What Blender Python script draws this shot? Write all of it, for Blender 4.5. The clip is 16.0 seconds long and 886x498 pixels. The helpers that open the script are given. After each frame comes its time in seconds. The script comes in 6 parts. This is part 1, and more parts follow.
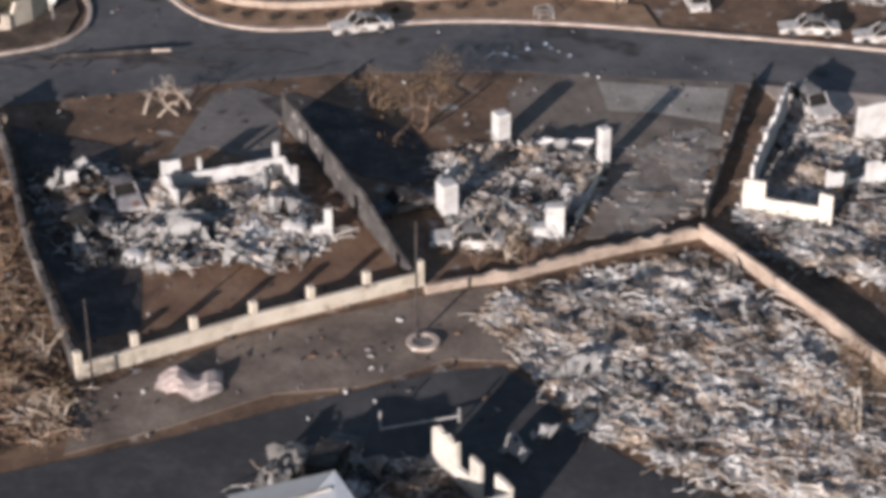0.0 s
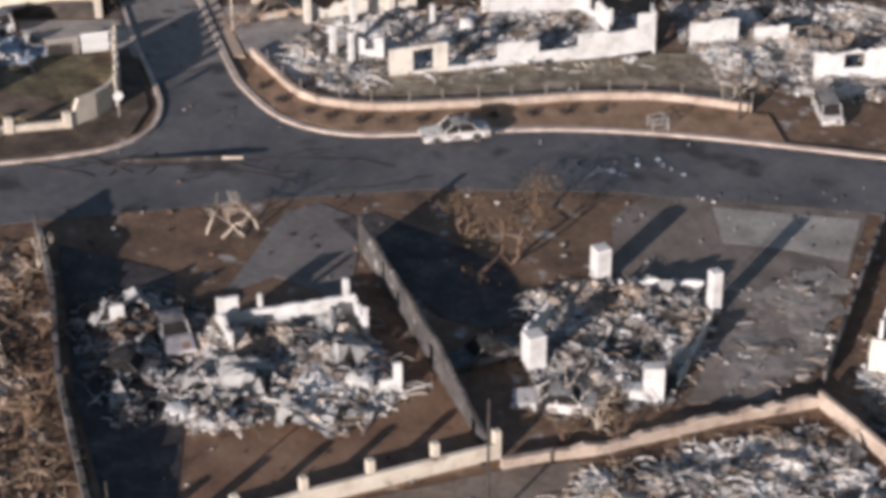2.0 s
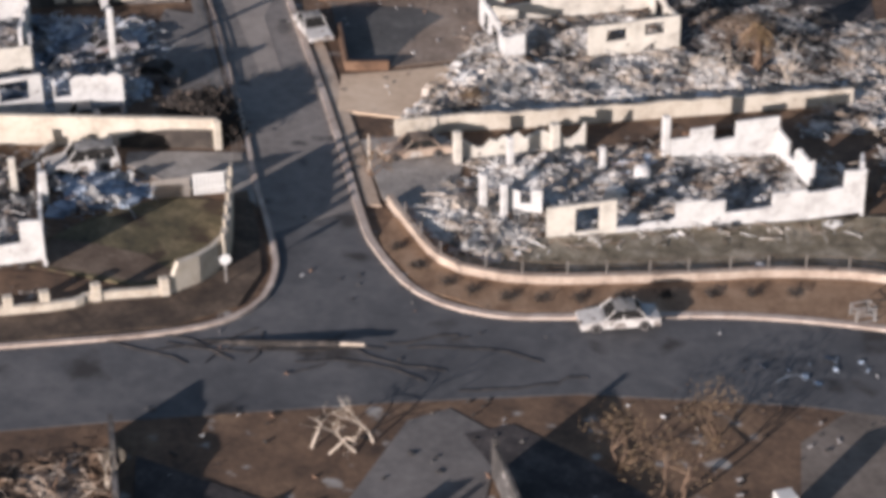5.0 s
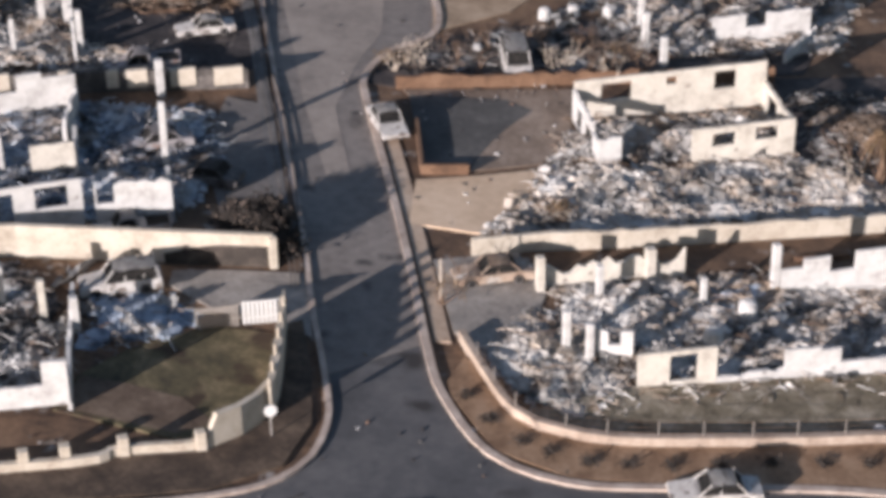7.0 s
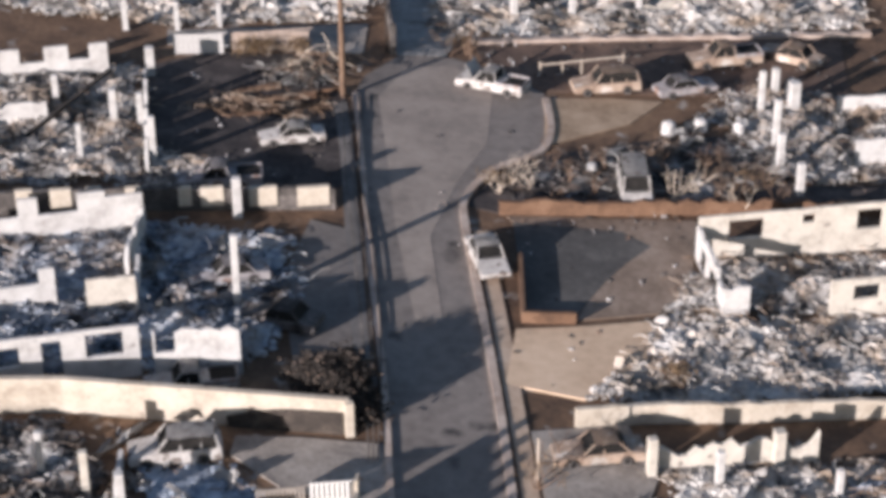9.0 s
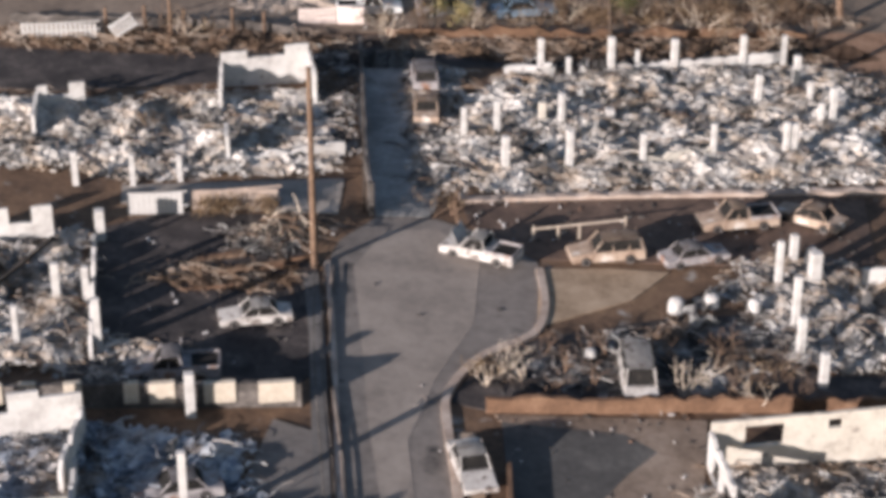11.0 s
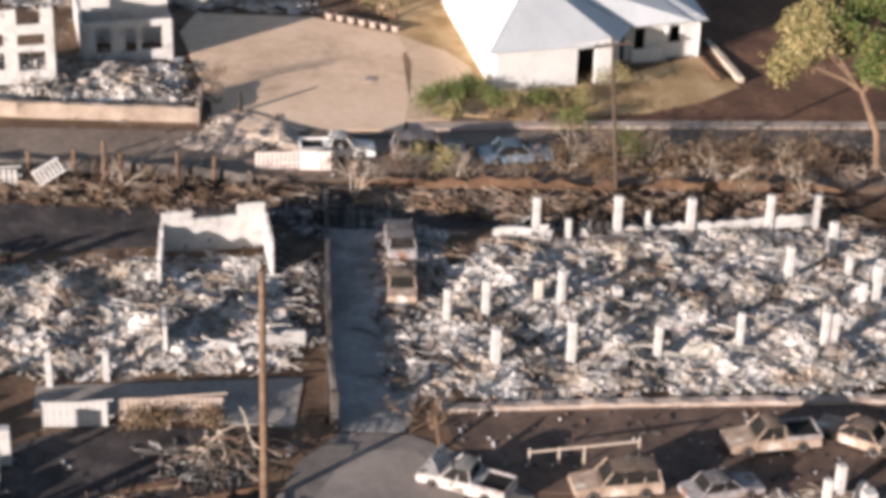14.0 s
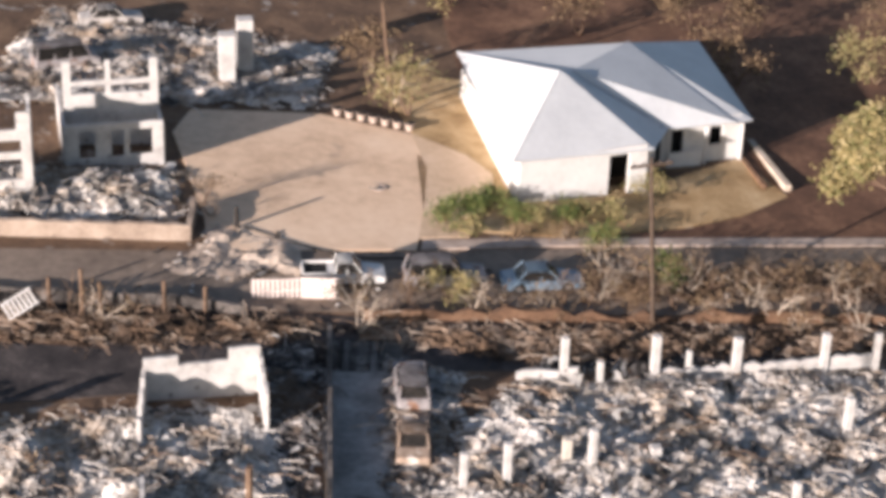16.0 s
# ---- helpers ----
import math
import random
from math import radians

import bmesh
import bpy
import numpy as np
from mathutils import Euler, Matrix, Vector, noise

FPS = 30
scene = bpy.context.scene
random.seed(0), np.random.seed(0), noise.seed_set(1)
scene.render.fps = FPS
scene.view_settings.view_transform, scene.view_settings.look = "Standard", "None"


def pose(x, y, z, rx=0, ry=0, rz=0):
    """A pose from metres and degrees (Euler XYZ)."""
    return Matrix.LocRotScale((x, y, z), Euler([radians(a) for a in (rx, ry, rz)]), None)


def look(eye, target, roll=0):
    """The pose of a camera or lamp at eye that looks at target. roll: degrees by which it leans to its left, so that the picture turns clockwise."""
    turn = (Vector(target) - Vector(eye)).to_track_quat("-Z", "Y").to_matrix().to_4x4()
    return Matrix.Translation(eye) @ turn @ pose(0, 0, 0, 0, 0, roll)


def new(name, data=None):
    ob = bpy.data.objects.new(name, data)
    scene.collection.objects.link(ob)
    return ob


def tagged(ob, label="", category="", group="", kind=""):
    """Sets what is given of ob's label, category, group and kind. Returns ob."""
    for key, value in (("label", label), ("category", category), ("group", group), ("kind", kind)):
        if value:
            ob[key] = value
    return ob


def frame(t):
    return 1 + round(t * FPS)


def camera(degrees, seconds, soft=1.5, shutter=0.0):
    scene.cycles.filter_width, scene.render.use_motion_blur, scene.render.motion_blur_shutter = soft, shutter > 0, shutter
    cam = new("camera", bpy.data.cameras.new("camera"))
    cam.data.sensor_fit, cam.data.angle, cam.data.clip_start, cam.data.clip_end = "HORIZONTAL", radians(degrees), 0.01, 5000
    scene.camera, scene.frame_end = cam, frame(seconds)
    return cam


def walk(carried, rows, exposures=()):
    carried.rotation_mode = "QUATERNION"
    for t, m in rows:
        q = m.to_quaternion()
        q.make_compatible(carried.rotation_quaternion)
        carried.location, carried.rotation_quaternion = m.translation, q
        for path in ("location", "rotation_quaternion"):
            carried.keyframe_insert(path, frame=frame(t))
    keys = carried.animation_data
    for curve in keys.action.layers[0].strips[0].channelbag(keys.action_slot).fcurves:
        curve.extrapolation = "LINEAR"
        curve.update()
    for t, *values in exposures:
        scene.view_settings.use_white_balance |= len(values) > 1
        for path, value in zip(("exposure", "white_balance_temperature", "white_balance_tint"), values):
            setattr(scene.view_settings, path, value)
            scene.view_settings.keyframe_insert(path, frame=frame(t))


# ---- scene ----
# the ground climbs gently ahead and to one side; plan places (u, v) lie in its plane
TILT = pose(0, 0, 0, 1.5, 4.5, 0)
cam = camera(24.0, 16.0, soft=4.6)
PATH = [
    (0, (-23.735, -122.302, 56.279), (-23.297, -120.624, 55.283), 5.1),
    (0.5, (-22.233, -118.835, 56.37), (-21.819, -117.149, 55.378), 5.1),
    (1, (-20.798, -115.429, 56.605), (-20.418, -113.736, 55.61), 5.1),
    (1.5, (-19.501, -111.952, 56.633), (-19.156, -110.253, 55.636), 5.0),
    (2, (-18.495, -108.396, 56.711), (-18.184, -106.693, 55.709), 5.1),
    (2.5, (-17.594, -104.892, 56.671), (-17.331, -103.184, 55.664), 5.0),
    (3, (-16.704, -101.375, 56.42), (-16.492, -99.661, 55.412), 4.9),
    (3.5, (-15.768, -97.77, 56.429), (-15.583, -96.054, 55.418), 4.8),
    (6, (-13.172, -79.886, 55.964), (-13.091, -78.169, 54.943), 4.6),
    (6.5, (-12.669, -76.286, 55.923), (-12.616, -74.568, 54.9), 4.6),
    (7, (-12.344, -72.582, 55.88), (-12.318, -70.866, 54.854), 4.5),
    (7.5, (-12.126, -69.04, 55.746), (-12.119, -67.323, 54.72), 4.5),
    (8, (-12.012, -65.347, 55.612), (-12.04, -63.631, 54.585), 4.5),
    (8.5, (-12.141, -61.601, 55.638), (-12.204, -59.889, 54.608), 4.5),
    (9, (-12.243, -57.849, 55.684), (-12.328, -56.136, 54.656), 4.7),
    (9.5, (-12.345, -54.205, 55.572), (-12.439, -52.478, 54.567), 4.7),
    (12, (-13.671, -36.718, 55.039), (-13.743, -34.975, 54.061), 5.9),
    (12.5, (-14.261, -33.111, 54.822), (-14.326, -31.367, 53.846), 6.3),
    (13, (-14.689, -29.597, 54.499), (-14.75, -27.849, 53.529), 6.4),
    (13.5, (-15.158, -26.208, 54.114), (-15.214, -24.455, 53.151), 6.7),
    (14, (-15.536, -22.788, 53.811), (-15.59, -21.033, 52.854), 6.8),
    (14.5, (-15.931, -19.334, 53.692), (-15.983, -17.577, 52.738), 6.9),
    (15, (-16.306, -15.934, 53.631), (-16.359, -14.176, 52.68), 7.0),
    (15.5, (-16.469, -12.478, 53.648), (-16.533, -10.719, 52.698), 7.0),
    (16, (-16.863, -9.197, 53.536), (-16.933, -7.436, 52.59), 7.1),
]
walk(cam, [(t, TILT @ look(eye, target, roll)) for t, eye, target, roll in PATH],
     exposures=[(0, 0.86, 5980, 15), (9.0, 1.02, 5930, 16), (12, 1.07, 6230, 15.5), (16, 1.22, 6350, 18)])

# ---- light ----
world = bpy.data.worlds.new("sky")
scene.world = world
world.use_nodes = True
wn = world.node_tree
sky = wn.nodes.new("ShaderNodeTexSky")
sky.sky_type = 'NISHITA'
sky.sun_disc = False
SUN_UP, SUN_WAY = 12.6, (0.62, 0.785)
sky.sun_elevation = radians(SUN_UP)
sky.sun_rotation = math.atan2(-SUN_WAY[0], -SUN_WAY[1])
wn.links.new(sky.outputs[0], wn.nodes["Background"].inputs[0])
wn.nodes["Background"].inputs[1].default_value = 0.064
sun = new("sun", bpy.data.lights.new("sun", 'SUN'))
sun.data.energy, sun.data.angle, sun.data.color = 5.0, radians(0.6), (1.0, 0.895, 0.79)
sun.matrix_world = look((0, 0, 80), Vector((SUN_WAY[0], SUN_WAY[1], -math.tan(radians(SUN_UP)))) + Vector((0, 0, 80)))


# ---- materials ----
def mat(name, stops, scale=1.2, fine=9.0, rough=0.9, bump=0.25, metal=0.0, island=None, spots=None, spec=0.3):
    """A surface whose colours follow two sizes of noise; island: colours chosen piece by piece; spots: (colour, threshold, size)."""
    m = bpy.data.materials.new(name)
    m.use_nodes = True
    t = m.node_tree
    n, ln = t.nodes, t.links
    b = n["Principled BSDF"]
    co = n.new("ShaderNodeTexCoord")
    big, small = n.new("ShaderNodeTexNoise"), n.new("ShaderNodeTexNoise")
    for tex, s, d in ((big, scale, 5), (small, fine, 4)):
        tex.inputs["Scale"].default_value = s
        tex.inputs["Detail"].default_value = d
        tex.inputs["Roughness"].default_value = 0.62
        ln.new(co.outputs["Object"], tex.inputs["Vector"])
    mix = n.new("ShaderNodeMath")
    mix.operation = 'MULTIPLY_ADD'
    ln.new(small.outputs["Fac"], mix.inputs[0])
    mix.inputs[1].default_value = 0.45
    sub = n.new("ShaderNodeMath")
    sub.operation = 'MULTIPLY_ADD'
    ln.new(big.outputs["Fac"], sub.inputs[0])
    sub.inputs[1].default_value, sub.inputs[2].default_value = 0.9, -0.17
    ln.new(sub.outputs[0], mix.inputs[2])
    ramp = n.new("ShaderNodeValToRGB")
    els = ramp.color_ramp.elements
    k = len(stops)
    for i, c in enumerate(stops):
        pos = 0.28 + 0.46 * i / max(1, k - 1)
        e = els[i] if i < 2 else els.new(pos)
        e.position, e.color = pos, (*c, 1)
    ln.new(mix.outputs[0], ramp.inputs[0])
    out = ramp.outputs[0]
    if island:
        geo = n.new("ShaderNodeNewGeometry")
        pick = n.new("ShaderNodeValToRGB")
        pick.color_ramp.interpolation = 'CONSTANT'
        pe = pick.color_ramp.elements
        total, run = sum(w for _, w in island), 0
        for i, (c, w) in enumerate(island):
            e = pe[i] if i < 2 else pe.new(run / total)
            e.position, e.color = run / total, (*c, 1)
            run += w
        ln.new(geo.outputs["Random Per Island"], pick.inputs[0])
        mul = n.new("ShaderNodeMix")
        mul.data_type, mul.blend_type = 'RGBA', 'MULTIPLY'
        mul.inputs[0].default_value = 1.0
        ln.new(pick.outputs[0], mul.inputs[6])
        ln.new(out, mul.inputs[7])
        out = mul.outputs[2]
    if spots:
        col, thr, size = spots
        tex = n.new("ShaderNodeTexNoise")
        tex.inputs["Scale"].default_value = size
        tex.inputs["Detail"].default_value = 6
        ln.new(co.outputs["Object"], tex.inputs["Vector"])
        r = n.new("ShaderNodeMapRange")
        r.inputs[1].default_value, r.inputs[2].default_value = thr, thr + 0.09
        ln.new(tex.outputs["Fac"], r.inputs[0])
        mx = n.new("ShaderNodeMix")
        mx.data_type = 'RGBA'
        ln.new(r.outputs[0], mx.inputs[0])
        ln.new(out, mx.inputs[6])
        mx.inputs[7].default_value = (*col, 1)
        out = mx.outputs[2]
    ln.new(out, b.inputs["Base Color"])
    b.inputs["Roughness"].default_value, b.inputs["Metallic"].default_value = rough, metal
    b.inputs["Specular IOR Level"].default_value = spec
    if bump:
        bp = n.new("ShaderNodeBump")
        bp.inputs["Strength"].default_value, bp.inputs["Distance"].default_value = bump, 0.04
        ln.new(small.outputs["Fac"], bp.inputs["Height"])
        ln.new(bp.outputs[0], b.inputs["Normal"])
    return m


SOIL = mat("burnt_soil", [(0.045, 0.03, 0.022), (0.13, 0.08, 0.05), (0.22, 0.14, 0.085)], 0.35, 3.0, spots=((0.3, 0.27, 0.24), 0.62, 0.8))
RED_SOIL = mat("red_soil", [(0.055, 0.029, 0.018), (0.13, 0.067, 0.04), (0.26, 0.145, 0.085)], 0.25, 2.5, bump=0.5)
# dark tone for charred ground, also laid down as painted shade
DARK_SOIL = mat("charred_and_shaded_soil", [(0.018, 0.016, 0.016), (0.05, 0.042, 0.04), (0.12, 0.1, 0.09)], 0.6, 4.0)
ASH = mat("ash_ground", [(0.05, 0.048, 0.046), (0.2, 0.19, 0.175), (0.52, 0.49, 0.46)], 0.4, 2.4, bump=0.7)
ASPHALT = mat("asphalt", [(0.055, 0.054, 0.056), (0.088, 0.085, 0.086), (0.14, 0.131, 0.128)], 0.16, 1.4, rough=0.85, bump=0.1, spots=((0.04, 0.036, 0.034), 0.6, 0.35))
OLD_ASPHALT = mat("worn_asphalt", [(0.09, 0.08, 0.075), (0.14, 0.125, 0.115), (0.19, 0.17, 0.155)], 0.25, 2.0, bump=0.1)
CONCRETE = mat("stained_concrete", [(0.16, 0.14, 0.125), (0.27, 0.24, 0.21), (0.38, 0.34, 0.3)], 0.5, 4.0, bump=0.15)
PAD = mat("dusty_tan_concrete", [(0.42, 0.3, 0.2), (0.58, 0.43, 0.3), (0.68, 0.53, 0.39)], 0.18, 2.0, bump=0.1)
KERB = mat("kerb_concrete", [(0.25, 0.19, 0.155), (0.4, 0.32, 0.265), (0.54, 0.45, 0.385)], 0.8, 6.0, bump=0.2)
LAWN = mat("scorched_lawn", [(0.045, 0.037, 0.024), (0.1, 0.083, 0.045), (0.21, 0.16, 0.095)], 0.8, 4.0, bump=0.6, spots=((0.05, 0.034, 0.022), 0.52, 0.45))
DRY_GRASS = mat("dry_grass", [(0.22, 0.135, 0.06), (0.42, 0.285, 0.145), (0.56, 0.415, 0.25)], 0.4, 5.0, bump=0.6)
WHITE = mat("scorched_white_plaster", [(0.3, 0.28, 0.265), (0.46, 0.445, 0.425), (0.54, 0.525, 0.505)], 0.9, 6.0, bump=0.12, spots=((0.16, 0.14, 0.13), 0.66, 1.3))
CREAM = mat("cream_plaster", [(0.3, 0.25, 0.195), (0.45, 0.395, 0.32), (0.53, 0.475, 0.4)], 0.7, 5.0, bump=0.15, spots=((0.12, 0.09, 0.07), 0.66, 1.1))
PALE = mat("pale_cream_plaster", [(0.3, 0.27, 0.23), (0.47, 0.43, 0.37), (0.55, 0.51, 0.445)], 0.8, 5.5, bump=0.15, spots=((0.13, 0.11, 0.1), 0.66, 1.2))
TAN = mat("tan_block", [(0.2, 0.15, 0.115), (0.33, 0.26, 0.205), (0.44, 0.36, 0.29)], 0.8, 5.0, bump=0.3, spots=((0.08, 0.06, 0.05), 0.64, 0.9))
BROWN_WALL = mat("scorched_brown_wall", [(0.06, 0.036, 0.024), (0.14, 0.08, 0.048), (0.22, 0.135, 0.085)], 0.7, 5.0, bump=0.3)
GREY_WALL = mat("sooty_block", [(0.035, 0.031, 0.029), (0.085, 0.075, 0.068), (0.24, 0.21, 0.19)], 0.7, 5.0, bump=0.4)
CHAR = mat("charred_wood", [(0.012, 0.011, 0.01), (0.035, 0.03, 0.027), (0.09, 0.075, 0.065)], 1.5, 9.0, bump=0.6)
WOOD = mat("weathered_pole_wood", [(0.07, 0.045, 0.03), (0.14, 0.09, 0.06), (0.22, 0.15, 0.1)], 1.5, 9.0, bump=0.4)
PALE_WOOD = mat("bleached_branch", [(0.3, 0.24, 0.18), (0.48, 0.4, 0.32), (0.6, 0.52, 0.43)], 2.0, 9.0, bump=0.3)
BURNT_CAR = mat("burnt_car_metal", [(0.22, 0.195, 0.175), (0.43, 0.405, 0.38), (0.55, 0.53, 0.5)], 1.6, 7.0, rough=0.75, bump=0.1, spots=((0.13, 0.105, 0.09), 0.57, 1.5))
RUST_CAR = mat("rusted_car_metal", [(0.16, 0.105, 0.075), (0.3, 0.225, 0.17), (0.42, 0.34, 0.275)], 1.5, 7.0, rough=0.8, bump=0.15, spots=((0.5, 0.45, 0.4), 0.58, 1.2))
GREY_CAR = mat("grey_burnt_metal", [(0.12, 0.11, 0.11), (0.26, 0.24, 0.24), (0.42, 0.4, 0.39)], 1.5, 7.0, rough=0.75, bump=0.15, spots=((0.2, 0.11, 0.07), 0.58, 1.2))
CHAR_CAR = mat("charred_car_metal", [(0.03, 0.028, 0.027), (0.08, 0.073, 0.07), (0.2, 0.18, 0.17)], 1.5, 7.0, rough=0.75, bump=0.15)
# near-black for tyres, hubs and pot soil; also paints shade inside cars and rooms
DARK = mat("near_black_and_shade", [(0.005, 0.005, 0.005), (0.01, 0.009, 0.008), (0.03, 0.026, 0.023)], 2.0, 9.0)
STEEL = mat("bare_steel", [(0.2, 0.19, 0.18), (0.34, 0.32, 0.3), (0.46, 0.44, 0.42)], 2.0, 9.0, rough=0.55, metal=0.4, bump=0.1)
ROOF = mat("white_metal_roof", [(0.46, 0.475, 0.485), (0.53, 0.545, 0.55), (0.58, 0.595, 0.6)], 0.3, 3.0, rough=0.6, bump=0.03)
PAINT_W = mat("white_paint", [(0.52, 0.51, 0.49), (0.6, 0.59, 0.57), (0.65, 0.64, 0.62)], 0.5, 4.0, rough=0.6, bump=0.05)
CLOTH = mat("dusty_white_tarp", [(0.5, 0.4, 0.36), (0.68, 0.58, 0.53), (0.78, 0.71, 0.66)], 1.0, 5.0, bump=0.2)
BASE = [(0.72, 0.72, 0.72), (0.95, 0.95, 0.95), (1.0, 1.0, 1.0)]
SCRAPS = mat("dark_charred_debris", BASE, 0.5, 6.0, bump=0.3, island=[((0.04, 0.036, 0.033), 5), ((0.12, 0.11, 0.1), 3), ((0.3, 0.28, 0.27), 1.8), ((0.62, 0.6, 0.58), 1.0), ((0.2, 0.12, 0.08), 1)])
ASH_TONES = {  # charred, grey, pale, tan
    "grey": ((0.045, 0.041, 0.039), (0.27, 0.255, 0.24), (0.6, 0.575, 0.54), (0.4, 0.3, 0.21)),
    "dark": ((0.018, 0.017, 0.017), (0.12, 0.115, 0.112), (0.5, 0.485, 0.465), (0.24, 0.165, 0.11)),
    "blue": ((0.03, 0.033, 0.039), (0.22, 0.25, 0.295), (0.56, 0.58, 0.6), (0.32, 0.25, 0.185)),
    # slate: blue tint painting skylit shade on ash; also bluish scraps on asphalt
    "slate": ((0.08, 0.1, 0.13), (0.3, 0.355, 0.43), (0.5, 0.55, 0.61), (0.32, 0.345, 0.38)),
    "pale": ((0.075, 0.067, 0.06), (0.41, 0.385, 0.355), (0.68, 0.65, 0.61), (0.5, 0.39, 0.285)),
    "brown": ((0.03, 0.022, 0.017), (0.15, 0.1, 0.067), (0.36, 0.3, 0.245), (0.25, 0.16, 0.1)),
}


def ash(tone, pale, dark, pieces):
    """Burnt remains in drifts of char, grey and pale ash and tan dust, metres wide; pieces: how far loose bits differ from the drift they lie in."""
    char, grey, white, tan = ASH_TONES[tone]
    m = bpy.data.materials.new(tone + ("_burnt_scraps" if pieces else "_ash_drifts"))
    m.use_nodes = True
    t = m.node_tree
    n, ln = t.nodes, t.links
    b = n["Principled BSDF"]
    co = n.new("ShaderNodeTexCoord")

    def noise_at(scale, detail, rough, move, warp=0.0):
        mp = n.new("ShaderNodeMapping")
        mp.inputs["Location"].default_value = (move, move * 0.7, 0)
        ln.new(co.outputs["Object"], mp.inputs["Vector"])
        x = n.new("ShaderNodeTexNoise")
        for key, val in (("Scale", scale), ("Detail", detail), ("Roughness", rough), ("Distortion", warp)):
            x.inputs[key].default_value = val
        ln.new(mp.outputs[0], x.inputs["Vector"])
        return x.outputs["Fac"]

    def math_node(op, a, c, d=0.0):
        x = n.new("ShaderNodeMath")
        x.operation = op
        for i, val in enumerate((a, c, d)):
            if isinstance(val, float):
                x.inputs[i].default_value = val
            else:
                ln.new(val, x.inputs[i])
        return x.outputs[0]

    drift = noise_at(0.3, 4, 0.6, 3.0, 0.8)
    fine = noise_at(1.9, 7, 0.72, 11.0, 0.5)
    level = math_node('MULTIPLY_ADD', fine, 0.75, math_node('MULTIPLY_ADD', drift, 1.35, -0.55))
    if pieces:
        geo = n.new("ShaderNodeNewGeometry")
        level = math_node('ADD', level, math_node('MULTIPLY_ADD', geo.outputs["Random Per Island"], pieces, -pieces / 2 + 0.02))
    ramp = n.new("ShaderNodeValToRGB")
    e = ramp.color_ramp.elements
    lo, hi = 0.34 + 0.3 * (dark - 0.34), 0.66 - 0.3 * (pale - 0.3)
    e[0].position, e[0].color = lo - 0.04, (*char, 1)
    e[1].position, e[1].color = hi + 0.06, (*white, 1)
    mid = e.new((lo + hi) / 2 + 0.0)
    mid.color = (*grey, 1)
    ln.new(level, ramp.inputs[0])
    dust = n.new("ShaderNodeMapRange")
    dust.inputs[1].default_value, dust.inputs[2].default_value, dust.inputs[4].default_value = 0.47, 0.66, 0.72
    ln.new(noise_at(0.45, 5, 0.65, 29.0, 0.6), dust.inputs[0])
    mx = n.new("ShaderNodeMix")
    mx.data_type = 'RGBA'
    ln.new(dust.outputs[0], mx.inputs[0])
    ln.new(ramp.outputs[0], mx.inputs[6])
    mx.inputs[7].default_value = (*tan, 1)
    ln.new(mx.outputs[2], b.inputs["Base Color"])
    b.inputs["Roughness"].default_value, b.inputs["Specular IOR Level"].default_value = 0.92, 0.2
    bp = n.new("ShaderNodeBump")
    bp.inputs["Strength"].default_value, bp.inputs["Distance"].default_value = 0.8, 0.12
    ln.new(fine, bp.inputs["Height"])
    ln.new(bp.outputs[0], b.inputs["Normal"])
    return m


LEAF_GREEN = mat("green_leaves", BASE, 0.5, 6.0, bump=0, rough=0.7, island=[((0.05, 0.085, 0.02), 3), ((0.09, 0.12, 0.03), 3), ((0.15, 0.16, 0.045), 2), ((0.22, 0.17, 0.06), 1)])
LEAF_YELLOW = mat("yellowed_leaves", BASE, 0.5, 6.0, bump=0, rough=0.7, island=[((0.2, 0.165, 0.068), 3), ((0.29, 0.23, 0.1), 3), ((0.13, 0.13, 0.045), 2), ((0.36, 0.295, 0.16), 1)])
LEAF_CHAR = mat("charred_twigs", BASE, 0.5, 6.0, bump=0, rough=0.85, island=[((0.02, 0.017, 0.015), 4), ((0.05, 0.04, 0.033), 3), ((0.12, 0.09, 0.07), 1)])
LEAF_DRY = mat("scorched_leaves", BASE, 0.5, 6.0, bump=0, rough=0.8, island=[((0.12, 0.075, 0.04), 3), ((0.18, 0.12, 0.065), 3), ((0.065, 0.042, 0.026), 3), ((0.26, 0.185, 0.105), 1)])
GLASS = mat("dark_car_glass", [(0.02, 0.025, 0.03), (0.035, 0.04, 0.045), (0.05, 0.055, 0.06)], 1.0, 4.0, rough=0.1, bump=0, spec=0.6)
BLUE_CAR = mat("blue_grey_car_paint", [(0.1, 0.15, 0.2), (0.14, 0.2, 0.26), (0.18, 0.25, 0.32)], 0.8, 4.0, rough=0.35, bump=0.02, spec=0.5)


# ---- builders ----
def P(u, v, h=0.0):
    q = TILT @ Vector((u, v, 0))
    return Vector((q.x, q.y, q.z + h))


def spot(u, v, turn=0.0, h=0.0):
    return Matrix.Translation(P(u, v, h)) @ pose(0, 0, 0, 0, 0, turn)


def mesh_of(name, verts, faces, material):
    me = bpy.data.meshes.new(name)
    me.from_pydata([tuple(q) for q in verts], [], faces)
    me.materials.append(material)
    return me


def part(name, bm, material, parent, label=""):
    me = bpy.data.meshes.new(name)
    bm.to_mesh(me)
    bm.free()
    me.materials.append(material)
    ob = new(name, me)
    ob.parent = parent
    if label:
        ob["label"] = label
    return ob


def empty(name, m, label, category, group=""):
    e = new(name)
    e.matrix_world = m
    e.empty_display_size = 0.2
    return tagged(e, label, category, group)


BOX_F = [(0, 3, 2, 1), (4, 5, 6, 7), (0, 1, 5, 4), (1, 2, 6, 5), (2, 3, 7, 6), (3, 0, 4, 7)]


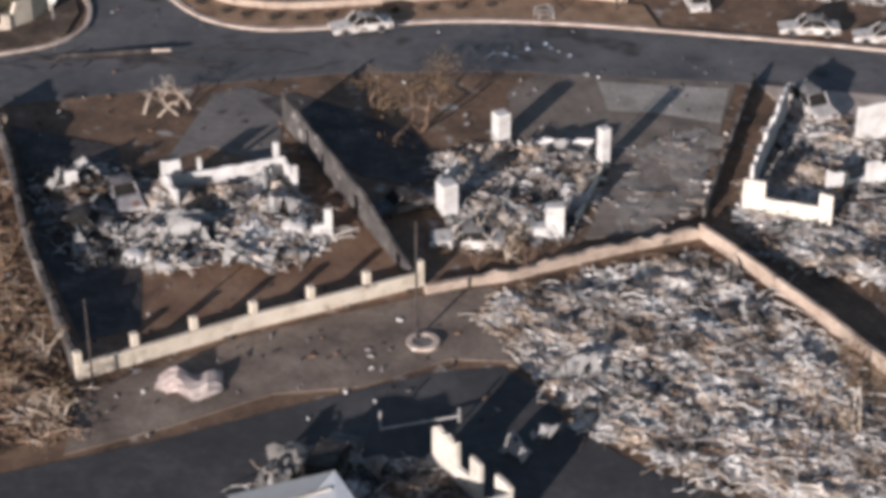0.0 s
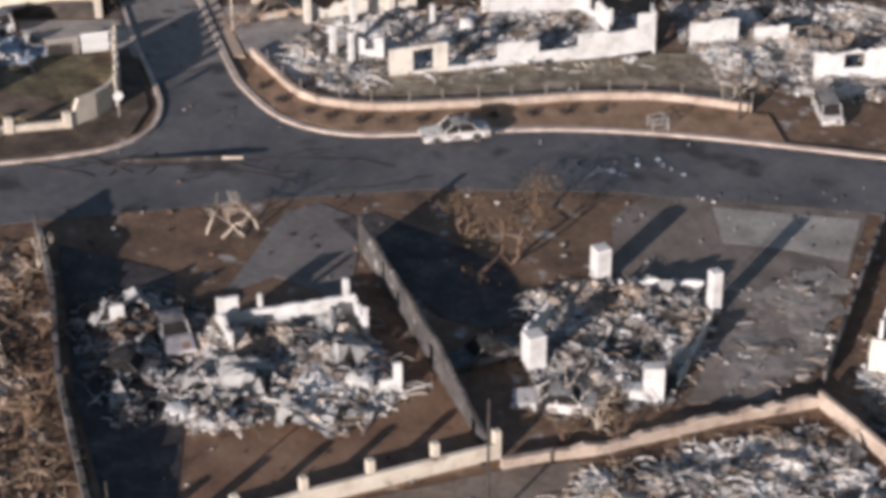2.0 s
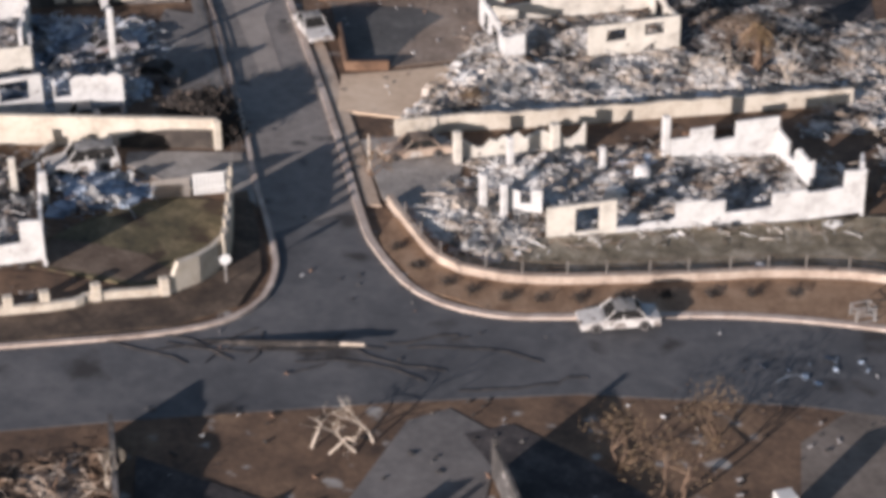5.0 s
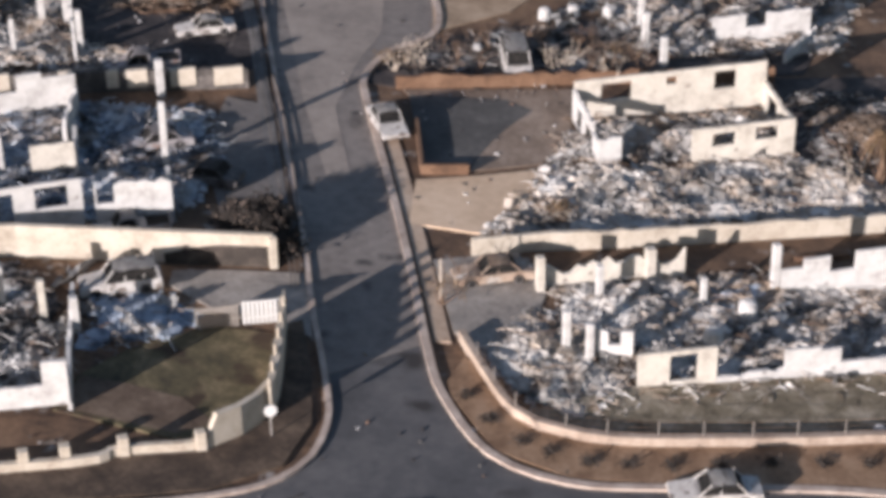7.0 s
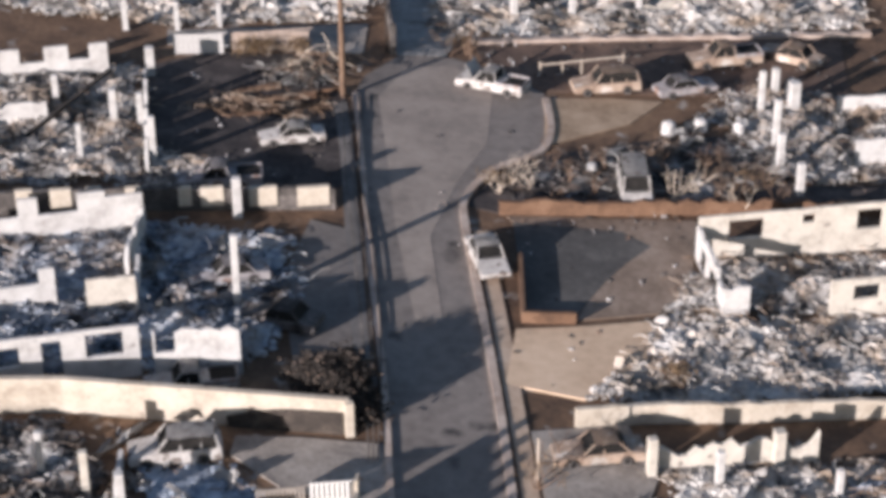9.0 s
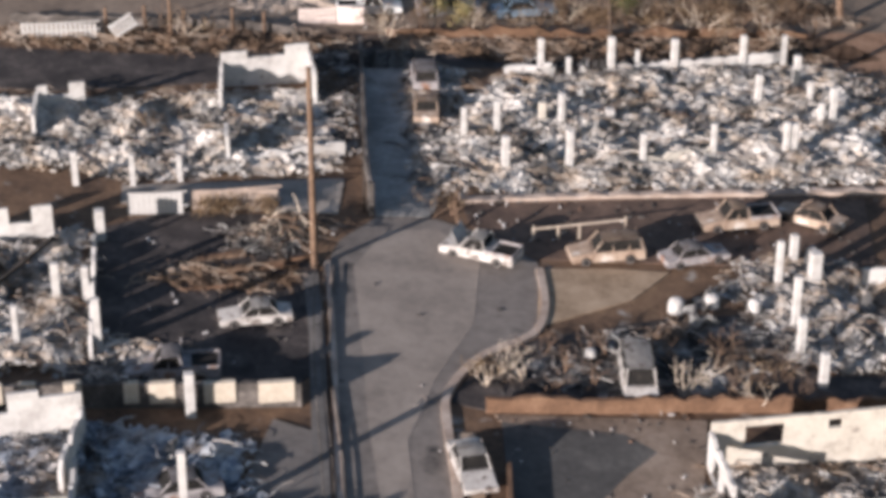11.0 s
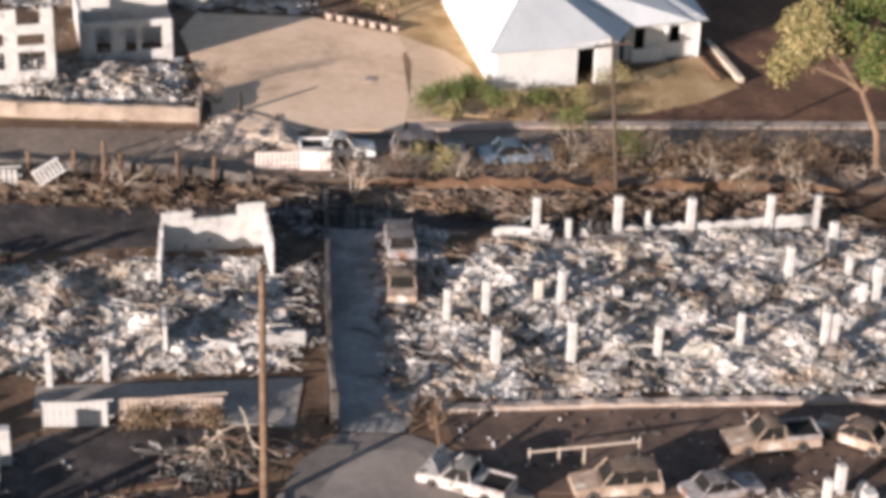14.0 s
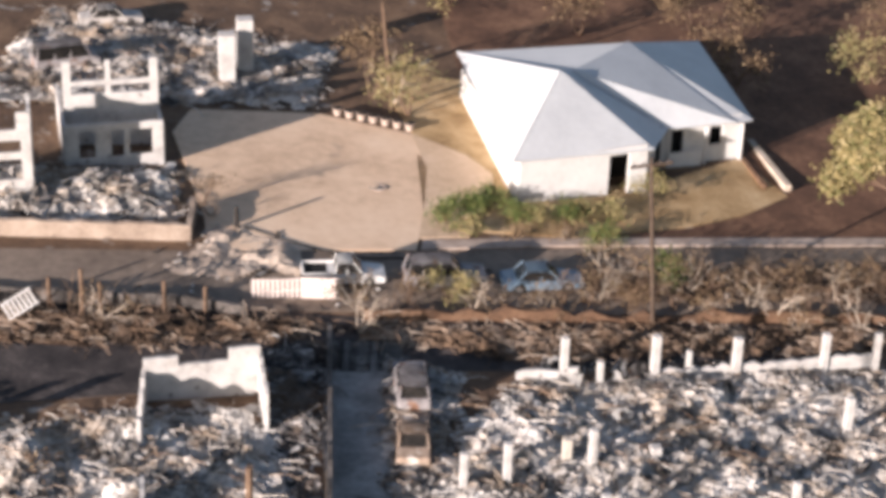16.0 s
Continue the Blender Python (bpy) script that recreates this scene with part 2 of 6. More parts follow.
def box(bm, x0, x1, y0, y1, z0, z1, m=None, bevel=0.0):
    vs = [Vector(c) for c in ((x0, y0, z0), (x1, y0, z0), (x1, y1, z0), (x0, y1, z0), (x0, y0, z1), (x1, y0, z1), (x1, y1, z1), (x0, y1, z1))]
    vs = [bm.verts.new(m @ c if m else c) for c in vs]
    fs = [bm.faces.new([vs[i] for i in f]) for f in BOX_F]
    if bevel:
        bmesh.ops.bevel(bm, geom=list({e for f in fs for e in f.edges}), offset=bevel, segments=1, affect='EDGES')


def tube(bm, a, b, ra, rb, sides=6):
    a, b = Vector(a), Vector(b)
    q = (b - a).to_track_quat('Z', 'Y').to_matrix()
    ring = []
    for c, r in ((a, ra), (b, rb)):
        ring.append([bm.verts.new(c + q @ Vector((math.cos(k * math.tau / sides) * r, math.sin(k * math.tau / sides) * r, 0))) for k in range(sides)])
    for k in range(sides):
        bm.faces.new((ring[0][k], ring[0][(k + 1) % sides], ring[1][(k + 1) % sides], ring[1][k]))
    bm.faces.new(ring[0][::-1])
    bm.faces.new(ring[1])


def sheet(name, poly, h, material, label, category="ground", thick=0.12):
    """A slab on the ground, its outline in plan places, its top h above the ground plane."""
    top = [P(u, v, h) for u, v in poly]
    low = [P(u, v, h - thick) for u, v in poly]
    n = len(poly)
    me = mesh_of(name, top + low, [tuple(range(n))] + [(i, i + n, (i + 1) % n + n, (i + 1) % n) for i in range(n)], material)
    bm = bmesh.new()
    bm.from_mesh(me)
    bmesh.ops.recalc_face_normals(bm, faces=bm.faces)
    bm.to_mesh(me)
    bm.free()
    return tagged(new(name, me), label, category, kind="structure")


def smooth_line(pts, step=1.0):
    """A rounder line through the plan points (Catmull-Rom)."""
    out = []
    for i in range(len(pts) - 1):
        p0, p1, p2, p3 = (Vector(pts[max(0, min(len(pts) - 1, i + k))]) for k in (-1, 0, 1, 2))
        n = max(1, int((p2 - p1).length / step))
        for k in range(n):
            s = k / n
            out.append(tuple(0.5 * ((2 * p1) + (p2 - p0) * s + (2 * p0 - 5 * p1 + 4 * p2 - p3) * s * s + (3 * p1 - p0 - 3 * p2 + p3) * s ** 3)))
    return out + [tuple(pts[-1])]


def band(name, pts, width, top, material, jag=0.0, z0=-0.15, seed=1, step=0.6, profile=None):
    """A mesh that runs along plan points: kerb, low wall or fence wall. jag: how uneven its top is."""
    rnd = random.Random(seed)
    line = []
    for a, b in zip(pts, pts[1:]):
        d = math.dist(a, b)
        n = max(1, int(d / step))
        line += [(a[0] + (b[0] - a[0]) * k / n, a[1] + (b[1] - a[1]) * k / n) for k in range(n)]
    line.append(tuple(pts[-1]))
    vs, fs = [], []
    for i, (u, v) in enumerate(line):
        a, b = line[max(0, i - 1)], line[min(len(line) - 1, i + 1)]
        d = Vector((b[0] - a[0], b[1] - a[1])).normalized()
        nx, ny = -d.y * width / 2, d.x * width / 2
        hh = (profile(i / (len(line) - 1)) if profile else top) - rnd.random() * jag
        vs += [P(u + nx, v + ny, z0), P(u + nx, v + ny, hh), P(u - nx, v - ny, hh), P(u - nx, v - ny, z0)]
        if i:
            o = 4 * (i - 1)
            fs += [(o + k, o + 4 + k, o + 5 + k, o + 1 + k) for k in range(3)]
    fs += [(0, 1, 2, 3), tuple(len(vs) - 4 + k for k in (3, 2, 1, 0))]
    return mesh_of(name, vs, fs, material)


def inside(x, y, poly):
    c = False
    for (ax, ay), (bx, by) in zip(poly, poly[1:] + poly[:1]):
        if (ay > y) != (by > y) and x < (bx - ax) * (y - ay) / (by - ay) + ax:
            c = not c
    return c


def edge_distance(x, y, poly):
    best = 1e9
    for (ax, ay), (bx, by) in zip(poly, poly[1:] + poly[:1]):
        dx, dy = bx - ax, by - ay
        s = max(0, min(1, ((x - ax) * dx + (y - ay) * dy) / (dx * dx + dy * dy + 1e-9)))
        best = min(best, math.hypot(x - ax - s * dx, y - ay - s * dy))
    return best


def rubble(name, poly, high, tone, label, seed, dense=14, big=1.0, bed=None, sticks=0.14, pale=0.3, dark=0.34):
    """A burnt-out floor: uneven drifts of ash with crumbs, lumps, boards and bent wires lying in them."""
    rnd = random.Random(seed)
    us, vs_ = [p[0] for p in poly], [p[1] for p in poly]
    u0, u1, v0, v1 = min(us), max(us), min(vs_), max(vs_)
    wob = lambda u, v: noise.noise((u * 0.55, v * 0.55, seed + 0.5)) * 0.9

    def height(u, v):
        d = edge_distance(u, v, poly)
        f = min(1.0, d / 1.6)
        s = noise.noise((u * 0.3 + seed, v * 0.3, 0)) * 0.95 + noise.noise((u * 0.85, v * 0.85, seed)) * 0.6 + noise.noise((u * 2.1, v * 2.1, seed)) * 0.3 + noise.noise((u * 4.3, v * 4.3, seed)) * 0.12 + 0.36
        return 0.03 + f * high * max(0.03, s)

    step = 0.25
    nu, nv = int((u1 - u0) / step) + 2, int((v1 - v0) / step) + 2
    ids, vs, fs = {}, [], []
    for i in range(nu):
        for j in range(nv):
            u, v = u0 + i * step, v0 + j * step
            if inside(u, v, poly) and edge_distance(u, v, poly) > 0.35 + wob(u, v):
                ids[i, j] = len(vs)
                vs.append(P(u + rnd.uniform(-0.07, 0.07), v + rnd.uniform(-0.07, 0.07), height(u, v) + rnd.uniform(-0.05, 0.05) * high))
    for i, j in ids:
        q = [(i, j), (i + 1, j), (i + 1, j + 1), (i, j + 1)]
        if all(k in ids for k in q):
            fs.append(tuple(ids[k] for k in q))
    mid = P(sum(us) / len(us), sum(vs_) / len(vs_))
    n_bed = len(fs)
    area = abs(sum(a[0] * b[1] - b[0] * a[1] for a, b in zip(poly, poly[1:] + poly[:1]))) / 2
    kinds = []
    for _ in range(int(area * dense * 1.25)):
        for _try in range(20):
            u, v = rnd.uniform(u0, u1), rnd.uniform(v0, v1)
            if inside(u, v, poly) and edge_distance(u, v, poly) > wob(u, v):
                break
        else:
            continue
        k = rnd.random()
        n = len(vs)
        if k < sticks + 0.05:
            # a bent bar or twig: three legs of a thin triangular section
            r = rnd.uniform(0.012, 0.03)
            a, rise = rnd.uniform(0, math.tau), rnd.uniform(0.0, 0.4)
            q = P(u, v, height(u, v) + 0.05)
            leg = rnd.uniform(0.2, 0.62) * big
            for c in range(4):
                side = Vector((-math.sin(a), math.cos(a), 0)) * r
                vs += [q + side, q - side, q + Vector((0, 0, 1.7 * r))]
                a += rnd.gauss(0, 0.45)
                q = q + Vector((math.cos(a), math.sin(a), rise)) * leg
                rise -= rnd.uniform(0.1, 0.45)
            for c in range(3):
                o = n + 3 * c
                fs += [(o, o + 3, o + 4, o + 1), (o + 1, o + 4, o + 5, o + 2), (o + 2, o + 5, o + 3, o)]
            kinds += [2 if rnd.random() < 0.45 else 0] * 9
            continue
        kinds += [0] * 5
        if k < sticks + 0.08:
            l, w, th = rnd.uniform(0.4, 1.3) * big, rnd.uniform(0.25, 0.8) * big, rnd.uniform(0.015, 0.04)
        else:
            l = rnd.uniform(0.07, 0.22) * big / (0.3 + rnd.random())
            w, th = l * rnd.uniform(0.25, 1.0), min(0.12, l * rnd.uniform(0.12, 0.5))
        m = Matrix.Translation(P(u, v, height(u, v) + th * 0.3)) @ pose(0, 0, 0, rnd.gauss(0, 14), rnd.gauss(0, 14), rnd.uniform(0, 360))
        for x, y, z in ((-1, -1, -1), (1, -1, -1), (1, 1, -1), (-1, 1, -1), (-1, -1, 1), (1, -1, 1), (1, 1, 1), (-1, 1, 1)):
            g = 1.0 if z < 0 else rnd.uniform(0.45, 1.0)
            vs.append(m @ Vector((x * l / 2 * g, y * w / 2 * rnd.uniform(0.6, 1.0), z * th / 2)))
        fs += [tuple(n + q for q in f) for f in BOX_F[1:]]
    me = mesh_of(name, [q - mid for q in vs], fs, ash(tone, pale, dark, 0.26))
    soil = bed if bed not in (None, DARK_SOIL, ASH) else ash(tone, pale, dark + (0.12 if bed is DARK_SOIL else 0.0), 0.0)
    me.materials.append(soil)
    me.materials.append(ash("dark" if tone in ("dark", "blue") else "brown", 0.4, 0.3, 0.6))
    me.polygons.foreach_set("material_index", [1] * n_bed + kinds)
    ob = tagged(new(name, me), label, "rubble", kind="stuff")
    ob.location = mid
    return ob


def wall_mesh(length, height, thick, openings=(), jag=0.12, seed=0, heights=None):
    """A broken wall along local x, with openings (s0, s1, z0, z1) that go through it; heights: (s, height) pairs of its top."""
    rnd = random.Random(seed)
    cuts = {0.0, length}
    for s0, s1, _, _ in openings:
        cuts |= {s0, s1}
    if heights:
        cuts |= {s for s, _ in heights if 0 < s < length}
    cuts = sorted(c for c in cuts if 0 <= c <= length)
    line = []
    for a, b in zip(cuts, cuts[1:]):
        n = max(1, int((b - a) / 0.4)) if jag else 1
        line += [a + (b - a) * k / n for k in range(n)]
    line.append(length)
    drop = [rnd.random() ** 2 * jag for _ in line]
    levels = sorted({z for o in openings for z in o[2:]})

    def full(s):
        hh = height
        for at, z in heights or ():
            if s >= at:
                hh = z
        return hh

    bm = bmesh.new()
    for i, (a, b) in enumerate(zip(line, line[1:])):
        mid = (a + b) / 2
        ta, tb = full(mid) - drop[i], full(mid) - drop[i + 1]
        low = min(ta, tb)
        edges = [-0.4] + [z for z in levels if -0.4 < z < low - 0.02] + [None]
        for z0, z1 in zip(edges, edges[1:]):
            zc = (z0 + (z1 if z1 is not None else low)) / 2
            if any(o[0] - 1e-6 <= mid <= o[1] and o[2] <= zc <= o[3] for o in openings):
                continue
            ha, hb = (ta, tb) if z1 is None else (z1, z1)
            t = thick / 2
            vs = [bm.verts.new(c) for c in ((a, -t, z0), (b, -t, z0), (b, t, z0), (a, t, z0), (a, -t, ha), (b, -t, hb), (b, t, hb), (a, t, ha))]
            for f in BOX_F:
                bm.faces.new([vs[k] for k in f])
    bmesh.ops.remove_doubles(bm, verts=bm.verts, dist=0.002)
    return bm


def ruin(u, v, label, category="ruined house", name="ruined_house"):
    """An Empty for a burnt house; its walls and columns are parts."""
    return empty(name, spot(u, v), label, category)


def put(ob, m):
    """Sets a part at the world pose m, under a thing that stands at its own basis."""
    ob.matrix_basis = ob.parent.matrix_basis.inverted() @ m
    return ob


def wall(house, a, b, height, material=None, openings=(), thick=0.2, jag=0.12, seed=0, heights=None, label=""):
    d = math.dist(a, b)
    ob = part("wall", wall_mesh(d, height, thick, openings, jag, seed, heights), material or WHITE, house, label)
    return put(ob, spot(a[0], a[1], math.degrees(math.atan2(b[1] - a[1], b[0] - a[0]))))


def column(house, u, v, height, w=0.3, material=None, turn=15, name="column", lean=0.0):
    bm = bmesh.new()
    box(bm, -w / 2, w / 2, -w / 2, w / 2, -0.3, height, bevel=0.02)
    ob = part(name, bm, material or WHITE, house)
    return put(ob, spot(u, v, turn) @ pose(0, 0, 0, 0, lean, 0))

# ---- ground, roads, kerbs ----
far = 2500
gme = mesh_of("ground", [P(-far, -far), P(far, -far), P(far, far), P(-far, far)], [(0, 1, 2, 3)], SOIL)
tagged(new("ground", gme), "brown burnt soil with grey ash, sloping gently", "ground", kind="structure")

LEFT_KERB = smooth_line([(-90, -17), (-60, -10), (-40, -5.6), (-28.8, -3.3), (-20.4, -1.3), (-16.9, 1.0), (-15.8, 4.5), (-16.2, 8.5), (-17.2, 14), (-18.4, 21.9), (-20.3, 32.2), (-22.3, 44.3), (-23.6, 51.5)])
RIGHT_KERB = smooth_line([(90, -22), (60, -11), (36.8, -3.7), (25, -0.6), (15.6, 1.5), (7.9, 2.2), (-0.3, 1.5), (-4.9, 1.4), (-8.4, 3.2), (-10.6, 7.5), (-11.4, 11), (-12.6, 19), (-14, 27.2), (-15.9, 37.5), (-16.1, 40.6), (-14.7, 44.1), (-12.4, 46.5), (-11.9, 49.5), (-12.4, 53.3)])
NEAR_EDGE = [(-90, -25), (-60, -18), (-40, -12.6), (-30, -10.5), (-21.9, -8.8), (-10, -6.6), (-0.9, -5.3), (10, -5.6), (20.9, -7.3), (34.2, -10.2), (60, -17.5), (90, -28)]
RIM = [(-12.6, 54.2), (-15.6, 56.5), (-18.4, 57.6), (-21.7, 57.0), (-23.3, 54)]
sheet("road", NEAR_EDGE + RIGHT_KERB + RIM + LEFT_KERB[::-1], 0.03, ASPHALT, "dark worn asphalt street with a side street ending in a turning place", "road")
FRONT_EDGE = [(-60, -56), (-40, -50.5), (-23.1, -45.6), (-15.4, -43.6), (-7, -40.8), (-2, -39.4), (1.5, -39.2), (3.0, -41.5), (3.6, -44.7), (6.5, -48.5), (11, -52), (20, -56), (20, -75), (-60, -75)]
sheet("road", FRONT_EDGE, 0.03, mat("dark_lane_asphalt", [(0.028, 0.028, 0.029), (0.048, 0.046, 0.046), (0.085, 0.078, 0.074)], 0.2, 2.0, rough=0.85, bump=0.1), "dark asphalt lane strewn with burnt debris", "road")
sheet("road", [(-21.7, 57.2), (-18.6, 57.8), (-18.4, 64), (-19.6, 67), (-20.5, 74), (-22, 80), (-25.6, 79.3), (-24.4, 70)], 0.02, mat("ashy_asphalt", [(0.14, 0.135, 0.13), (0.27, 0.26, 0.245), (0.42, 0.4, 0.38)], 0.5, 3.0, bump=0.15), "dark narrow asphalt driveway between burnt lots", "driveway")
sheet("road", [(-90, 66), (-41.9, 78.4), (-29.8, 81.0), (-9.8, 86.4), (3.3, 90), (60, 106), (60, 116), (4, 98.1), (-14.2, 92.5), (-22, 89.7), (-33.2, 86.4), (-43.4, 83.6), (-90, 71)], 0.03, mat("dusty_brown_asphalt", [(0.13, 0.1, 0.078), (0.2, 0.155, 0.12), (0.28, 0.22, 0.17)], 0.25, 2.0, bump=0.1), "dusty brown asphalt street behind the burnt lots", "road")
sheet("pavement", [(-33.0, 86.6), (-34.0, 90.4), (-36.2, 96), (-37.8, 100), (-37.4, 103.4), (-30, 105.3), (-24.2, 104.3), (-22.6, 100), (-22.3, 95), (-22.2, 89.8)], 0.06, mat("tan_apron", [(0.47, 0.325, 0.215), (0.68, 0.495, 0.345), (0.78, 0.6, 0.44)], 0.14, 1.6, bump=0.05, spots=((0.4, 0.29, 0.21), 0.66, 0.35)), "tan dusty concrete apron with dark scorch marks", "pavement")
for line, wide in ((LEFT_KERB, 0.3), (RIGHT_KERB, 0.42)):
    tagged(new("kerb", band("kerb", line, wide, 0.17, KERB, step=1.5)), "pale weathered concrete kerb along the asphalt", "kerb", kind="structure")
SIDE = [q for q in LEFT_KERB if q[1] > 8 and q[0] < -15.9] + RIM[::-1] + [q for q in RIGHT_KERB if q[1] > 11][::-1]
sheet("road", SIDE, 0.045, mat("side_street_asphalt", [(0.12, 0.105, 0.095), (0.185, 0.162, 0.145), (0.25, 0.22, 0.197)], 0.2, 1.6, bump=0.1, spots=((0.055, 0.05, 0.048), 0.62, 0.4)), "grey-brown worn asphalt of the side street", "road")
sheet("road", [(-22.2, 51.4), (-21.0, 55.6), (-18.2, 56.6), (-15.6, 53.4), (-15.4, 47), (-16.8, 41.6), (-17.6, 36), (-16.2, 28), (-17.6, 28), (-19.6, 37), (-20.8, 44)], 0.056, mat("dusty_asphalt", [(0.17, 0.145, 0.126), (0.255, 0.217, 0.187), (0.33, 0.283, 0.243)], 0.3, 2.0, bump=0.1), "paler dusty asphalt worn along the middle of the turning place", "road")
# pavement strip behind the kerb on the side street
walkway = [(-11.1, 12), (-12.2, 19), (-13.6, 27.2), (-15.4, 37.0), (-14.6, 37.2), (-12.8, 27.2), (-11.4, 19), (-10.3, 12)]
sheet("pavement", walkway, 0.075, mat("dusty_walkway", [(0.26, 0.18, 0.125), (0.4, 0.3, 0.22), (0.52, 0.41, 0.32)], 0.4, 3.0, bump=0.1), "narrow dusty tan walkway beside the kerb", "pavement")
sheet("verge", [(-10.4, 8.6), (-10.2, 7.4), (-8.2, 3.4), (-4.8, 1.7), (-0.3, 1.8), (7.9, 2.5), (15.6, 1.8), (22, 0.3), (22, 4.2), (15.5, 6.1), (10, 6.1), (6.6, 5.5), (-1.5, 4.5), (-4.9, 4.8), (-7.3, 6.1), (-8.9, 9.9), (-9.6, 10.8)], 0.14, mat("scorched_verge", [(0.13, 0.075, 0.045), (0.24, 0.15, 0.09), (0.34, 0.23, 0.15)], 0.6, 4.0), "scorched brown soil verge", "verge")
# soil colour darkened to stand in for the corner wall's shade
sheet("verge", [(-60, -8.6), (-40, -4.9), (-28.8, -2.9), (-20.6, -0.9), (-17.5, 1.2), (-16.5, 4.5), (-16.8, 8.5), (-17.6, 13), (-18.6, 12.4), (-18.0, 5.2), (-19.9, 3.0), (-21, 1.8), (-24.6, 1.0), (-29.3, -0.8), (-60, -6)], 0.14, mat("shade_darkened_verge", [(0.03, 0.022, 0.017), (0.075, 0.053, 0.038), (0.16, 0.115, 0.08)], 0.6, 4.0, bump=0.5), "dry soil verge below the low wall, painted darker for shade", "verge")
sheet("yard", [(-28.0, 4.5), (-22.5, 3.0), (-20.8, 4.0), (-22.6, 5.8), (-25.2, 6.6), (-27.4, 7.0)], 0.108, mat("bare_lawn_soil", [(0.06, 0.04, 0.028), (0.12, 0.085, 0.06), (0.2, 0.15, 0.11)], 0.7, 4.0, bump=0.5), "bare brown soil in a scorched lawn", "yard")
# yards
sheet("pavement", [(-18.7, 20.5), (-20.7, 32.2), (-22.7, 44.3), (-23.9, 50.2), (-24.7, 50.2), (-23.5, 44.3), (-21.8, 34), (-19.6, 20.5)], 0.1, mat("grey_footway", [(0.09, 0.085, 0.082), (0.15, 0.14, 0.132), (0.21, 0.195, 0.185)], 0.4, 3.0, bump=0.1), "grey dusty footway along the side street", "pavement")
sheet("yard", [(-28.2, 4.2), (-21, 2.2), (-19.8, 3.4), (-18.2, 5.4), (-18.5, 11.6), (-22, 12), (-25.5, 9.6), (-27.6, 7)], 0.1, LAWN, "sloping patch of scorched olive lawn", "lawn")
sheet("driveway", [(-21.6, 17.2), (-17.8, 17.4), (-17.0, 11.5), (-18.6, 12.9), (-21.9, 13.4), (-24.5, 15.4), (-24.5, 16.8)], 0.08, CONCRETE, "grey concrete driveway", "driveway")
sheet("driveway", [(-19.2, 20.5), (-21.4, 35.6), (-24.0, 36.4), (-24.6, 30), (-22.6, 22)], 0.08, OLD_ASPHALT, "grey paved driveway in front of a burnt house", "driveway")
sheet("driveway", [(-10.2, 13), (-11.4, 19.6), (-7, 21), (-5.6, 17), (-6.8, 11.6), (-8.8, 10.8)], 0.08, CONCRETE, "dusty concrete driveway with a burnt car", "driveway")
sheet("driveway", [(-12.8, 23.2), (-12.6, 28), (-9.6, 28.8), (-5, 30.4), (-6, 25.8), (-9, 22.6)], 0.08, PAD, "tan dusty concrete driveway", "driveway")
sheet("yard", [(-12.2, 29.1), (-9.9, 29.3), (-9.1, 31.4), (-8.3, 33.4), (-7.4, 35.2), (-6.0, 37.4), (-7.6, 38.6), (-13.4, 38.4)], 0.062, mat("dark_yard_paving", [(0.05, 0.047, 0.045), (0.085, 0.08, 0.075), (0.14, 0.13, 0.12)], 0.4, 3.0, bump=0.1), "dark paved yard behind a low wall", "yard")
sheet("yard", [(-13.4, 38.4), (-7.6, 38.6), (-6.0, 37.4), (-7.4, 35.2), (-8.3, 33.4), (-9.1, 31.4), (-9.7, 29.4), (-4.0, 31.4), (-3.6, 40.6), (-13.8, 39)], 0.056, mat("brown_yard_dust", [(0.11, 0.08, 0.06), (0.22, 0.165, 0.125), (0.34, 0.27, 0.215)], 0.4, 3.0, bump=0.3), "brown dusty soil beside a paved yard", "yard")
sheet("driveway", [(-12.2, 47.4), (-12.4, 53.4), (-8.6, 54.3), (-5.4, 54.6), (-7.4, 51.2)], 0.058, mat("tan_dirt", [(0.2, 0.14, 0.09), (0.34, 0.25, 0.17), (0.46, 0.35, 0.25)], 0.5, 3.0, bump=0.3), "tan dirt forecourt with burnt cars", "driveway")
sheet("driveway", [(-23.8, 57), (-24, 61.2), (-36, 57.4), (-35.6, 55.4), (-27.6, 56.4)], 0.05, CONCRETE, "grey concrete driveway", "driveway")
sheet("driveway", [(-13.0, -16.6), (-10.2, -14.8), (-6.6, -17.6), (-4.9, -9), (-7.2, -6.9), (-9.2, -8.0)], 0.04, OLD_ASPHALT, "grey paved driveway of a burnt house", "driveway")
sheet("driveway", [(13.5, -16.2), (8, -15.2), (9.2, -8.6), (12, -5.9), (24.6, -8.0), (17.6, -22), (13.4, -26.8), (9.2, -27), (12.9, -19)], 0.04, mat("brown_dusty_drive", [(0.085, 0.068, 0.056), (0.15, 0.122, 0.1), (0.23, 0.19, 0.16)], 0.35, 3.0, bump=0.2), "dusty brown driveway striped by long shadows", "driveway")
# paler patch: sunlight between the column shadows is put into its colour
sheet("driveway", [(15.4, -7.4), (23.8, -8.9), (21.6, -13.6), (18.4, -12.2), (15.0, -11.4)], 0.048, mat("pale_sunlit_drive", [(0.17, 0.15, 0.13), (0.29, 0.26, 0.225), (0.4, 0.36, 0.32)], 0.4, 3.0, bump=0.1), "pale concrete drive with sunlight between shadows painted in", "driveway")
sheet("driveway", [(26, -8.4), (36, -11), (34, -16), (27, -15)], 0.04, KERB, "grey concrete driveway with a burnt car", "driveway")
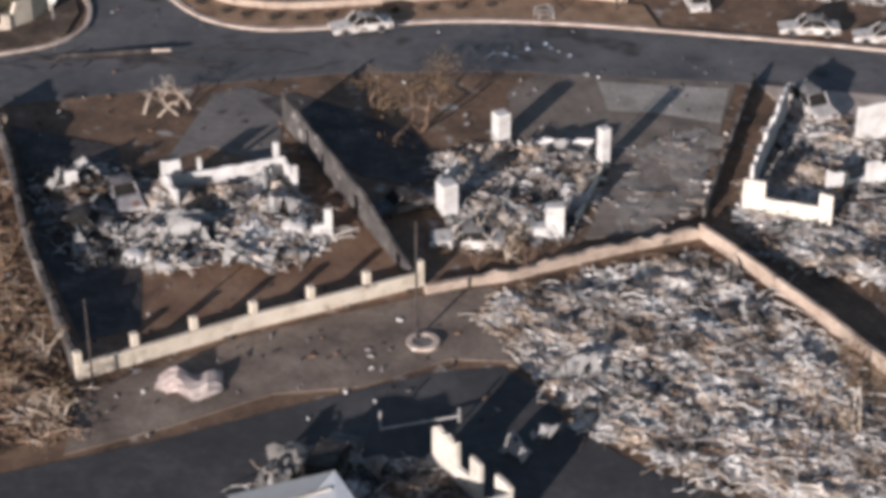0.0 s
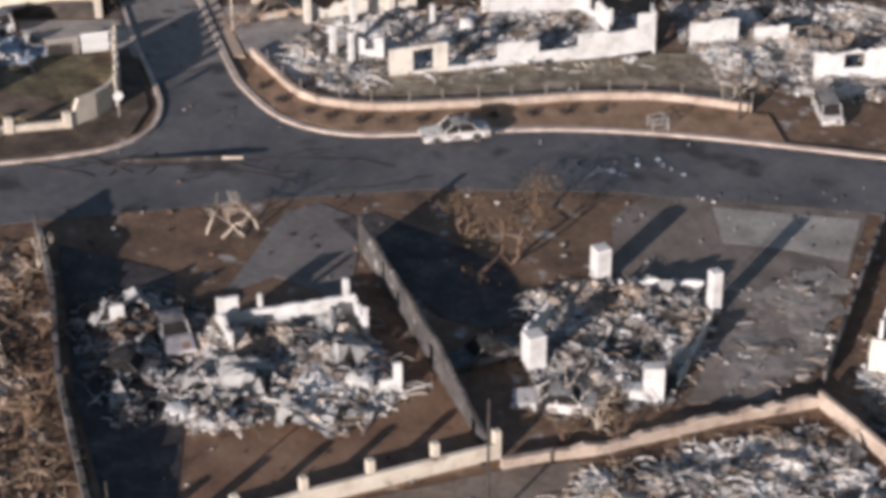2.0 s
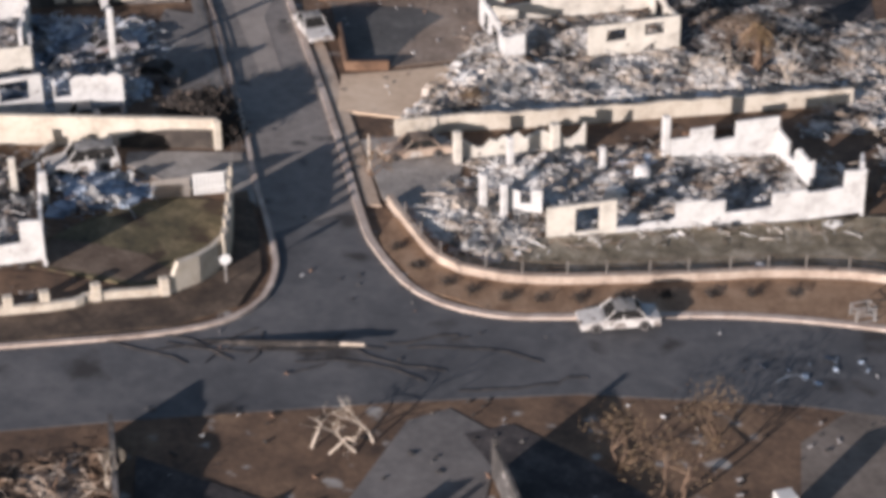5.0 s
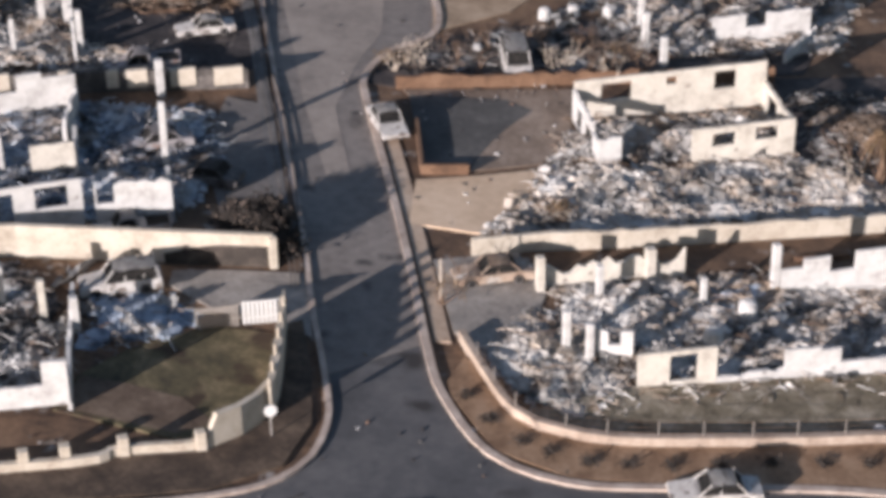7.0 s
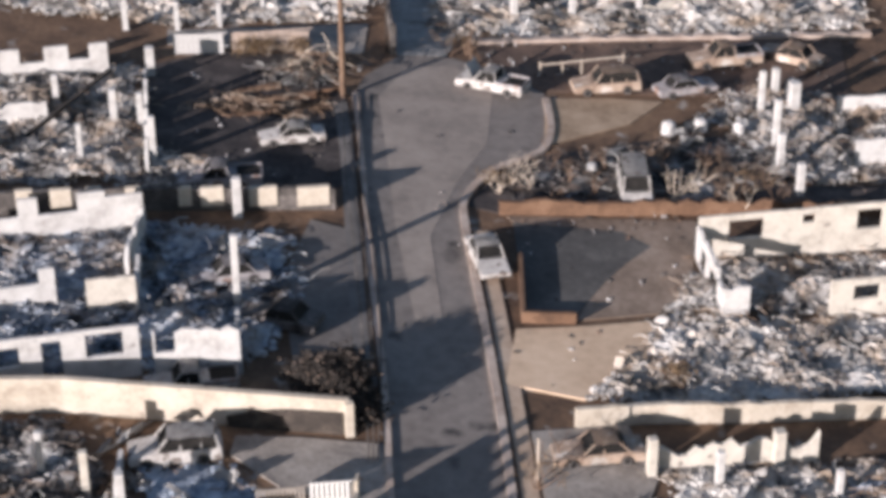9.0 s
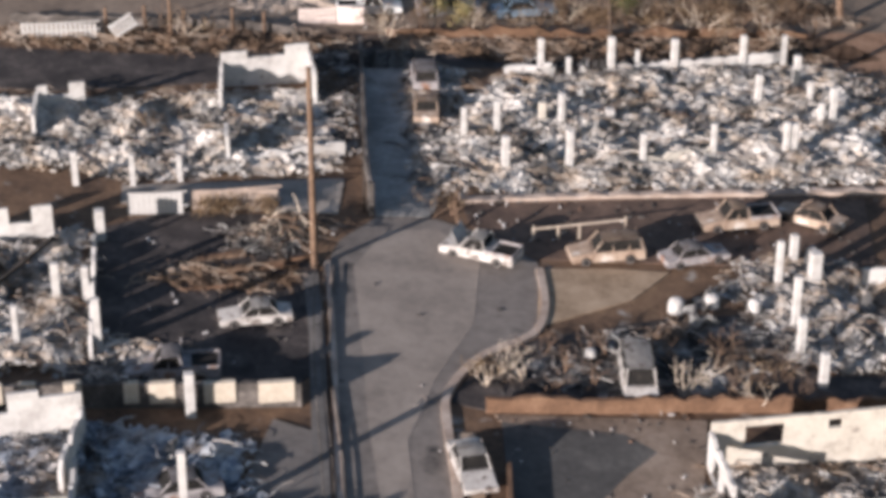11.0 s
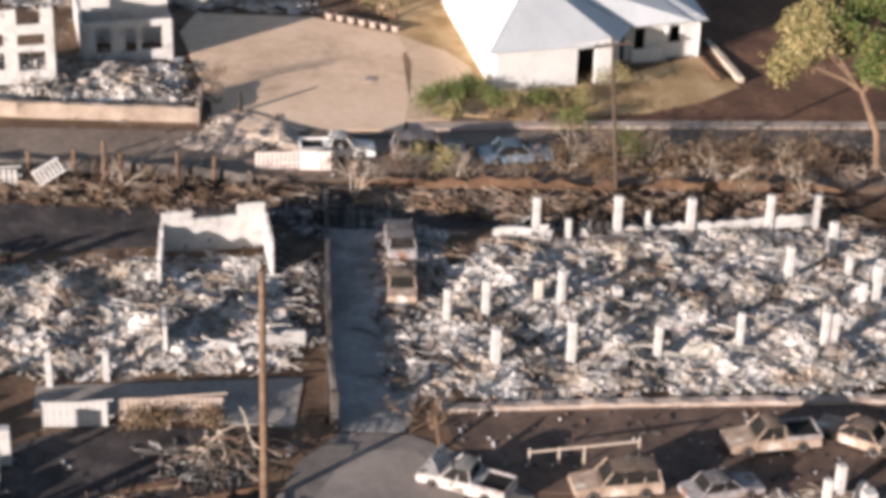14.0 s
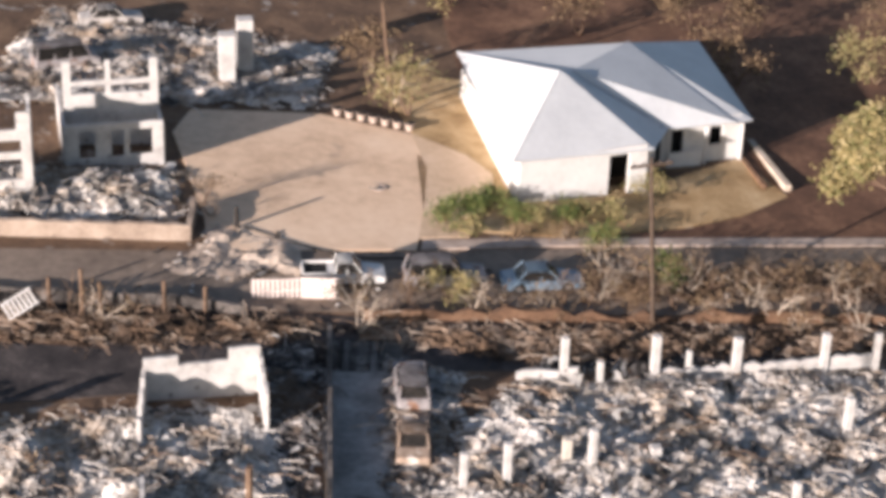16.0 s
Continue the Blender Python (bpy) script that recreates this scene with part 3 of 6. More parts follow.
sheet("yard", [(-20.6, -24.6), (-18.9, -37.8), (-1.2, -31.6), (-3.0, -22), (-9, -18)], 0.03, mat("bare_brown_soil", [(0.1, 0.055, 0.032), (0.18, 0.105, 0.065), (0.25, 0.16, 0.1)], 0.4, 3.5), "bare brown yard soil", "yard")
sheet("yard", [(-24, 50.6), (-22.6, 41), (-24, 38.4), (-34, 36.4), (-36.4, 52), (-33, 55), (-27.5, 56)], 0.04, DARK_SOIL, "charred dark yard", "yard")
sheet("yard", [(-16, 39.6), (-15.4, 41.6), (-14.2, 44.2), (-12, 46.4), (-5, 50), (2, 52), (2.5, 43), (-3.5, 41.4), (-14, 39.2)], 0.05, DARK_SOIL, "charred dark yard with burnt shrubs", "yard")
sheet("yard", [(-16.5, 57.4), (-12.6, 54.4), (-3, 56), (6, 58), (6, 66.6), (-17.4, 60.6)], 0.05, mat("brown_dirt", [(0.05, 0.034, 0.028), (0.12, 0.08, 0.06), (0.2, 0.13, 0.095)], 0.5, 3.5), "brown dirt yard with burnt cars", "yard")
sheet("lawn", [(-22, 92.6), (-14, 93.8), (-7.4, 97.2), (-4.0, 99.8), (-1.4, 103), (-4.2, 107.4), (-9, 102.5), (-17, 98.5), (-20, 101), (-23.5, 101.5)], 0.06, DRY_GRASS, "dry golden grass round the white house", "lawn")
sheet("yard", [(-24.2, 104.4), (-22.7, 100), (-22.35, 95), (-22.25, 91.2), (-19.5, 92.2), (-20.4, 94.5), (-18.6, 97.6), (-18.9, 100.4), (-20.6, 102.4)], 0.068, mat("tan_path_dust", [(0.4, 0.28, 0.18), (0.56, 0.41, 0.28), (0.66, 0.5, 0.37)], 0.3, 2.5, bump=0.2), "tan dusty soil beside the apron", "yard")
sheet("lawn", [(-24.1, 104.5), (-23.4, 101.7), (-20.2, 101.2), (-17, 98.7), (-14, 103), (-20, 113.5), (-26.6, 113), (-25.6, 108)], 0.055, DRY_GRASS, "dry golden grass beside the white house", "lawn")
sheet("yard", [(-4.0, 107.4), (-1.6, 103), (-4.2, 99.6), (-7.4, 97.0), (-13.8, 93.6), (4, 99), (60, 116), (60, 170), (-30, 150), (-22, 114), (-8, 120)], 0.035, RED_SOIL, "reddish bare soil on the slope", "yard")
sheet("yard", [(-48, 79), (-48, 77), (-34, 80.2), (-24, 82.0), (6, 89.8), (9, 87), (5, 84.6), (-6, 82.6), (-15.8, 79), (-24, 76.6), (-34, 75)], 0.02, DARK_SOIL, "charred strip of soil along the street", "yard")
sheet("yard", [(3, 90.6), (6, 84.6), (5, 78), (16, 80), (20, 94)], 0.02, mat("tan_red_soil", [(0.16, 0.09, 0.055), (0.28, 0.17, 0.11), (0.4, 0.27, 0.19)], 0.35, 2.5, bump=0.3), "reddish tan soil beside the columns", "yard")
sheet("verge", [(-22, 89.9), (-14.2, 92.7), (4, 98.3), (30, 106), (30, 107), (4, 99.2), (-14.2, 93.6), (-22, 91)], 0.12, KERB, "pale dusty strip along the street", "verge")

sheet("verge", [(-20.2, -44.4), (-18.9, -39.4), (-10.2, -35.0), (-1, -32.2), (2.6, -31.6), (4.6, -33.4), (2.2, -36), (3.2, -39), (-0.9, -38.3), (-5.8, -40.3), (-10.2, -40.5), (-15.3, -42.7)], 0.045, mat("grey_tan_dust", [(0.085, 0.062, 0.048), (0.16, 0.122, 0.095), (0.26, 0.205, 0.16)], 0.35, 3.0, bump=0.3), "dusty grey-brown verge below a cream wall", "verge")
sheet("yard", [(14.6, -38), (19.6, -37.6), (23, -48), (24, -58), (12, -58), (12.6, -47)], 0.035, mat("tan_weedy_soil", [(0.13, 0.085, 0.05), (0.25, 0.175, 0.11), (0.38, 0.29, 0.2)], 0.5, 4.0, bump=0.5), "tan weedy soil at the edge of a rubble lot", "yard")

# ---- boundary walls ----
def fence_wall(pts, high, width, material, label, posts=(), post_h=0.0, post_w=0.35, jag=0.0, seed=1, profile=None, step=0.6, name="boundary_wall"):
    me = band(name, pts, width, high, material, jag=jag, seed=seed, profile=profile, step=step)
    e = empty(name, spot(*pts[0]), label, "wall")
    me.transform(e.matrix_basis.inverted())
    o = new("wall", me)
    o.parent = e
    for u, v in posts:
        column(e, u, v, post_h, post_w, material, 18, "post")
    return e


FRONT_POSTS = [(-19.1, -38.2), (-16.3, -36.8), (-13.3, -35.6), (-10.2, -34.4), (-7.1, -33.2), (-4.0, -32.0), (-1.0, -31.1)]
fence_wall([(-19.1, -38.3), (-10.2, -34.5), (-1.0, -31.2)], 0.85, 0.22, CREAM, "cream block wall with square posts in front of a burnt lot", FRONT_POSTS, 1.5, 0.36)
fence_wall([(-19.2, -38.2), (-21.1, -25.1), (-21.6, -17), (-22.6, -10)], 1.05, 0.25, GREY_WALL, "sooty grey block boundary wall", jag=0.3, seed=3, profile=lambda s: 1.3)
fence_wall([(-5.3, -12.4), (-2.9, -23.6), (-1.4, -30.6)], 1.9, 0.18, mat("soot_stained_block", [(0.025, 0.023, 0.022), (0.06, 0.054, 0.05), (0.14, 0.128, 0.12)], 0.7, 5.0, bump=0.4, spots=((0.34, 0.31, 0.29), 0.62, 1.1)), "thin tall sooty boundary wall between two burnt lots", [(-5.35, -12.2)], 2.2, 0.25, jag=0.15, seed=4, profile=lambda s: 1.95 if s < 0.66 else 1.95 - 3.2 * (s - 0.66))
fence_wall([(-0.9, -32.0), (1.2, -31.4), (3.8, -31.0), (7.3, -29.8), (10.8, -28.6), (15.8, -27.3)], 0.7, 0.3, TAN, "low scorched tan block wall", jag=0.25, seed=5)
fence_wall([(15.8, -27.3), (17.7, -32.2), (19.6, -37.3), (21, -41.6), (23, -48)], 0.95, 0.25, TAN, "low tan block wall at the edge of a rubble lot", jag=0.1, seed=6)
fence_wall([(25.7, -8.2), (16.6, -25.4)], 0.9, 0.2, GREY_WALL, "sooty dark boundary wall beside a driveway", jag=0.3, seed=7)
CORNER = smooth_line([(-60, -7), (-29.3, -0.6), (-24.6, 1.2), (-21, 2.1), (-19.6, 3.3), (-18.4, 5.4), (-18.3, 9), (-18.5, 12.4)])
fence_wall(CORNER, 0.75, 0.28, CREAM, "low curved cream corner wall with posts", [(-28.6, -0.3), (-26.9, 0.3), (-24.5, 1.2), (-21.2, 2.0)], 1.05, 0.45, profile=lambda s: 0.55 if s < 0.775 else 1.7)
fence_wall([(-60, 11.6), (-32.4, 17.3), (-19.5, 18.1)], 1.75, 0.3, CREAM, "long cream boundary wall with a white end post", [(-19.5, 17.9)], 1.75, 0.4, profile=lambda s: 1.8, seed=8)
# thin near-black band stood against the foot of the cream wall
fence_wall([(-25.0, 17.54), (-23, 17.68), (-19.8, 17.86)], 1.0, 0.1, mat("near_black_course", [(0.02, 0.017, 0.015), (0.045, 0.037, 0.031), (0.1, 0.08, 0.065)], 1.2, 7.0, bump=0.3), "near-black low course at the foot of a cream wall", profile=lambda s: 0.55 + 0.6 * math.sin(min(1.0, s * 1.6) * math.pi / 2), seed=21)
fence_wall([(-60, 28), (-40, 33.6), (-33, 35.6), (-22.9, 37.9)], 1.35, 0.28, GREY_WALL, "dark block wall with cream patches", [(-31, 36.2)], 1.4, 0.4, jag=0.1, seed=9)
# cream boxes set slightly proud of the dark wall
for u, v, w in ((-38.6, 34.0, 0.9), (-36.8, 34.5, 1.1), (-35.2, 35.0, 0.8), (-33.2, 35.5, 0.8), (-30.6, 36.1, 0.7), (-29.2, 36.4, 1.2), (-26.6, 37.0, 1.5), (-24.0, 37.6, 1.7)):
    bm = bmesh.new()
    box(bm, -w / 2, w / 2, -0.17, 0.17, 0.3, 1.38, bevel=0.02)
    e = empty("wall_panel", spot(u, v, 13), "cream block panel in a dark wall", "wall panel", "wall panels")
    part("block", bm, CREAM, e)
RETAIN = smooth_line([(-9.8, 12.4), (-9.0, 10.2), (-7.2, 6.2), (-4.9, 4.9), (-1.5, 4.6), (6.6, 5.6), (10.1, 6.2), (15.6, 6.3), (21, 4.8)])
fence_wall(RETAIN, 0.6, 0.35, TAN, "low curved retaining wall below a burnt house", step=0.8)
fence_wall([(-9.4, 20.4), (-6.3, 21.4), (-1.4, 22.4), (7.4, 24.6), (19, 27.6)], 1.1, 0.25, CREAM, "cream boundary wall between burnt lots", jag=0.12, seed=10)
fence_wall([(-12.8, 34.4), (-12.3, 28.8), (-9.7, 29.2)], 0.6, 0.22, BROWN_WALL, "low scorched brown wall round a paved yard", seed=11)
fence_wall([(-14.2, 39.2), (-9, 40.2), (-3.4, 41.5), (9, 44)], 0.95, 0.28, BROWN_WALL, "scorched reddish brown boundary wall", jag=0.3, seed=12)
fence_wall([(-21.9, 57.2), (-23.0, 63), (-25.4, 79.2)], 1.2, 0.2, GREY_WALL, "dark sooty wall along a narrow driveway", [(-22.0, 57.4)], 2.0, 0.35, jag=0.2, seed=13)
fence_wall([(-17.3, 60.0), (-8.9, 62.6), (4.2, 66.2), (8, 67.4)], 0.35, 0.5, KERB, "low dusty pink kerb wall below a rubble lot", jag=0.15, seed=14)
fence_wall([(-48, 77.6), (-34, 80.4), (-29.8, 80.6)], 0.7, 0.25, GREY_WALL, "sooty low wall along the street", jag=0.2, seed=15)
fence_wall([(-24, 81.8), (-16, 83.9), (-9.8, 85.6), (4, 89.5)], 0.9, 0.25, BROWN_WALL, "low broken reddish brown wall along the street", jag=0.75, seed=16, step=0.9)
fence_wall([(-60, 82), (-43.2, 85.2), (-34.2, 87.4), (-34.6, 90.6)], 1.0, 0.3, TAN, "tan retaining wall below burnt houses", jag=0.1, seed=17)

# ---- burnt houses ----
h = ruin(-10, -22, "burnt-out white house reduced to a low wall and posts")
wall(h, (-13.4, -20.0), (-6.4, -18.9), 0.95, heights=[(0, 1.9), (1.1, 0.9)], seed=1, jag=0.1)
wall(h, (-13.4, -20.0), (-12.8, -22.4), 1.5, seed=2, jag=0.5)
wall(h, (-6.4, -18.9), (-6.0, -21.0), 1.4, seed=3, jag=0.8)
for q in ((-11.2, -19.3, 1.7, 0.22), (-6.8, -18.9, 2.3, 0.3), (-6.0, -20.8, 1.8, 0.25)):
    column(h, *q)
wall(h, (-5.9, -26.0), (-4.8, -25.9), 1.7, seed=4, heights=[(0, 0.9), (0.7, 1.8)], jag=0.1)
wall(h, (-19.4, -19.9), (-18.0, -19.6), 1.1, seed=5, heights=[(0, 0.5), (0.7, 1.3)])
h = ruin(7, -21, "burnt-out white house of which a few thick columns stand")
for q in ((2.1, -23.5, 1.9, 0.95), (7.2, -15.2, 1.95, 0.85), (12.6, -18.6, 2.5, 0.6)):
    column(h, *q)
wall(h, (6.3, -26.4), (8.0, -26.7), 1.9, heights=[(0, 0.7), (0.7, 1.9)], thick=0.7, seed=6, jag=0.05)
wall(h, (2.0, -21.6), (3.6, -19.4), 1.1, seed=7, jag=0.6)
wall(h, (8, -16.2), (12.4, -17.0), 0.7, seed=8, jag=0.5)
wall(h, (12.4, -19.2), (8.6, -26.3), 0.6, PALE, seed=9, jag=0.45)
h = ruin(24, -22, "burnt-out cream and white house with broken walls")
wall(h, (19.3, -24.3), (23.6, -27.2), 1.9, PALE, heights=[(0, 2.0), (1.3, 1.0), (4.4, 1.9)], seed=10)
wall(h, (20.5, -22.4), (26.3, -12.6), 2.0, jag=1.0, seed=11)
wall(h, (29.2, -17.0), (32.2, -16.4), 2.6, seed=12)
wall(h, (25.0, -22.8), (30, -22.2), 1.6, jag=0.8, seed=13, openings=[(1.5, 2.6, 0.6, 1.6)])
wall(h, (31.6, -16.4), (32.6, -26), 1.7, jag=0.7, seed=14)
h = ruin(-5, -49, "burnt-out cream house by the lane with a fallen white roof sheet")
wall(h, (-3.5, -46.6), (-1.2, -52.2), 2.2, PALE, openings=[(2.0, 3.0, 0.9, 2.0), (3.8, 4.9, 0, 2.0)], seed=15, jag=0.3)
wall(h, (-1.2, -52.2), (-8, -54), 2.2, PALE, seed=16)
bm = bmesh.new()
vs = [bm.verts.new(h.matrix_basis.inverted() @ P(u, v, z)) for u, v, z in ((-13.4, -50.8, 2.0), (-8.6, -49.8, 2.2), (-8.0, -51.8, 2.0), (-9.5, -56, 1.8), (-14, -56, 1.6))]
bmesh.ops.solidify(bm, geom=[bm.faces.new(vs)], thickness=0.12)
part("roof_sheet", bm, ROOF, h, "white metal roof sheet")
wall(h, (-13, -52), (-9, -51), 1.9, PALE, seed=71)
h = ruin(-32, 8, "burnt-out white house behind the corner lawn")
wall(h, (-40, 1.8), (-27.4, 4.2), 0.7, heights=[(0, 0.7), (11.7, 1.9)], seed=17, jag=0.05)
wall(h, (-27.4, 4.2), (-28.3, 9), 1.3, seed=18, jag=0.2, heights=[(0, 1.9), (1.2, 1.1)])
wall(h, (-28.3, 9), (-29, 14), 0.9, seed=19, jag=0.6)
for q in ((-30.0, 11.6, 2.2, 0.35, PALE), (-28.3, 10.8, 1.9, 0.4), (-32.2, 12.6, 2.2, 0.3), (-34, 10, 2.4, 0.35)):
    column(h, *q)
h = ruin(-31, 26, "burnt-out white house with window openings beside the street")
wall(h, (-40, 17.4), (-36.0, 18.6), 2.3, seed=20, openings=[(1.5, 2.8, 0.9, 1.9)])
wall(h, (-36.0, 18.6), (-29.6, 20.7), 2.35, seed=21, jag=0.05, openings=[(0.3, 1.3, 0.9, 1.9), (2.3, 3.2, -0.3, 2.0), (4.3, 6.0, 0.9, 2.1)])
wall(h, (-29.0, 20.9), (-25.1, 21.7), 2.4, seed=22, jag=0.25, openings=[(0.1, 1.0, 1.2, 2.4)])
wall(h, (-25.1, 21.7), (-25.7, 24.4), 2.2, seed=23, jag=0.8)
wall(h, (-33.3, 25.6), (-31.0, 26.2), 1.75, PALE, seed=24, jag=0.05)
wall(h, (-31.0, 26.2), (-31.6, 29.6), 1.6, seed=25, jag=0.3)
wall(h, (-39.5, 24.0), (-34.8, 25.6), 1.3, seed=26, jag=0.02, heights=[(0, 1.8), (0.6, 1.1), (1.6, 1.8), (2.0, 1.1), (4.2, 1.9)])
wall(h, (-42, 30.2), (-34.0, 32.8), 1.4, seed=27, jag=0.02, heights=[(0, 1.2), (1.2, 2.0), (2.0, 1.0), (4.0, 2.0), (5.0, 1.0), (7.0, 2.0)])
wall(h, (-34.0, 32.8), (-32.2, 33.4), 2.2, seed=28, jag=0.05)
wall(h, (-32.2, 33.4), (-32.0, 28.5), 1.7, seed=29, jag=0.5)
column(h, -26.3, 27.4, 4.0, 0.34)
column(h, -27.8, 36.0, 2.3, 0.45)
h = ruin(5, 14, "burnt-out white house above the retaining wall")
wall(h, (-1.4, 9.2), (2.4, 10.0), 1.95, PALE, seed=30, jag=0.03, openings=[(1.55, 2.95, 0.25, 1.7)])
wall(h, (2.4, 10.0), (5.8, 10.9), 0.5, seed=31, jag=0.3)
wall(h, (5.8, 10.9), (16.6, 13.2), 1.5, seed=32, jag=0.06, heights=[(0, 1.7), (1.8, 1.5), (2.8, 0.7), (5.6, 1.5), (7.6, 1.3), (9.8, 2.3)])
wall(h, (16.6, 13.2), (17.4, 17.4), 2.0, seed=33, jag=0.4)
wall(h, (6.5, 18.7), (13.0, 20.2), 2.1, seed=34, jag=0.04, heights=[(0, 1.5), (1.2, 2.0), (2.6, 1.1), (4.0, 2.1)])
wall(h, (13.0, 20.2), (14.2, 15.6), 2.0, seed=35, jag=0.5, openings=[(1.5, 2.5, 0.8, 1.7)])
wall(h, (-3.4, 11.6), (-1.5, 11.6), 1.9, seed=36, jag=0.4, openings=[(0.7, 1.3, 0.8, 1.7)])
for q in ((6.2, 18.8, 2.9, 0.4), (-5.9, 17.4, 2.0, 0.42, PALE), (-4.7, 12.0, 2.3, 0.36), (-2.9, 17.0, 2.0, 0.35), (-3.6, 11.2, 2.2, 0.34), (-0.2, 19.2, 1.9, 0.5, PALE), (2.4, 17.2, 1.6, 0.3)):
    column(h, *q)
wall(h, (-5.9, 17.9), (1.6, 19.8), 1.2, PALE, seed=37, jag=0.9)
h = ruin(3, 36, "burnt-out cream house with four walls and window holes")
wall(h, (-3.6, 36.8), (7.9, 39.8), 2.45, PALE, seed=38, jag=0.06, openings=[(1.6, 3.5, 1.0, 2.1), (5.6, 6.3, 1.6, 2.1), (8.6, 10.0, 0.95, 2.1)])
wall(h, (-2.4, 31.3), (-3.6, 36.8), 1.9, seed=39, jag=0.35, heights=[(0, 1.6), (1.2, 2.2)], openings=[(1.0, 3.2, 0.3, 1.5), (3.5, 5.0, 0.3, 1.6)])
wall(h, (-2.4, 31.3), (-1.1, 31.6), 1.7, seed=40, jag=0.2)
wall(h, (3.0, 32.6), (9.0, 34.2), 2.0, PALE, seed=41, jag=0.05, openings=[(1.2, 2.6, 0.8, 1.6), (3.8, 5.2, 0.9, 1.7)])
wall(h, (9.0, 34.2), (7.9, 39.8), 2.2, PALE, seed=42, jag=0.2, openings=[(0.6, 2.6, 0.3, 1.7), (3.0, 5.0, 0.3, 1.8)])
h = ruin(4, 50, "burnt-out white house with scattered white columns")
for q in ((0.4, 54.4, 2.8, 0.34), (1.1, 50.4, 3.0, 0.36), (2.4, 55.3, 1.9, 0.6), (1.2, 47.4, 2.4, 0.4), (2.2, 44.8, 2.0, 0.4), (1.4, 57.6, 1.6, 0.4)):
    column(h, *q)
wall(h, (5.0, 55.4), (9, 56.2), 1.2, seed=43, jag=0.1)
wall(h, (5.6, 49), (12, 50.6), 1.7, seed=44, jag=0.1, openings=[(2.2, 3.6, 0.8, 1.7)])
wall(h, (9.9, 46.4), (12.4, 50.6), 0.8, seed=45, jag=0.5)
h = ruin(-38, 46, "burnt-out house with leaning posts and a broken side wall")
wall(h, (-33.4, 39.6), (-35.9, 50.8), 1.3, seed=46, jag=1.0)
for q in ((-33.2, 40.4, 3.0, 0.35), (-36.3, 44.4, 2.3, 0.4), (-34.9, 44.9, 2.0, 0.35), (-35.7, 51.2, 1.8, 0.5), (-40, 46, 2.0, 0.35), (-37.2, 40.2, 2.2, 0.3)):
    column(h, *q)
wall(h, (-44, 48.6), (-38, 50.4), 1.7, seed=47, jag=0.05, heights=[(0, 1.8), (1.2, 0.9), (2.6, 1.8), (4, 0.9), (5.2, 1.8)])
wall(h, (-48, 42), (-40, 44), 0.8, seed=48, jag=0.5)
h = ruin(-33, 68, "burnt-out white house with a standing back wall")
wall(h, (-33.0, 71.6), (-27.9, 73.6), 2.3, seed=49, jag=0.08, heights=[(0, 2.2), (1.6, 1.7), (4.0, 2.3)])
wall(h, (-27.9, 73.6), (-27.0, 70.2), 2.2, seed=50, jag=0.5)
wall(h, (-33.0, 71.6), (-32.3, 67.4), 1.7, seed=51, jag=0.6)
wall(h, (-42.8, 65.2), (-40.2, 66.2), 1.4, seed=52, jag=0.02, heights=[(0, 1.7), (0.6, 1.0), (1.9, 1.7)])
wall(h, (-42.8, 65.2), (-42.2, 62), 1.5, seed=53, jag=0.3)
wall(h, (-31.2, 63.4), (-30.7, 61.2), 1.8, seed=54, jag=0.2)
for q in ((-35.4, 57.6, 1.9, 0.3), (-38.5, 57, 2.0, 0.35), (-33, 58.8, 1.6, 0.3)):
    column(h, *q)
wall(h, (-30.7, 61.4), (-24.4, 64.2), 0.6, seed=55, jag=0.4)
h = ruin(-7, 72, "burnt-out house of which only rows of white columns stand")
ROWS = [(-13.7, 79.0), (-9.2, 80.3), (-5.1, 81.6), (-0.6, 83.0), (2.1, 83.9), (-17.7, 67.8), (-15.8, 68.8), (-12.0, 71.2), (-15.0, 64.5), (-11.3, 65.9), (-7.0, 67.0), (-2.8, 69.2), (1.6, 70.4), (0.2, 77.4), (4.8, 76.2), (2.8, 80.8)]
for i, (u, v) in enumerate(ROWS):
    column(h, u, v, 2.25 + 0.12 * math.sin(i * 2.3), 0.36 + 0.05 * math.sin(i), turn=17)
for q in ((-11.9, 79.0, 1.2, 0.3), (-7.5, 81.1, 1.3, 0.25), (3.5, 78.2, 1.7, 0.32), (4.1, 75.8, 1.4, 0.32), (-13.2, 71.2, 1.5, 0.4, PALE), (-9.1, 72.6, 0.9, 0.5), (2.0, 70.7, 2.2, 0.5)):
    column(h, *q)
wall(h, (-16.0, 78.2), (-13, 78.9), 0.55, seed=56, jag=0.2)
wall(h, (-9.2, 80.4), (2.1, 83.9), 0.4, seed=57, jag=0.25)
wall(h, (-7.0, 67.0), (-2.8, 69.2), 0.7, PALE, seed=58, jag=0.4)
h = ruin(-40, 95, "burnt-out two-storey white house with open window frames")
wall(h, (-42.6, 94.0), (-37.4, 95.8), 2.4, seed=59, jag=0.05, openings=[(0.8, 1.7, 0.3, 1.95), (2.6, 3.3, 0.3, 1.95), (3.6, 4.9, 0.4, 1.95)])
wall(h, (-37.4, 95.8), (-39.4, 102), 2.4, seed=60, jag=0.2)
wall(h, (-42.6, 94.0), (-44.6, 100), 2.4, seed=61, jag=0.2)
wall(h, (-43.3, 96.6), (-38.2, 98.3), 5.0, seed=62, jag=0.02, openings=[(0.45, 2.4, 3.0, 3.5), (2.7, 4.9, 3.0, 3.5), (0.45, 2.4, 3.8, 5.5), (2.7, 4.9, 3.8, 5.5)])
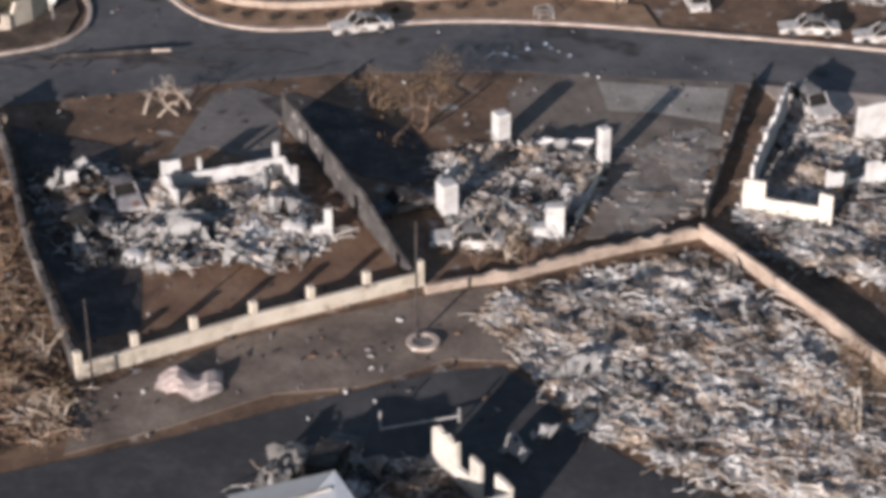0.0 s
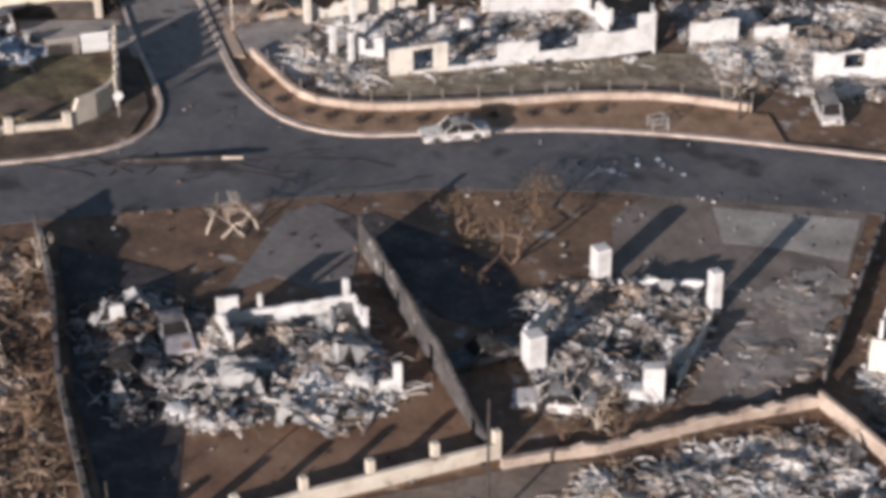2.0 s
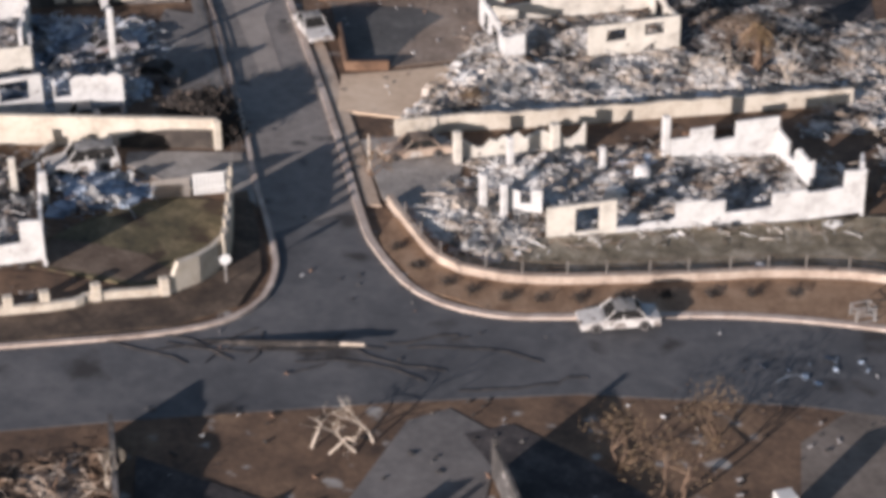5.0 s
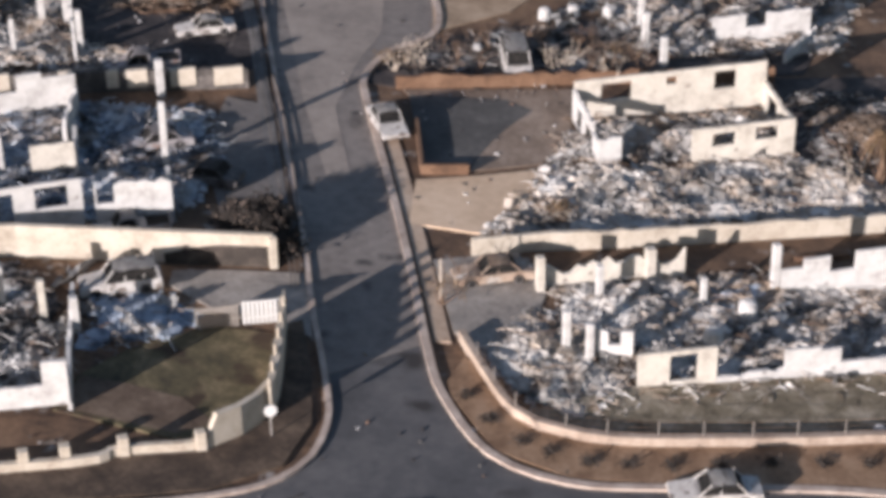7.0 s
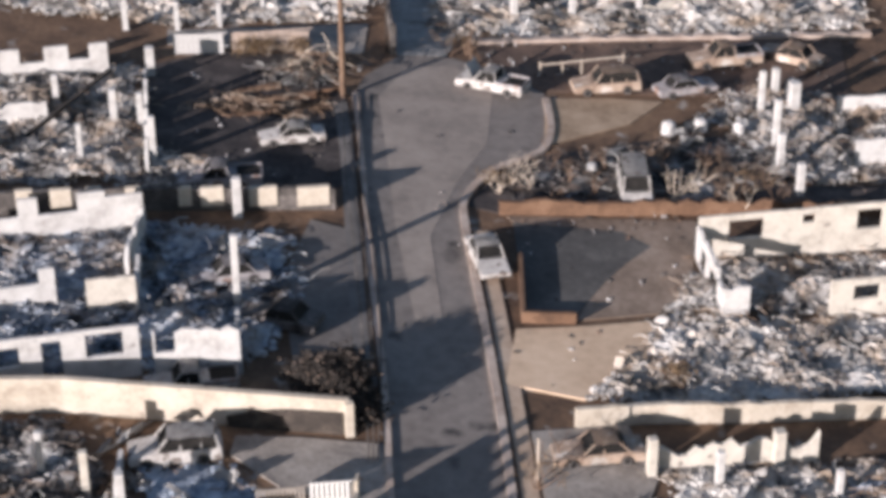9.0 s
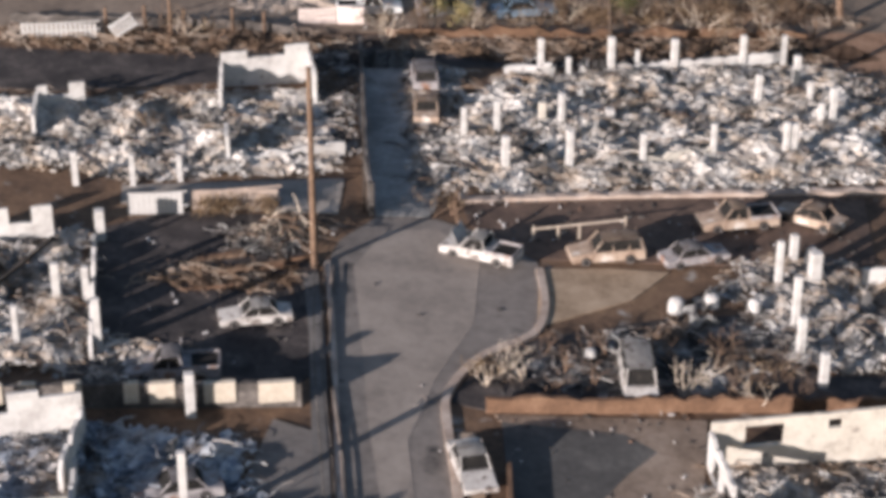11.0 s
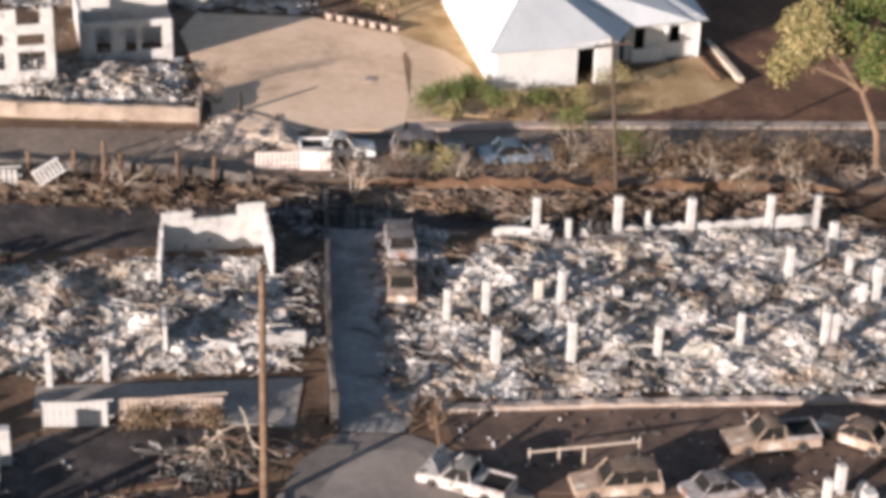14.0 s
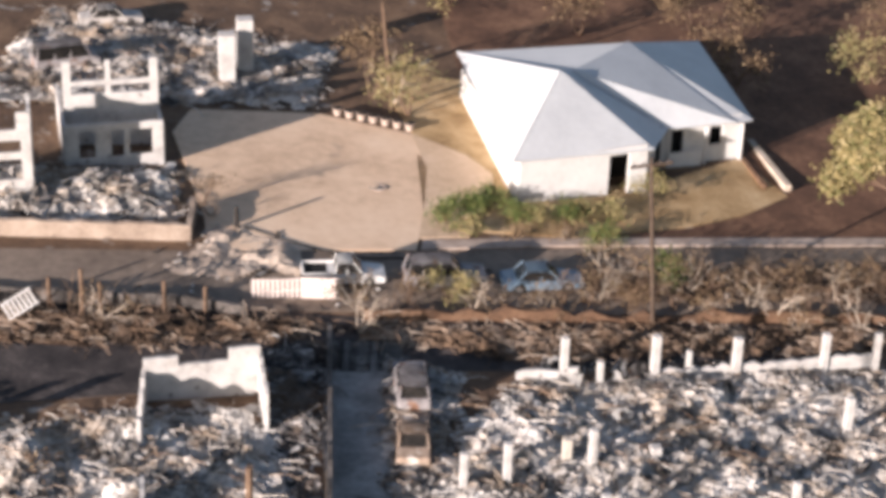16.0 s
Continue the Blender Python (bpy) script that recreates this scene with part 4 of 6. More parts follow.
wall(h, (-50, 87.4), (-43.2, 89.6), 4.6, seed=63, jag=0.05, openings=[(2.6, 4.2, 0.8, 1.9), (5.0, 6.6, 0.7, 1.9), (5.0, 6.6, 2.3, 3.0), (2.6, 4.2, 2.3, 3.1), (5.0, 6.4, 3.6, 5)], heights=[(0, 4.6)])
wall(h, (-43.2, 89.6), (-44.4, 93.4), 4.4, seed=64, jag=0.5)
column(h, -36.2, 108.6, 3.0, 1.0)
column(h, -35.4, 110.4, 3.4, 1.0)

# ---- rubble of the burnt lots ----
R = rubble
# dark sheet paints the shade at the lot's left edge, over charred ground
sheet("yard", [(-21.4, -11.5), (-15.5, -14.5), (-15.2, -27), (-15.8, -34), (-18.8, -35), (-20.4, -26)], 0.055, DARK_SOIL, "dark patch of charred soil and painted shade beside a burnt house", "yard")
# dark sheet painted where the boundary wall's shadow falls
sheet("yard", [(-6.6, -8.9), (-4.3, -8.0), (-1.2, -10.4), (2.3, -14.0), (3.0, -18.6), (0.7, -20.4), (-2.0, -18.9), (-4.2, -14)], 0.045, DARK_SOIL, "dark patch painted for a wall's shadow on the soil", "yard")
R("rubble", [(-20.8, -16.5), (-15.6, -16.0), (-15.2, -22), (-16.2, -28), (-18.4, -28.6), (-20.4, -24)], 0.7, "dark", "black charred rubble of a burnt house", 51, dense=12, dark=0.5, bed=DARK_SOIL)
R("rubble", [(-14.6, -23.4), (-11.4, -23.6), (-11.0, -27.6), (-13.4, -28.8), (-15.4, -27)], 1.0, "pale", "pale heap of ash and bent sheets", 52, dense=14, pale=0.6, dark=0.15)
R("rubble", [(-8.6, -19.6), (-6.0, -19.4), (-4.6, -25.4), (-8.2, -27)], 0.8, "pale", "white ash heap in the corner of a burnt house", 53, dense=12, pale=0.5, dark=0.2)
R("rubble", [(-15.6, -16.4), (-13, -18.6), (-6.2, -18.2), (-4.2, -26), (-8.0, -29.6), (-11, -28.4), (-13.6, -29.6), (-16, -28), (-15.2, -22)], 0.75, "grey", "grey and white ash rubble of a burnt house", 1, dense=15, dark=0.48, pale=0.5, bed=DARK_SOIL)
R("rubble", [(2.6, -16.6), (5.8, -15.4), (13.6, -16.2), (12.9, -19.4), (8.4, -27), (1.4, -28)], 0.65, "grey", "grey ash rubble inside a burnt house", 2, dense=19, dark=0.4)
h = ruin(26, 14, "burnt-out white house with broken low walls")
wall(h, (19.4, 14.6), (22.8, 15.2), 1.7, seed=80, jag=0.2)
wall(h, (24.0, 15.2), (26.4, 15.4), 1.2, seed=81, jag=0.2)
wall(h, (26.4, 9.4), (34, 9.6), 2.1, seed=82, jag=0.3, openings=[(2, 3.4, 0.8, 1.8)])
wall(h, (34, 9.6), (35, 17), 1.8, seed=83, jag=0.6)
R("rubble", [(18.6, 7.5), (25, 7), (42, 3), (46, 22), (19, 22)], 0.6, "grey", "grey rubble of a burnt house behind the kerb", 38, dense=12)
sheet("yard", [(9.3, 34.4), (11, 28.6), (22, 30), (24, 47), (9, 44.2)], 0.028, DARK_SOIL, "charred black soil behind a burnt house", "yard")
R("rubble", [(14, 22), (20, 23), (40, 24), (40, 40), (20, 40), (18, 29)], 0.5, "grey", "grey rubble of a burnt lot", 39, dense=8)
R("rubble", [(8, -1.2), (13.6, -0.8), (15, -4), (9, -4.4)], 0.03, "slate", "thin blue-grey scraps on the asphalt", 40, dense=0.6, bed=ASPHALT)
R("rubble", [(18.8, -24.5), (26, -12.8), (34, -13.8), (36, -30), (24, -34), (17.6, -30)], 0.6, "grey", "pale grey rubble of a burnt house", 3, dense=14)
R("rubble", [(0.9, -34.6), (3, -32.4), (6.8, -31.2), (15.4, -28.6), (19.4, -38.6), (19, -56), (9, -50.6), (4.0, -45.2), (3.0, -40.4)], 0.5, "grey", "long grey and tan sheets and boards of ash rubble", 4, dense=15, sticks=0.3, dark=0.3, pale=0.55)
R("rubble", [(-9.5, -46), (-3.4, -46.2), (-1.6, -52), (-14, -54), (-14, -49)], 0.6, "dark", "dark rubble of a burnt house by the lane", 5, dense=18)
R("rubble", [(-45, 3), (-27.8, 4.6), (-29.4, 14), (-32.4, 16.8), (-48, 13)], 0.5, "dark", "dark rubble inside a burnt house", 6, dense=14, bed=DARK_SOIL)
R("rubble", [(-28.6, 13.4), (-28.2, 9), (-26, 9.4), (-23.4, 10.2), (-22.6, 12.8), (-24.8, 15.4)], 0.22, "slate", "slate-blue ash and bent sheets, skylit shade painted in, beside a burnt car", 7, dense=8, pale=0.5, dark=0.2)
R("rubble", [(-45, 17), (-36, 19.2), (-25.4, 22.2), (-23.6, 24), (-23.2, 30), (-24.6, 34.8), (-32, 34.6), (-46, 31)], 0.55, "blue", "blue-grey ash rubble inside a burnt house", 8, dense=16)
R("rubble", [(-9.2, 10.8), (-7.0, 7.0), (-4.5, 5.6), (-1.2, 6.6), (-1.4, 9.6), (-4, 15), (-6.6, 16)], 0.5, "pale", "pale ash rubble on the corner of a burnt lot", 9, dense=14, dark=0.22)
R("rubble", [(-1.4, 7.9), (8, 9.6), (18, 11.4), (17, 13.2), (-1.4, 9.2)], 0.35, "pale", "white ash spilled along a burnt wall", 29, dense=20, pale=0.6, dark=0.1)
R("rubble", [(-21.2, 18.8), (-18.9, 18.6), (-19.4, 23.6), (-20.8, 23.6)], 0.9, "dark", "charred hedge remains at the end of a wall", 30, dense=40)
R("rubble", [(-48, 73.6), (-34, 76.0), (-26, 79.0), (-25.4, 81), (-30, 80.2), (-48, 77)], 0.5, "brown", "brown charred scraps along a low wall", 31, dense=14, bed=DARK_SOIL, sticks=0.4, pale=0.1)
R("rubble", [(-24, 79.8), (-15.8, 79.6), (-6, 82.9), (5, 85.2), (4, 89), (-10, 85.2), (-24, 81.4)], 0.45, "brown", "brown charred scraps beside the street wall", 32, dense=16, bed=DARK_SOIL, sticks=0.4, pale=0.1)
R("rubble", [(-13.4, 86.4), (-4, 89.2), (4, 91.6), (9, 91.6), (6, 96.6), (-1, 94.6), (-8, 92.0), (-14, 90.0)], 0.25, "brown", "scorched brush and dry litter along the far street", 59, dense=9, sticks=0.45, pale=0.4, bed=SOIL)
R("rubble", [(-29.4, 51.4), (-25.6, 51.4), (-24.8, 54.8), (-29.8, 54)], 0.5, "dark", "dark heap of charred palm leaves", 33, dense=24, bed=DARK_SOIL, sticks=0.6, pale=0.05)
R("rubble", [(-27, 47.4), (-24.8, 48.6), (-25, 50.6), (-31, 49.6), (-33.6, 47)], 0.2, "brown", "brown scorched planks in a yard", 37, dense=12, bed=SOIL, sticks=0.6, pale=0.15)
R("rubble", [(-35.6, 83.6), (-31, 83.6), (-27.6, 85.2), (-27.4, 87.8), (-30.2, 89.8), (-33.4, 89.4)], 0.55, "grey", "pale tan heap of dust and sheets beside the street", 41, dense=0.8, bed=mat("grey_tan_heap", [(0.24, 0.185, 0.145), (0.4, 0.32, 0.255), (0.54, 0.45, 0.37)], 0.5, 3.0, bump=0.3))
R("rubble", [(9.6, 28.6), (18, 29), (20, 42), (9.4, 43), (10.4, 35)], 0.35, "dark", "charred undergrowth behind a burnt house", 34, dense=12, bed=DARK_SOIL, sticks=0.5, pale=0.2, dark=0.5)
R("rubble", [(-28, -31), (-19.4, -36), (-19.6, -43), (-28, -46)], 0.3, "brown", "dry scorched undergrowth beside the lane", 35, dense=14, bed=SOIL, sticks=0.6, pale=0.1)
R("rubble", [(13.4, -17), (20, -13.6), (22, -15), (17, -24.4), (14, -26.4), (10.4, -26.4)], 0.1, "grey", "thin grey scraps and dust over a driveway", 36, dense=0.8, bed=mat("grey_drive_dust", [(0.12, 0.1, 0.085), (0.23, 0.2, 0.172), (0.36, 0.32, 0.28)], 0.4, 2.4, bump=0.3, spots=((0.09, 0.07, 0.055), 0.56, 0.5)))
sheet("yard", [(-7.0, 6.4), (-4.9, 5.1), (-1.5, 4.8), (6.6, 5.8), (15.5, 6.5), (21, 5.0), (22, 13), (17, 13), (-1.4, 9.2)], 0.2, mat("grey_scorched_grass", [(0.07, 0.055, 0.036), (0.19, 0.155, 0.105), (0.38, 0.325, 0.25)], 0.8, 5.0, bump=0.5), "grey scorched grass slope below a burnt house", "yard")
R("rubble", [(-4.2, 11.4), (-1.4, 9.8), (16.6, 13.6), (17, 19.4), (9, 21.4), (-5.6, 18.6)], 0.5, "grey", "grey and pale ash rubble inside a burnt house", 10, dense=15, dark=0.26, pale=0.42)
# blue tint stands in for skylit shade on pale ash
R("rubble", [(2.2, 16.6), (5.4, 16.2), (6.4, 18.6), (6.3, 19.6), (2.4, 18.6)], 0.75, "slate", "ash tinted slate-blue for skylit shade in a burnt house room", 56, dense=14, pale=0.4)
R("rubble", [(-9.4, 22.6), (-6, 22), (19, 28.2), (16, 31), (9.4, 34), (2.8, 32.4), (-2.4, 31.2), (-5.6, 30.6), (-6.6, 27)], 0.55, "pale", "white ash rubble spilled in front of a burnt house", 11, dense=16, dark=0.2)
R("rubble", [(-5.4, 30.8), (-2.4, 31.2), (3, 32.6), (9, 34.3), (7.9, 39.7), (-3.6, 36.8)], 0.65, "grey", "grey rubble inside the four walls of a burnt house", 12, dense=18)
# dark strip puts the shadow behind the house into the ground's colour
sheet("yard", [(0.4, 42.5), (11, 45.0), (12, 48.0), (0.4, 45.4)], 0.06, DARK_SOIL, "dark strip of painted shade on soil behind a burnt house", "yard")
R("rubble", [(1, 45.6), (14, 48.6), (16, 57), (2, 58), (-1.5, 53)], 0.6, "grey", "grey rubble between white columns", 13, dense=14)
R("rubble", [(-48, 35), (-34, 38), (-33.6, 40), (-36.4, 52), (-48, 50)], 0.6, "grey", "grey rubble with beams of a burnt house", 14, dense=16)
R("rubble", [(-48, 58), (-36, 58), (-24.4, 61.6), (-24.6, 66), (-27.6, 72.6), (-32.6, 71), (-42, 67.5), (-48, 66)], 0.65, "pale", "pale grey ash rubble of a burnt house", 15, dense=17)
R("rubble", [(-19.4, 66), (-17.6, 61.4), (-14, 61.6), (8, 68), (9, 84), (4, 84.6), (-6, 82), (-15.8, 78.2), (-18.6, 73)], 0.55, "pale", "grey and white ash rubble between columns", 16, dense=17)
R("rubble", [(-33.6, 37.6), (-28.4, 38.6), (-27.6, 41.2), (-33.6, 42.4)], 0.4, "pale", "pale rubble heap beside a wall", 17, dense=18)
R("rubble", [(-48, 85.4), (-43.2, 86.4), (-35, 88.6), (-36.6, 95.6), (-42.4, 93.6), (-48, 92)], 0.9, "pale", "white ash rubble in front of burnt houses", 18, dense=16)
R("rubble", [(-50, 100), (-38, 103.6), (-30, 106), (-30, 116), (-50, 116)], 0.5, "grey", "grey rubble behind a burnt house", 19, dense=8)
R("rubble", [(-14.6, 41), (-3.4, 42.4), (0.6, 46), (0, 51.6), (-5, 50), (-12, 45.8)], 0.2, "dark", "dark scorched shrubs and debris", 20, dense=5, sticks=0.7, bed=DARK_SOIL, pale=0.1)


R("rubble", [(-20.0, 60.6), (-17.2, 60.8), (-17.4, 66), (-18.2, 72), (-18.4, 78), (-22.8, 79), (-22.4, 73), (-21.2, 66)], 0.35, "grey", "grey ash and scraps beside a narrow driveway", 57, dense=13, pale=0.5, dark=0.3)
R("rubble", [(-27.6, 72), (-26.6, 68), (-24.2, 63.6), (-23.4, 64), (-25.6, 79), (-29, 78)], 0.5, "dark", "black charred rubble behind a sooty wall", 58, dense=14, bed=DARK_SOIL)
sheet("yard", [(-48, 67.6), (-42, 68.4), (-33.4, 72), (-28.2, 74), (-28.4, 77.6), (-34, 75.8), (-48, 73.4)], 0.05, DARK_SOIL, "charred black yard behind a burnt house", "yard")
R("rubble", [(-23, -11), (-22, -24), (-20.6, -34), (-30, -31), (-34, -14)], 0.25, "brown", "dry scorched undergrowth beside a fence", 54, dense=8, sticks=0.5, pale=0.1, dark=0.62)
R("rubble", [(-3.5, 52.4), (4.6, 53.6), (5, 59), (-2, 57)], 0.3, "grey", "thin grey scraps between burnt cars", 55, dense=9, bed=DARK_SOIL)


# ---- bent metal sheets in the ruins ----
def crumpled(u, v, size, material, label, seed, lift=0.35):
    """A sheet of roofing bent and folded by the heat."""
    rnd = random.Random(seed)
    e = empty("metal_sheet", spot(u, v, rnd.uniform(0, 360), lift), label, "metal sheet", "bent metal sheets")
    bm = bmesh.new()
    n, a, f = 6, rnd.uniform(0, 6), rnd.uniform(1.5, 4)
    grid = [[bm.verts.new(((i / n - 0.5) * size, (j / n - 0.5) * size * 0.6, 0.16 * size * math.sin(a + 1.6 * f * i / n + 0.5 * j) + 0.12 * size * math.sin(a * 2 + 4.5 * j / n) + rnd.uniform(-0.07, 0.07) * size)) for j in range(n + 1)] for i in range(n + 1)]
    fs = [bm.faces.new((grid[i][j], grid[i + 1][j], grid[i + 1][j + 1], grid[i][j + 1])) for i in range(n) for j in range(n) if rnd.random() > 0.14]
    bmesh.ops.solidify(bm, geom=fs, thickness=0.03)
    part("plate", bm, material, e)


SHEETS = [(-20, -6, -29, -18, 34), (3, 12, -26, -17, 16), (20, 32, -28, -15, 10), (4, 17, -46, -32, 22), (-34, -25, 22, 33, 14), (-3, 15, 11, 18, 12), (-7, 8, 24, 31, 12), (-1, 7, 33, 37, 5), (-44, -35, 39, 50, 12), (-41, -26, 60, 70, 18), (-16, 3, 65, 80, 26), (2, 12, 45, 56, 8), (-6, 0, 48, 53, 6), (-42, -37, 88, 93, 7), (-30, -24, 9, 14, 5)]
rnd = random.Random(8)
k = 0
for u0, u1, v0, v1, count in SHEETS:
    for _ in range(count):
        k += 1
        pick = rnd.random()
        m_, txt = (WHITE, "bent white roofing sheet lying on rubble") if pick < 0.4 else (STEEL, "bent grey metal sheet lying on rubble") if pick < 0.7 else (CHAR_CAR, "charred dark metal sheet lying on rubble")
        crumpled(rnd.uniform(u0, u1), rnd.uniform(v0, v1), rnd.uniform(0.6, 1.6), m_, txt, k)
for k, (u, v, sz) in enumerate(((-18.2, -20.2, 2.8), (-17.6, -18.2, 2.2), (-13.2, -25.0, 3.0), (-12.2, -24.2, 2.6), (-7.6, -23.6, 2.8), (-8.2, -20.4, 2.4), (-9.6, -28.4, 2.6), (-19.2, -19.4, 2.2), (-6.6, -24.6, 2.4), (-14.4, -25.2, 2.4), (-12.6, -26.2, 2.2), (9.4, -17.0, 2.6), (11.4, -17.6, 2.2), (5.2, -40.4, 2.4), (-29.2, 15.2, 2.6), (-25.2, 11.2, 2.6))):
    crumpled(u, v, sz, WHITE, "large bent white roofing sheet in the ruins", 300 + k, 0.6)

# ---- vehicles ----
def extrude_profile(bm, prof, y0, y1, inset=0.0):
    """A solid between y0 and y1 with the side outline prof (x, z)."""
    a = [bm.verts.new((x, y0, z)) for x, z in prof]
    b = [bm.verts.new((x, y1, z)) for x, z in prof]
    bm.faces.new(a)
    bm.faces.new(b[::-1])
    n = len(prof)
    for i in range(n):
        bm.faces.new((a[i], b[i], b[(i + 1) % n], a[(i + 1) % n]))
    bmesh.ops.recalc_face_normals(bm, faces=bm.faces)


def arch(cx, r, zb):
    """The outline of a wheel opening, from back to front."""
    return [(cx - r, zb)] + [(cx - r * math.cos(k * math.pi / 5), zb + r * math.sin(k * math.pi / 5) * 0.95) for k in range(1, 5)] + [(cx + r, zb)]


def car(u, v, turn, kind, paint, label, whole=False, hood_up=False, scale=1.0, sink=0.0):
    """A car that heads along local x. Burnt ones have bare rims and empty windows; a near-black block paints the
    cabin's shade.
    """
    L, W = {"sedan": (4.6, 1.74), "wagon": (4.6, 1.78), "pickup": (5.1, 1.82), "van": (4.5, 1.85)}[kind]
    z_roof = {"sedan": 1.40, "wagon": 1.66, "pickup": 1.66, "van": 1.9}[kind]
    belt = {"sedan": 0.8, "wagon": 0.9, "pickup": 0.9, "van": 0.95}[kind]
    scale *= 0.9 if not whole else 0.95
    cab = {"sedan": (-1.5, 0.95, -0.95, 0.28), "wagon": (-2.15, 0.95, -1.95, 0.35), "pickup": (-0.55, 1.15, -0.4, 0.55), "van": (-2.15, 1.6, -2.05, 1.15)}[kind]
    e = empty("car", spot(u, v, turn, -sink) @ Matrix.Scale(scale, 4), label, "car", "cars")
    fx, rx, zb, r = L * 0.30, -L * 0.29, 0.27, 0.37
    deck = belt if kind in ("wagon", "van") else belt - 0.04
    prof = [(-L / 2, 0.4)] + [(-L / 2 + 0.08, zb)] + arch(rx, r, zb) + arch(fx, r, zb) + [(L / 2 - 0.1, zb), (L / 2, 0.42), (L / 2 - 0.03, belt - 0.22), (cab[1] + 0.05, belt - 0.03), (cab[0], belt), (-L / 2 + 0.05, deck - 0.05)]
    bm = bmesh.new()
    extrude_profile(bm, prof, -W / 2, W / 2)
    long_edges = [ed for ed in bm.edges if abs(ed.verts[0].co.y - ed.verts[1].co.y) < 0.01 and ed.verts[0].co.z > 0.38 and ed.verts[1].co.z > 0.38 and ed.calc_length() < L]
    bmesh.ops.bevel(bm, geom=long_edges, offset=0.06, segments=2, affect='EDGES')
    part("body", bm, paint, e)
    # solid near-black block from below the belt line to the roof, painting the cabin's shade
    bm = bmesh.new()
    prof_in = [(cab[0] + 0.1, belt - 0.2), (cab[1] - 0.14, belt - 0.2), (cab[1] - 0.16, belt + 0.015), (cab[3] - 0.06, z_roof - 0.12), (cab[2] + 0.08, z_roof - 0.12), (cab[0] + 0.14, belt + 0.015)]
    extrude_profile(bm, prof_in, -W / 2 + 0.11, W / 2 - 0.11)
    part("cabin_shade_block", bm, DARK, e, "near-black block painted as cabin shade")
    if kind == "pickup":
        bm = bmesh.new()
        # shallow near-black slab: the shade inside the bed is put into its colour
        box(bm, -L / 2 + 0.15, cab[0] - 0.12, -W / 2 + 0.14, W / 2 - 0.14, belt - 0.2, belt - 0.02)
        part("load_bed", bm, DARK, e, "near-black load bed, its inner shade painted in")
        bm = bmesh.new()
        for y in (-W / 2 + 0.05, W / 2 - 0.05):
            box(bm, -L / 2 + 0.06, cab[0] - 0.05, y - 0.05, y + 0.05, belt - 0.1, belt + 0.12)
        box(bm, -L / 2 + 0.02, -L / 2 + 0.1, -W / 2 + 0.05, W / 2 - 0.05, belt - 0.1, belt + 0.12)
        part("bed_rail", bm, paint if whole else GREY_CAR, e)
    # roof with a slight crown
    bm = bmesh.new()
    nx, ny = 6, 5
    x0, x1 = cab[2], cab[3]
    grid = [[bm.verts.new((x0 + (x1 - x0) * i / nx, (-0.5 + j / ny) * (W - 0.36), z_roof - 0.02 - 0.06 * (abs(2 * i / nx - 1) ** 2) - 0.05 * abs(2 * j / ny - 1) ** 2 - (0 if whole else 0.02 * abs(math.sin(i * 1.9 + j * 2.3 + u))))) for j in range(ny + 1)] for i in range(nx + 1)]
    fs = [bm.faces.new((grid[i][j], grid[i + 1][j], grid[i + 1][j + 1], grid[i][j + 1])) for i in range(nx) for j in range(ny)]
    bmesh.ops.solidify(bm, geom=fs, thickness=0.03)
    part("roof", bm, paint, e)
    # pillars
    posts = [(cab[1], cab[3]), (cab[0], cab[2])]
    mids = {"sedan": [-0.15], "wagon": [-0.25, -1.25], "pickup": [0.2], "van": [0.2, -0.9]}[kind]
    for x in mids:
        posts.append((x, x - 0.03))
    for xb, xt in posts:
        for s in (-1, 1):
            bm = bmesh.new()
            tube(bm, (xb, s * (W / 2 - 0.09), belt - 0.06), (xt, s * (W / 2 - 0.2), z_roof - 0.06), 0.05, 0.04, 5)
            part("pillar", bm, paint, e)
    if whole:
        for s in (-1, 1):
            bm = bmesh.new()
            y0, y1 = s * (W / 2 - 0.1), s * (W / 2 - 0.2)
            q = [bm.verts.new(c) for c in ((cab[0] + 0.1, y0, belt), (cab[1] - 0.1, y0, belt), (cab[3] - 0.03, y1, z_roof - 0.09), (cab[2] + 0.06, y1, z_roof - 0.09))]
            bmesh.ops.solidify(bm, geom=[bm.faces.new(q)], thickness=0.02)
            part("side_window", bm, GLASS, e, "dark glass")
        for xb, xt, nm in ((cab[1] - 0.02, cab[3] - 0.01, "windscreen"), (cab[0] + 0.02, cab[2] + 0.02, "rear_window")):
            bm = bmesh.new()
            q = [bm.verts.new(c) for c in ((xb, -W / 2 + 0.15, belt), (xb, W / 2 - 0.15, belt), (xt, W / 2 - 0.25, z_roof - 0.09), (xt, -W / 2 + 0.25, z_roof - 0.09))]
            bmesh.ops.solidify(bm, geom=[bm.faces.new(q)], thickness=0.02)
            part(nm, bm, GLASS, e, "dark glass")
    if hood_up:
        bm = bmesh.new()
        box(bm, 0, 1.1, -W / 2 + 0.12, W / 2 - 0.12, 0, 0.04, pose(cab[1] + 0.1, 0, belt, 0, -62, 0), bevel=0.01)
        part("bonnet", bm, paint, e, "bonnet standing open")
    wr = 0.33 if whole else 0.27
    for x in (fx, rx):
        for s in (-1, 1):
            bm = bmesh.new()
            tube(bm, (x, s * (W / 2 - 0.22), wr), (x, s * (W / 2 - 0.02), wr), wr, wr, 14)
            w = part("wheel", bm, DARK if whole else CHAR_CAR, e)
            bm = bmesh.new()
            tube(bm, (x, s * (W / 2 - 0.03), wr), (x, s * (W / 2 + 0.0), wr), wr * 0.6, wr * 0.5, 12)
            part("rim", bm, STEEL if whole else DARK, w)
    return e


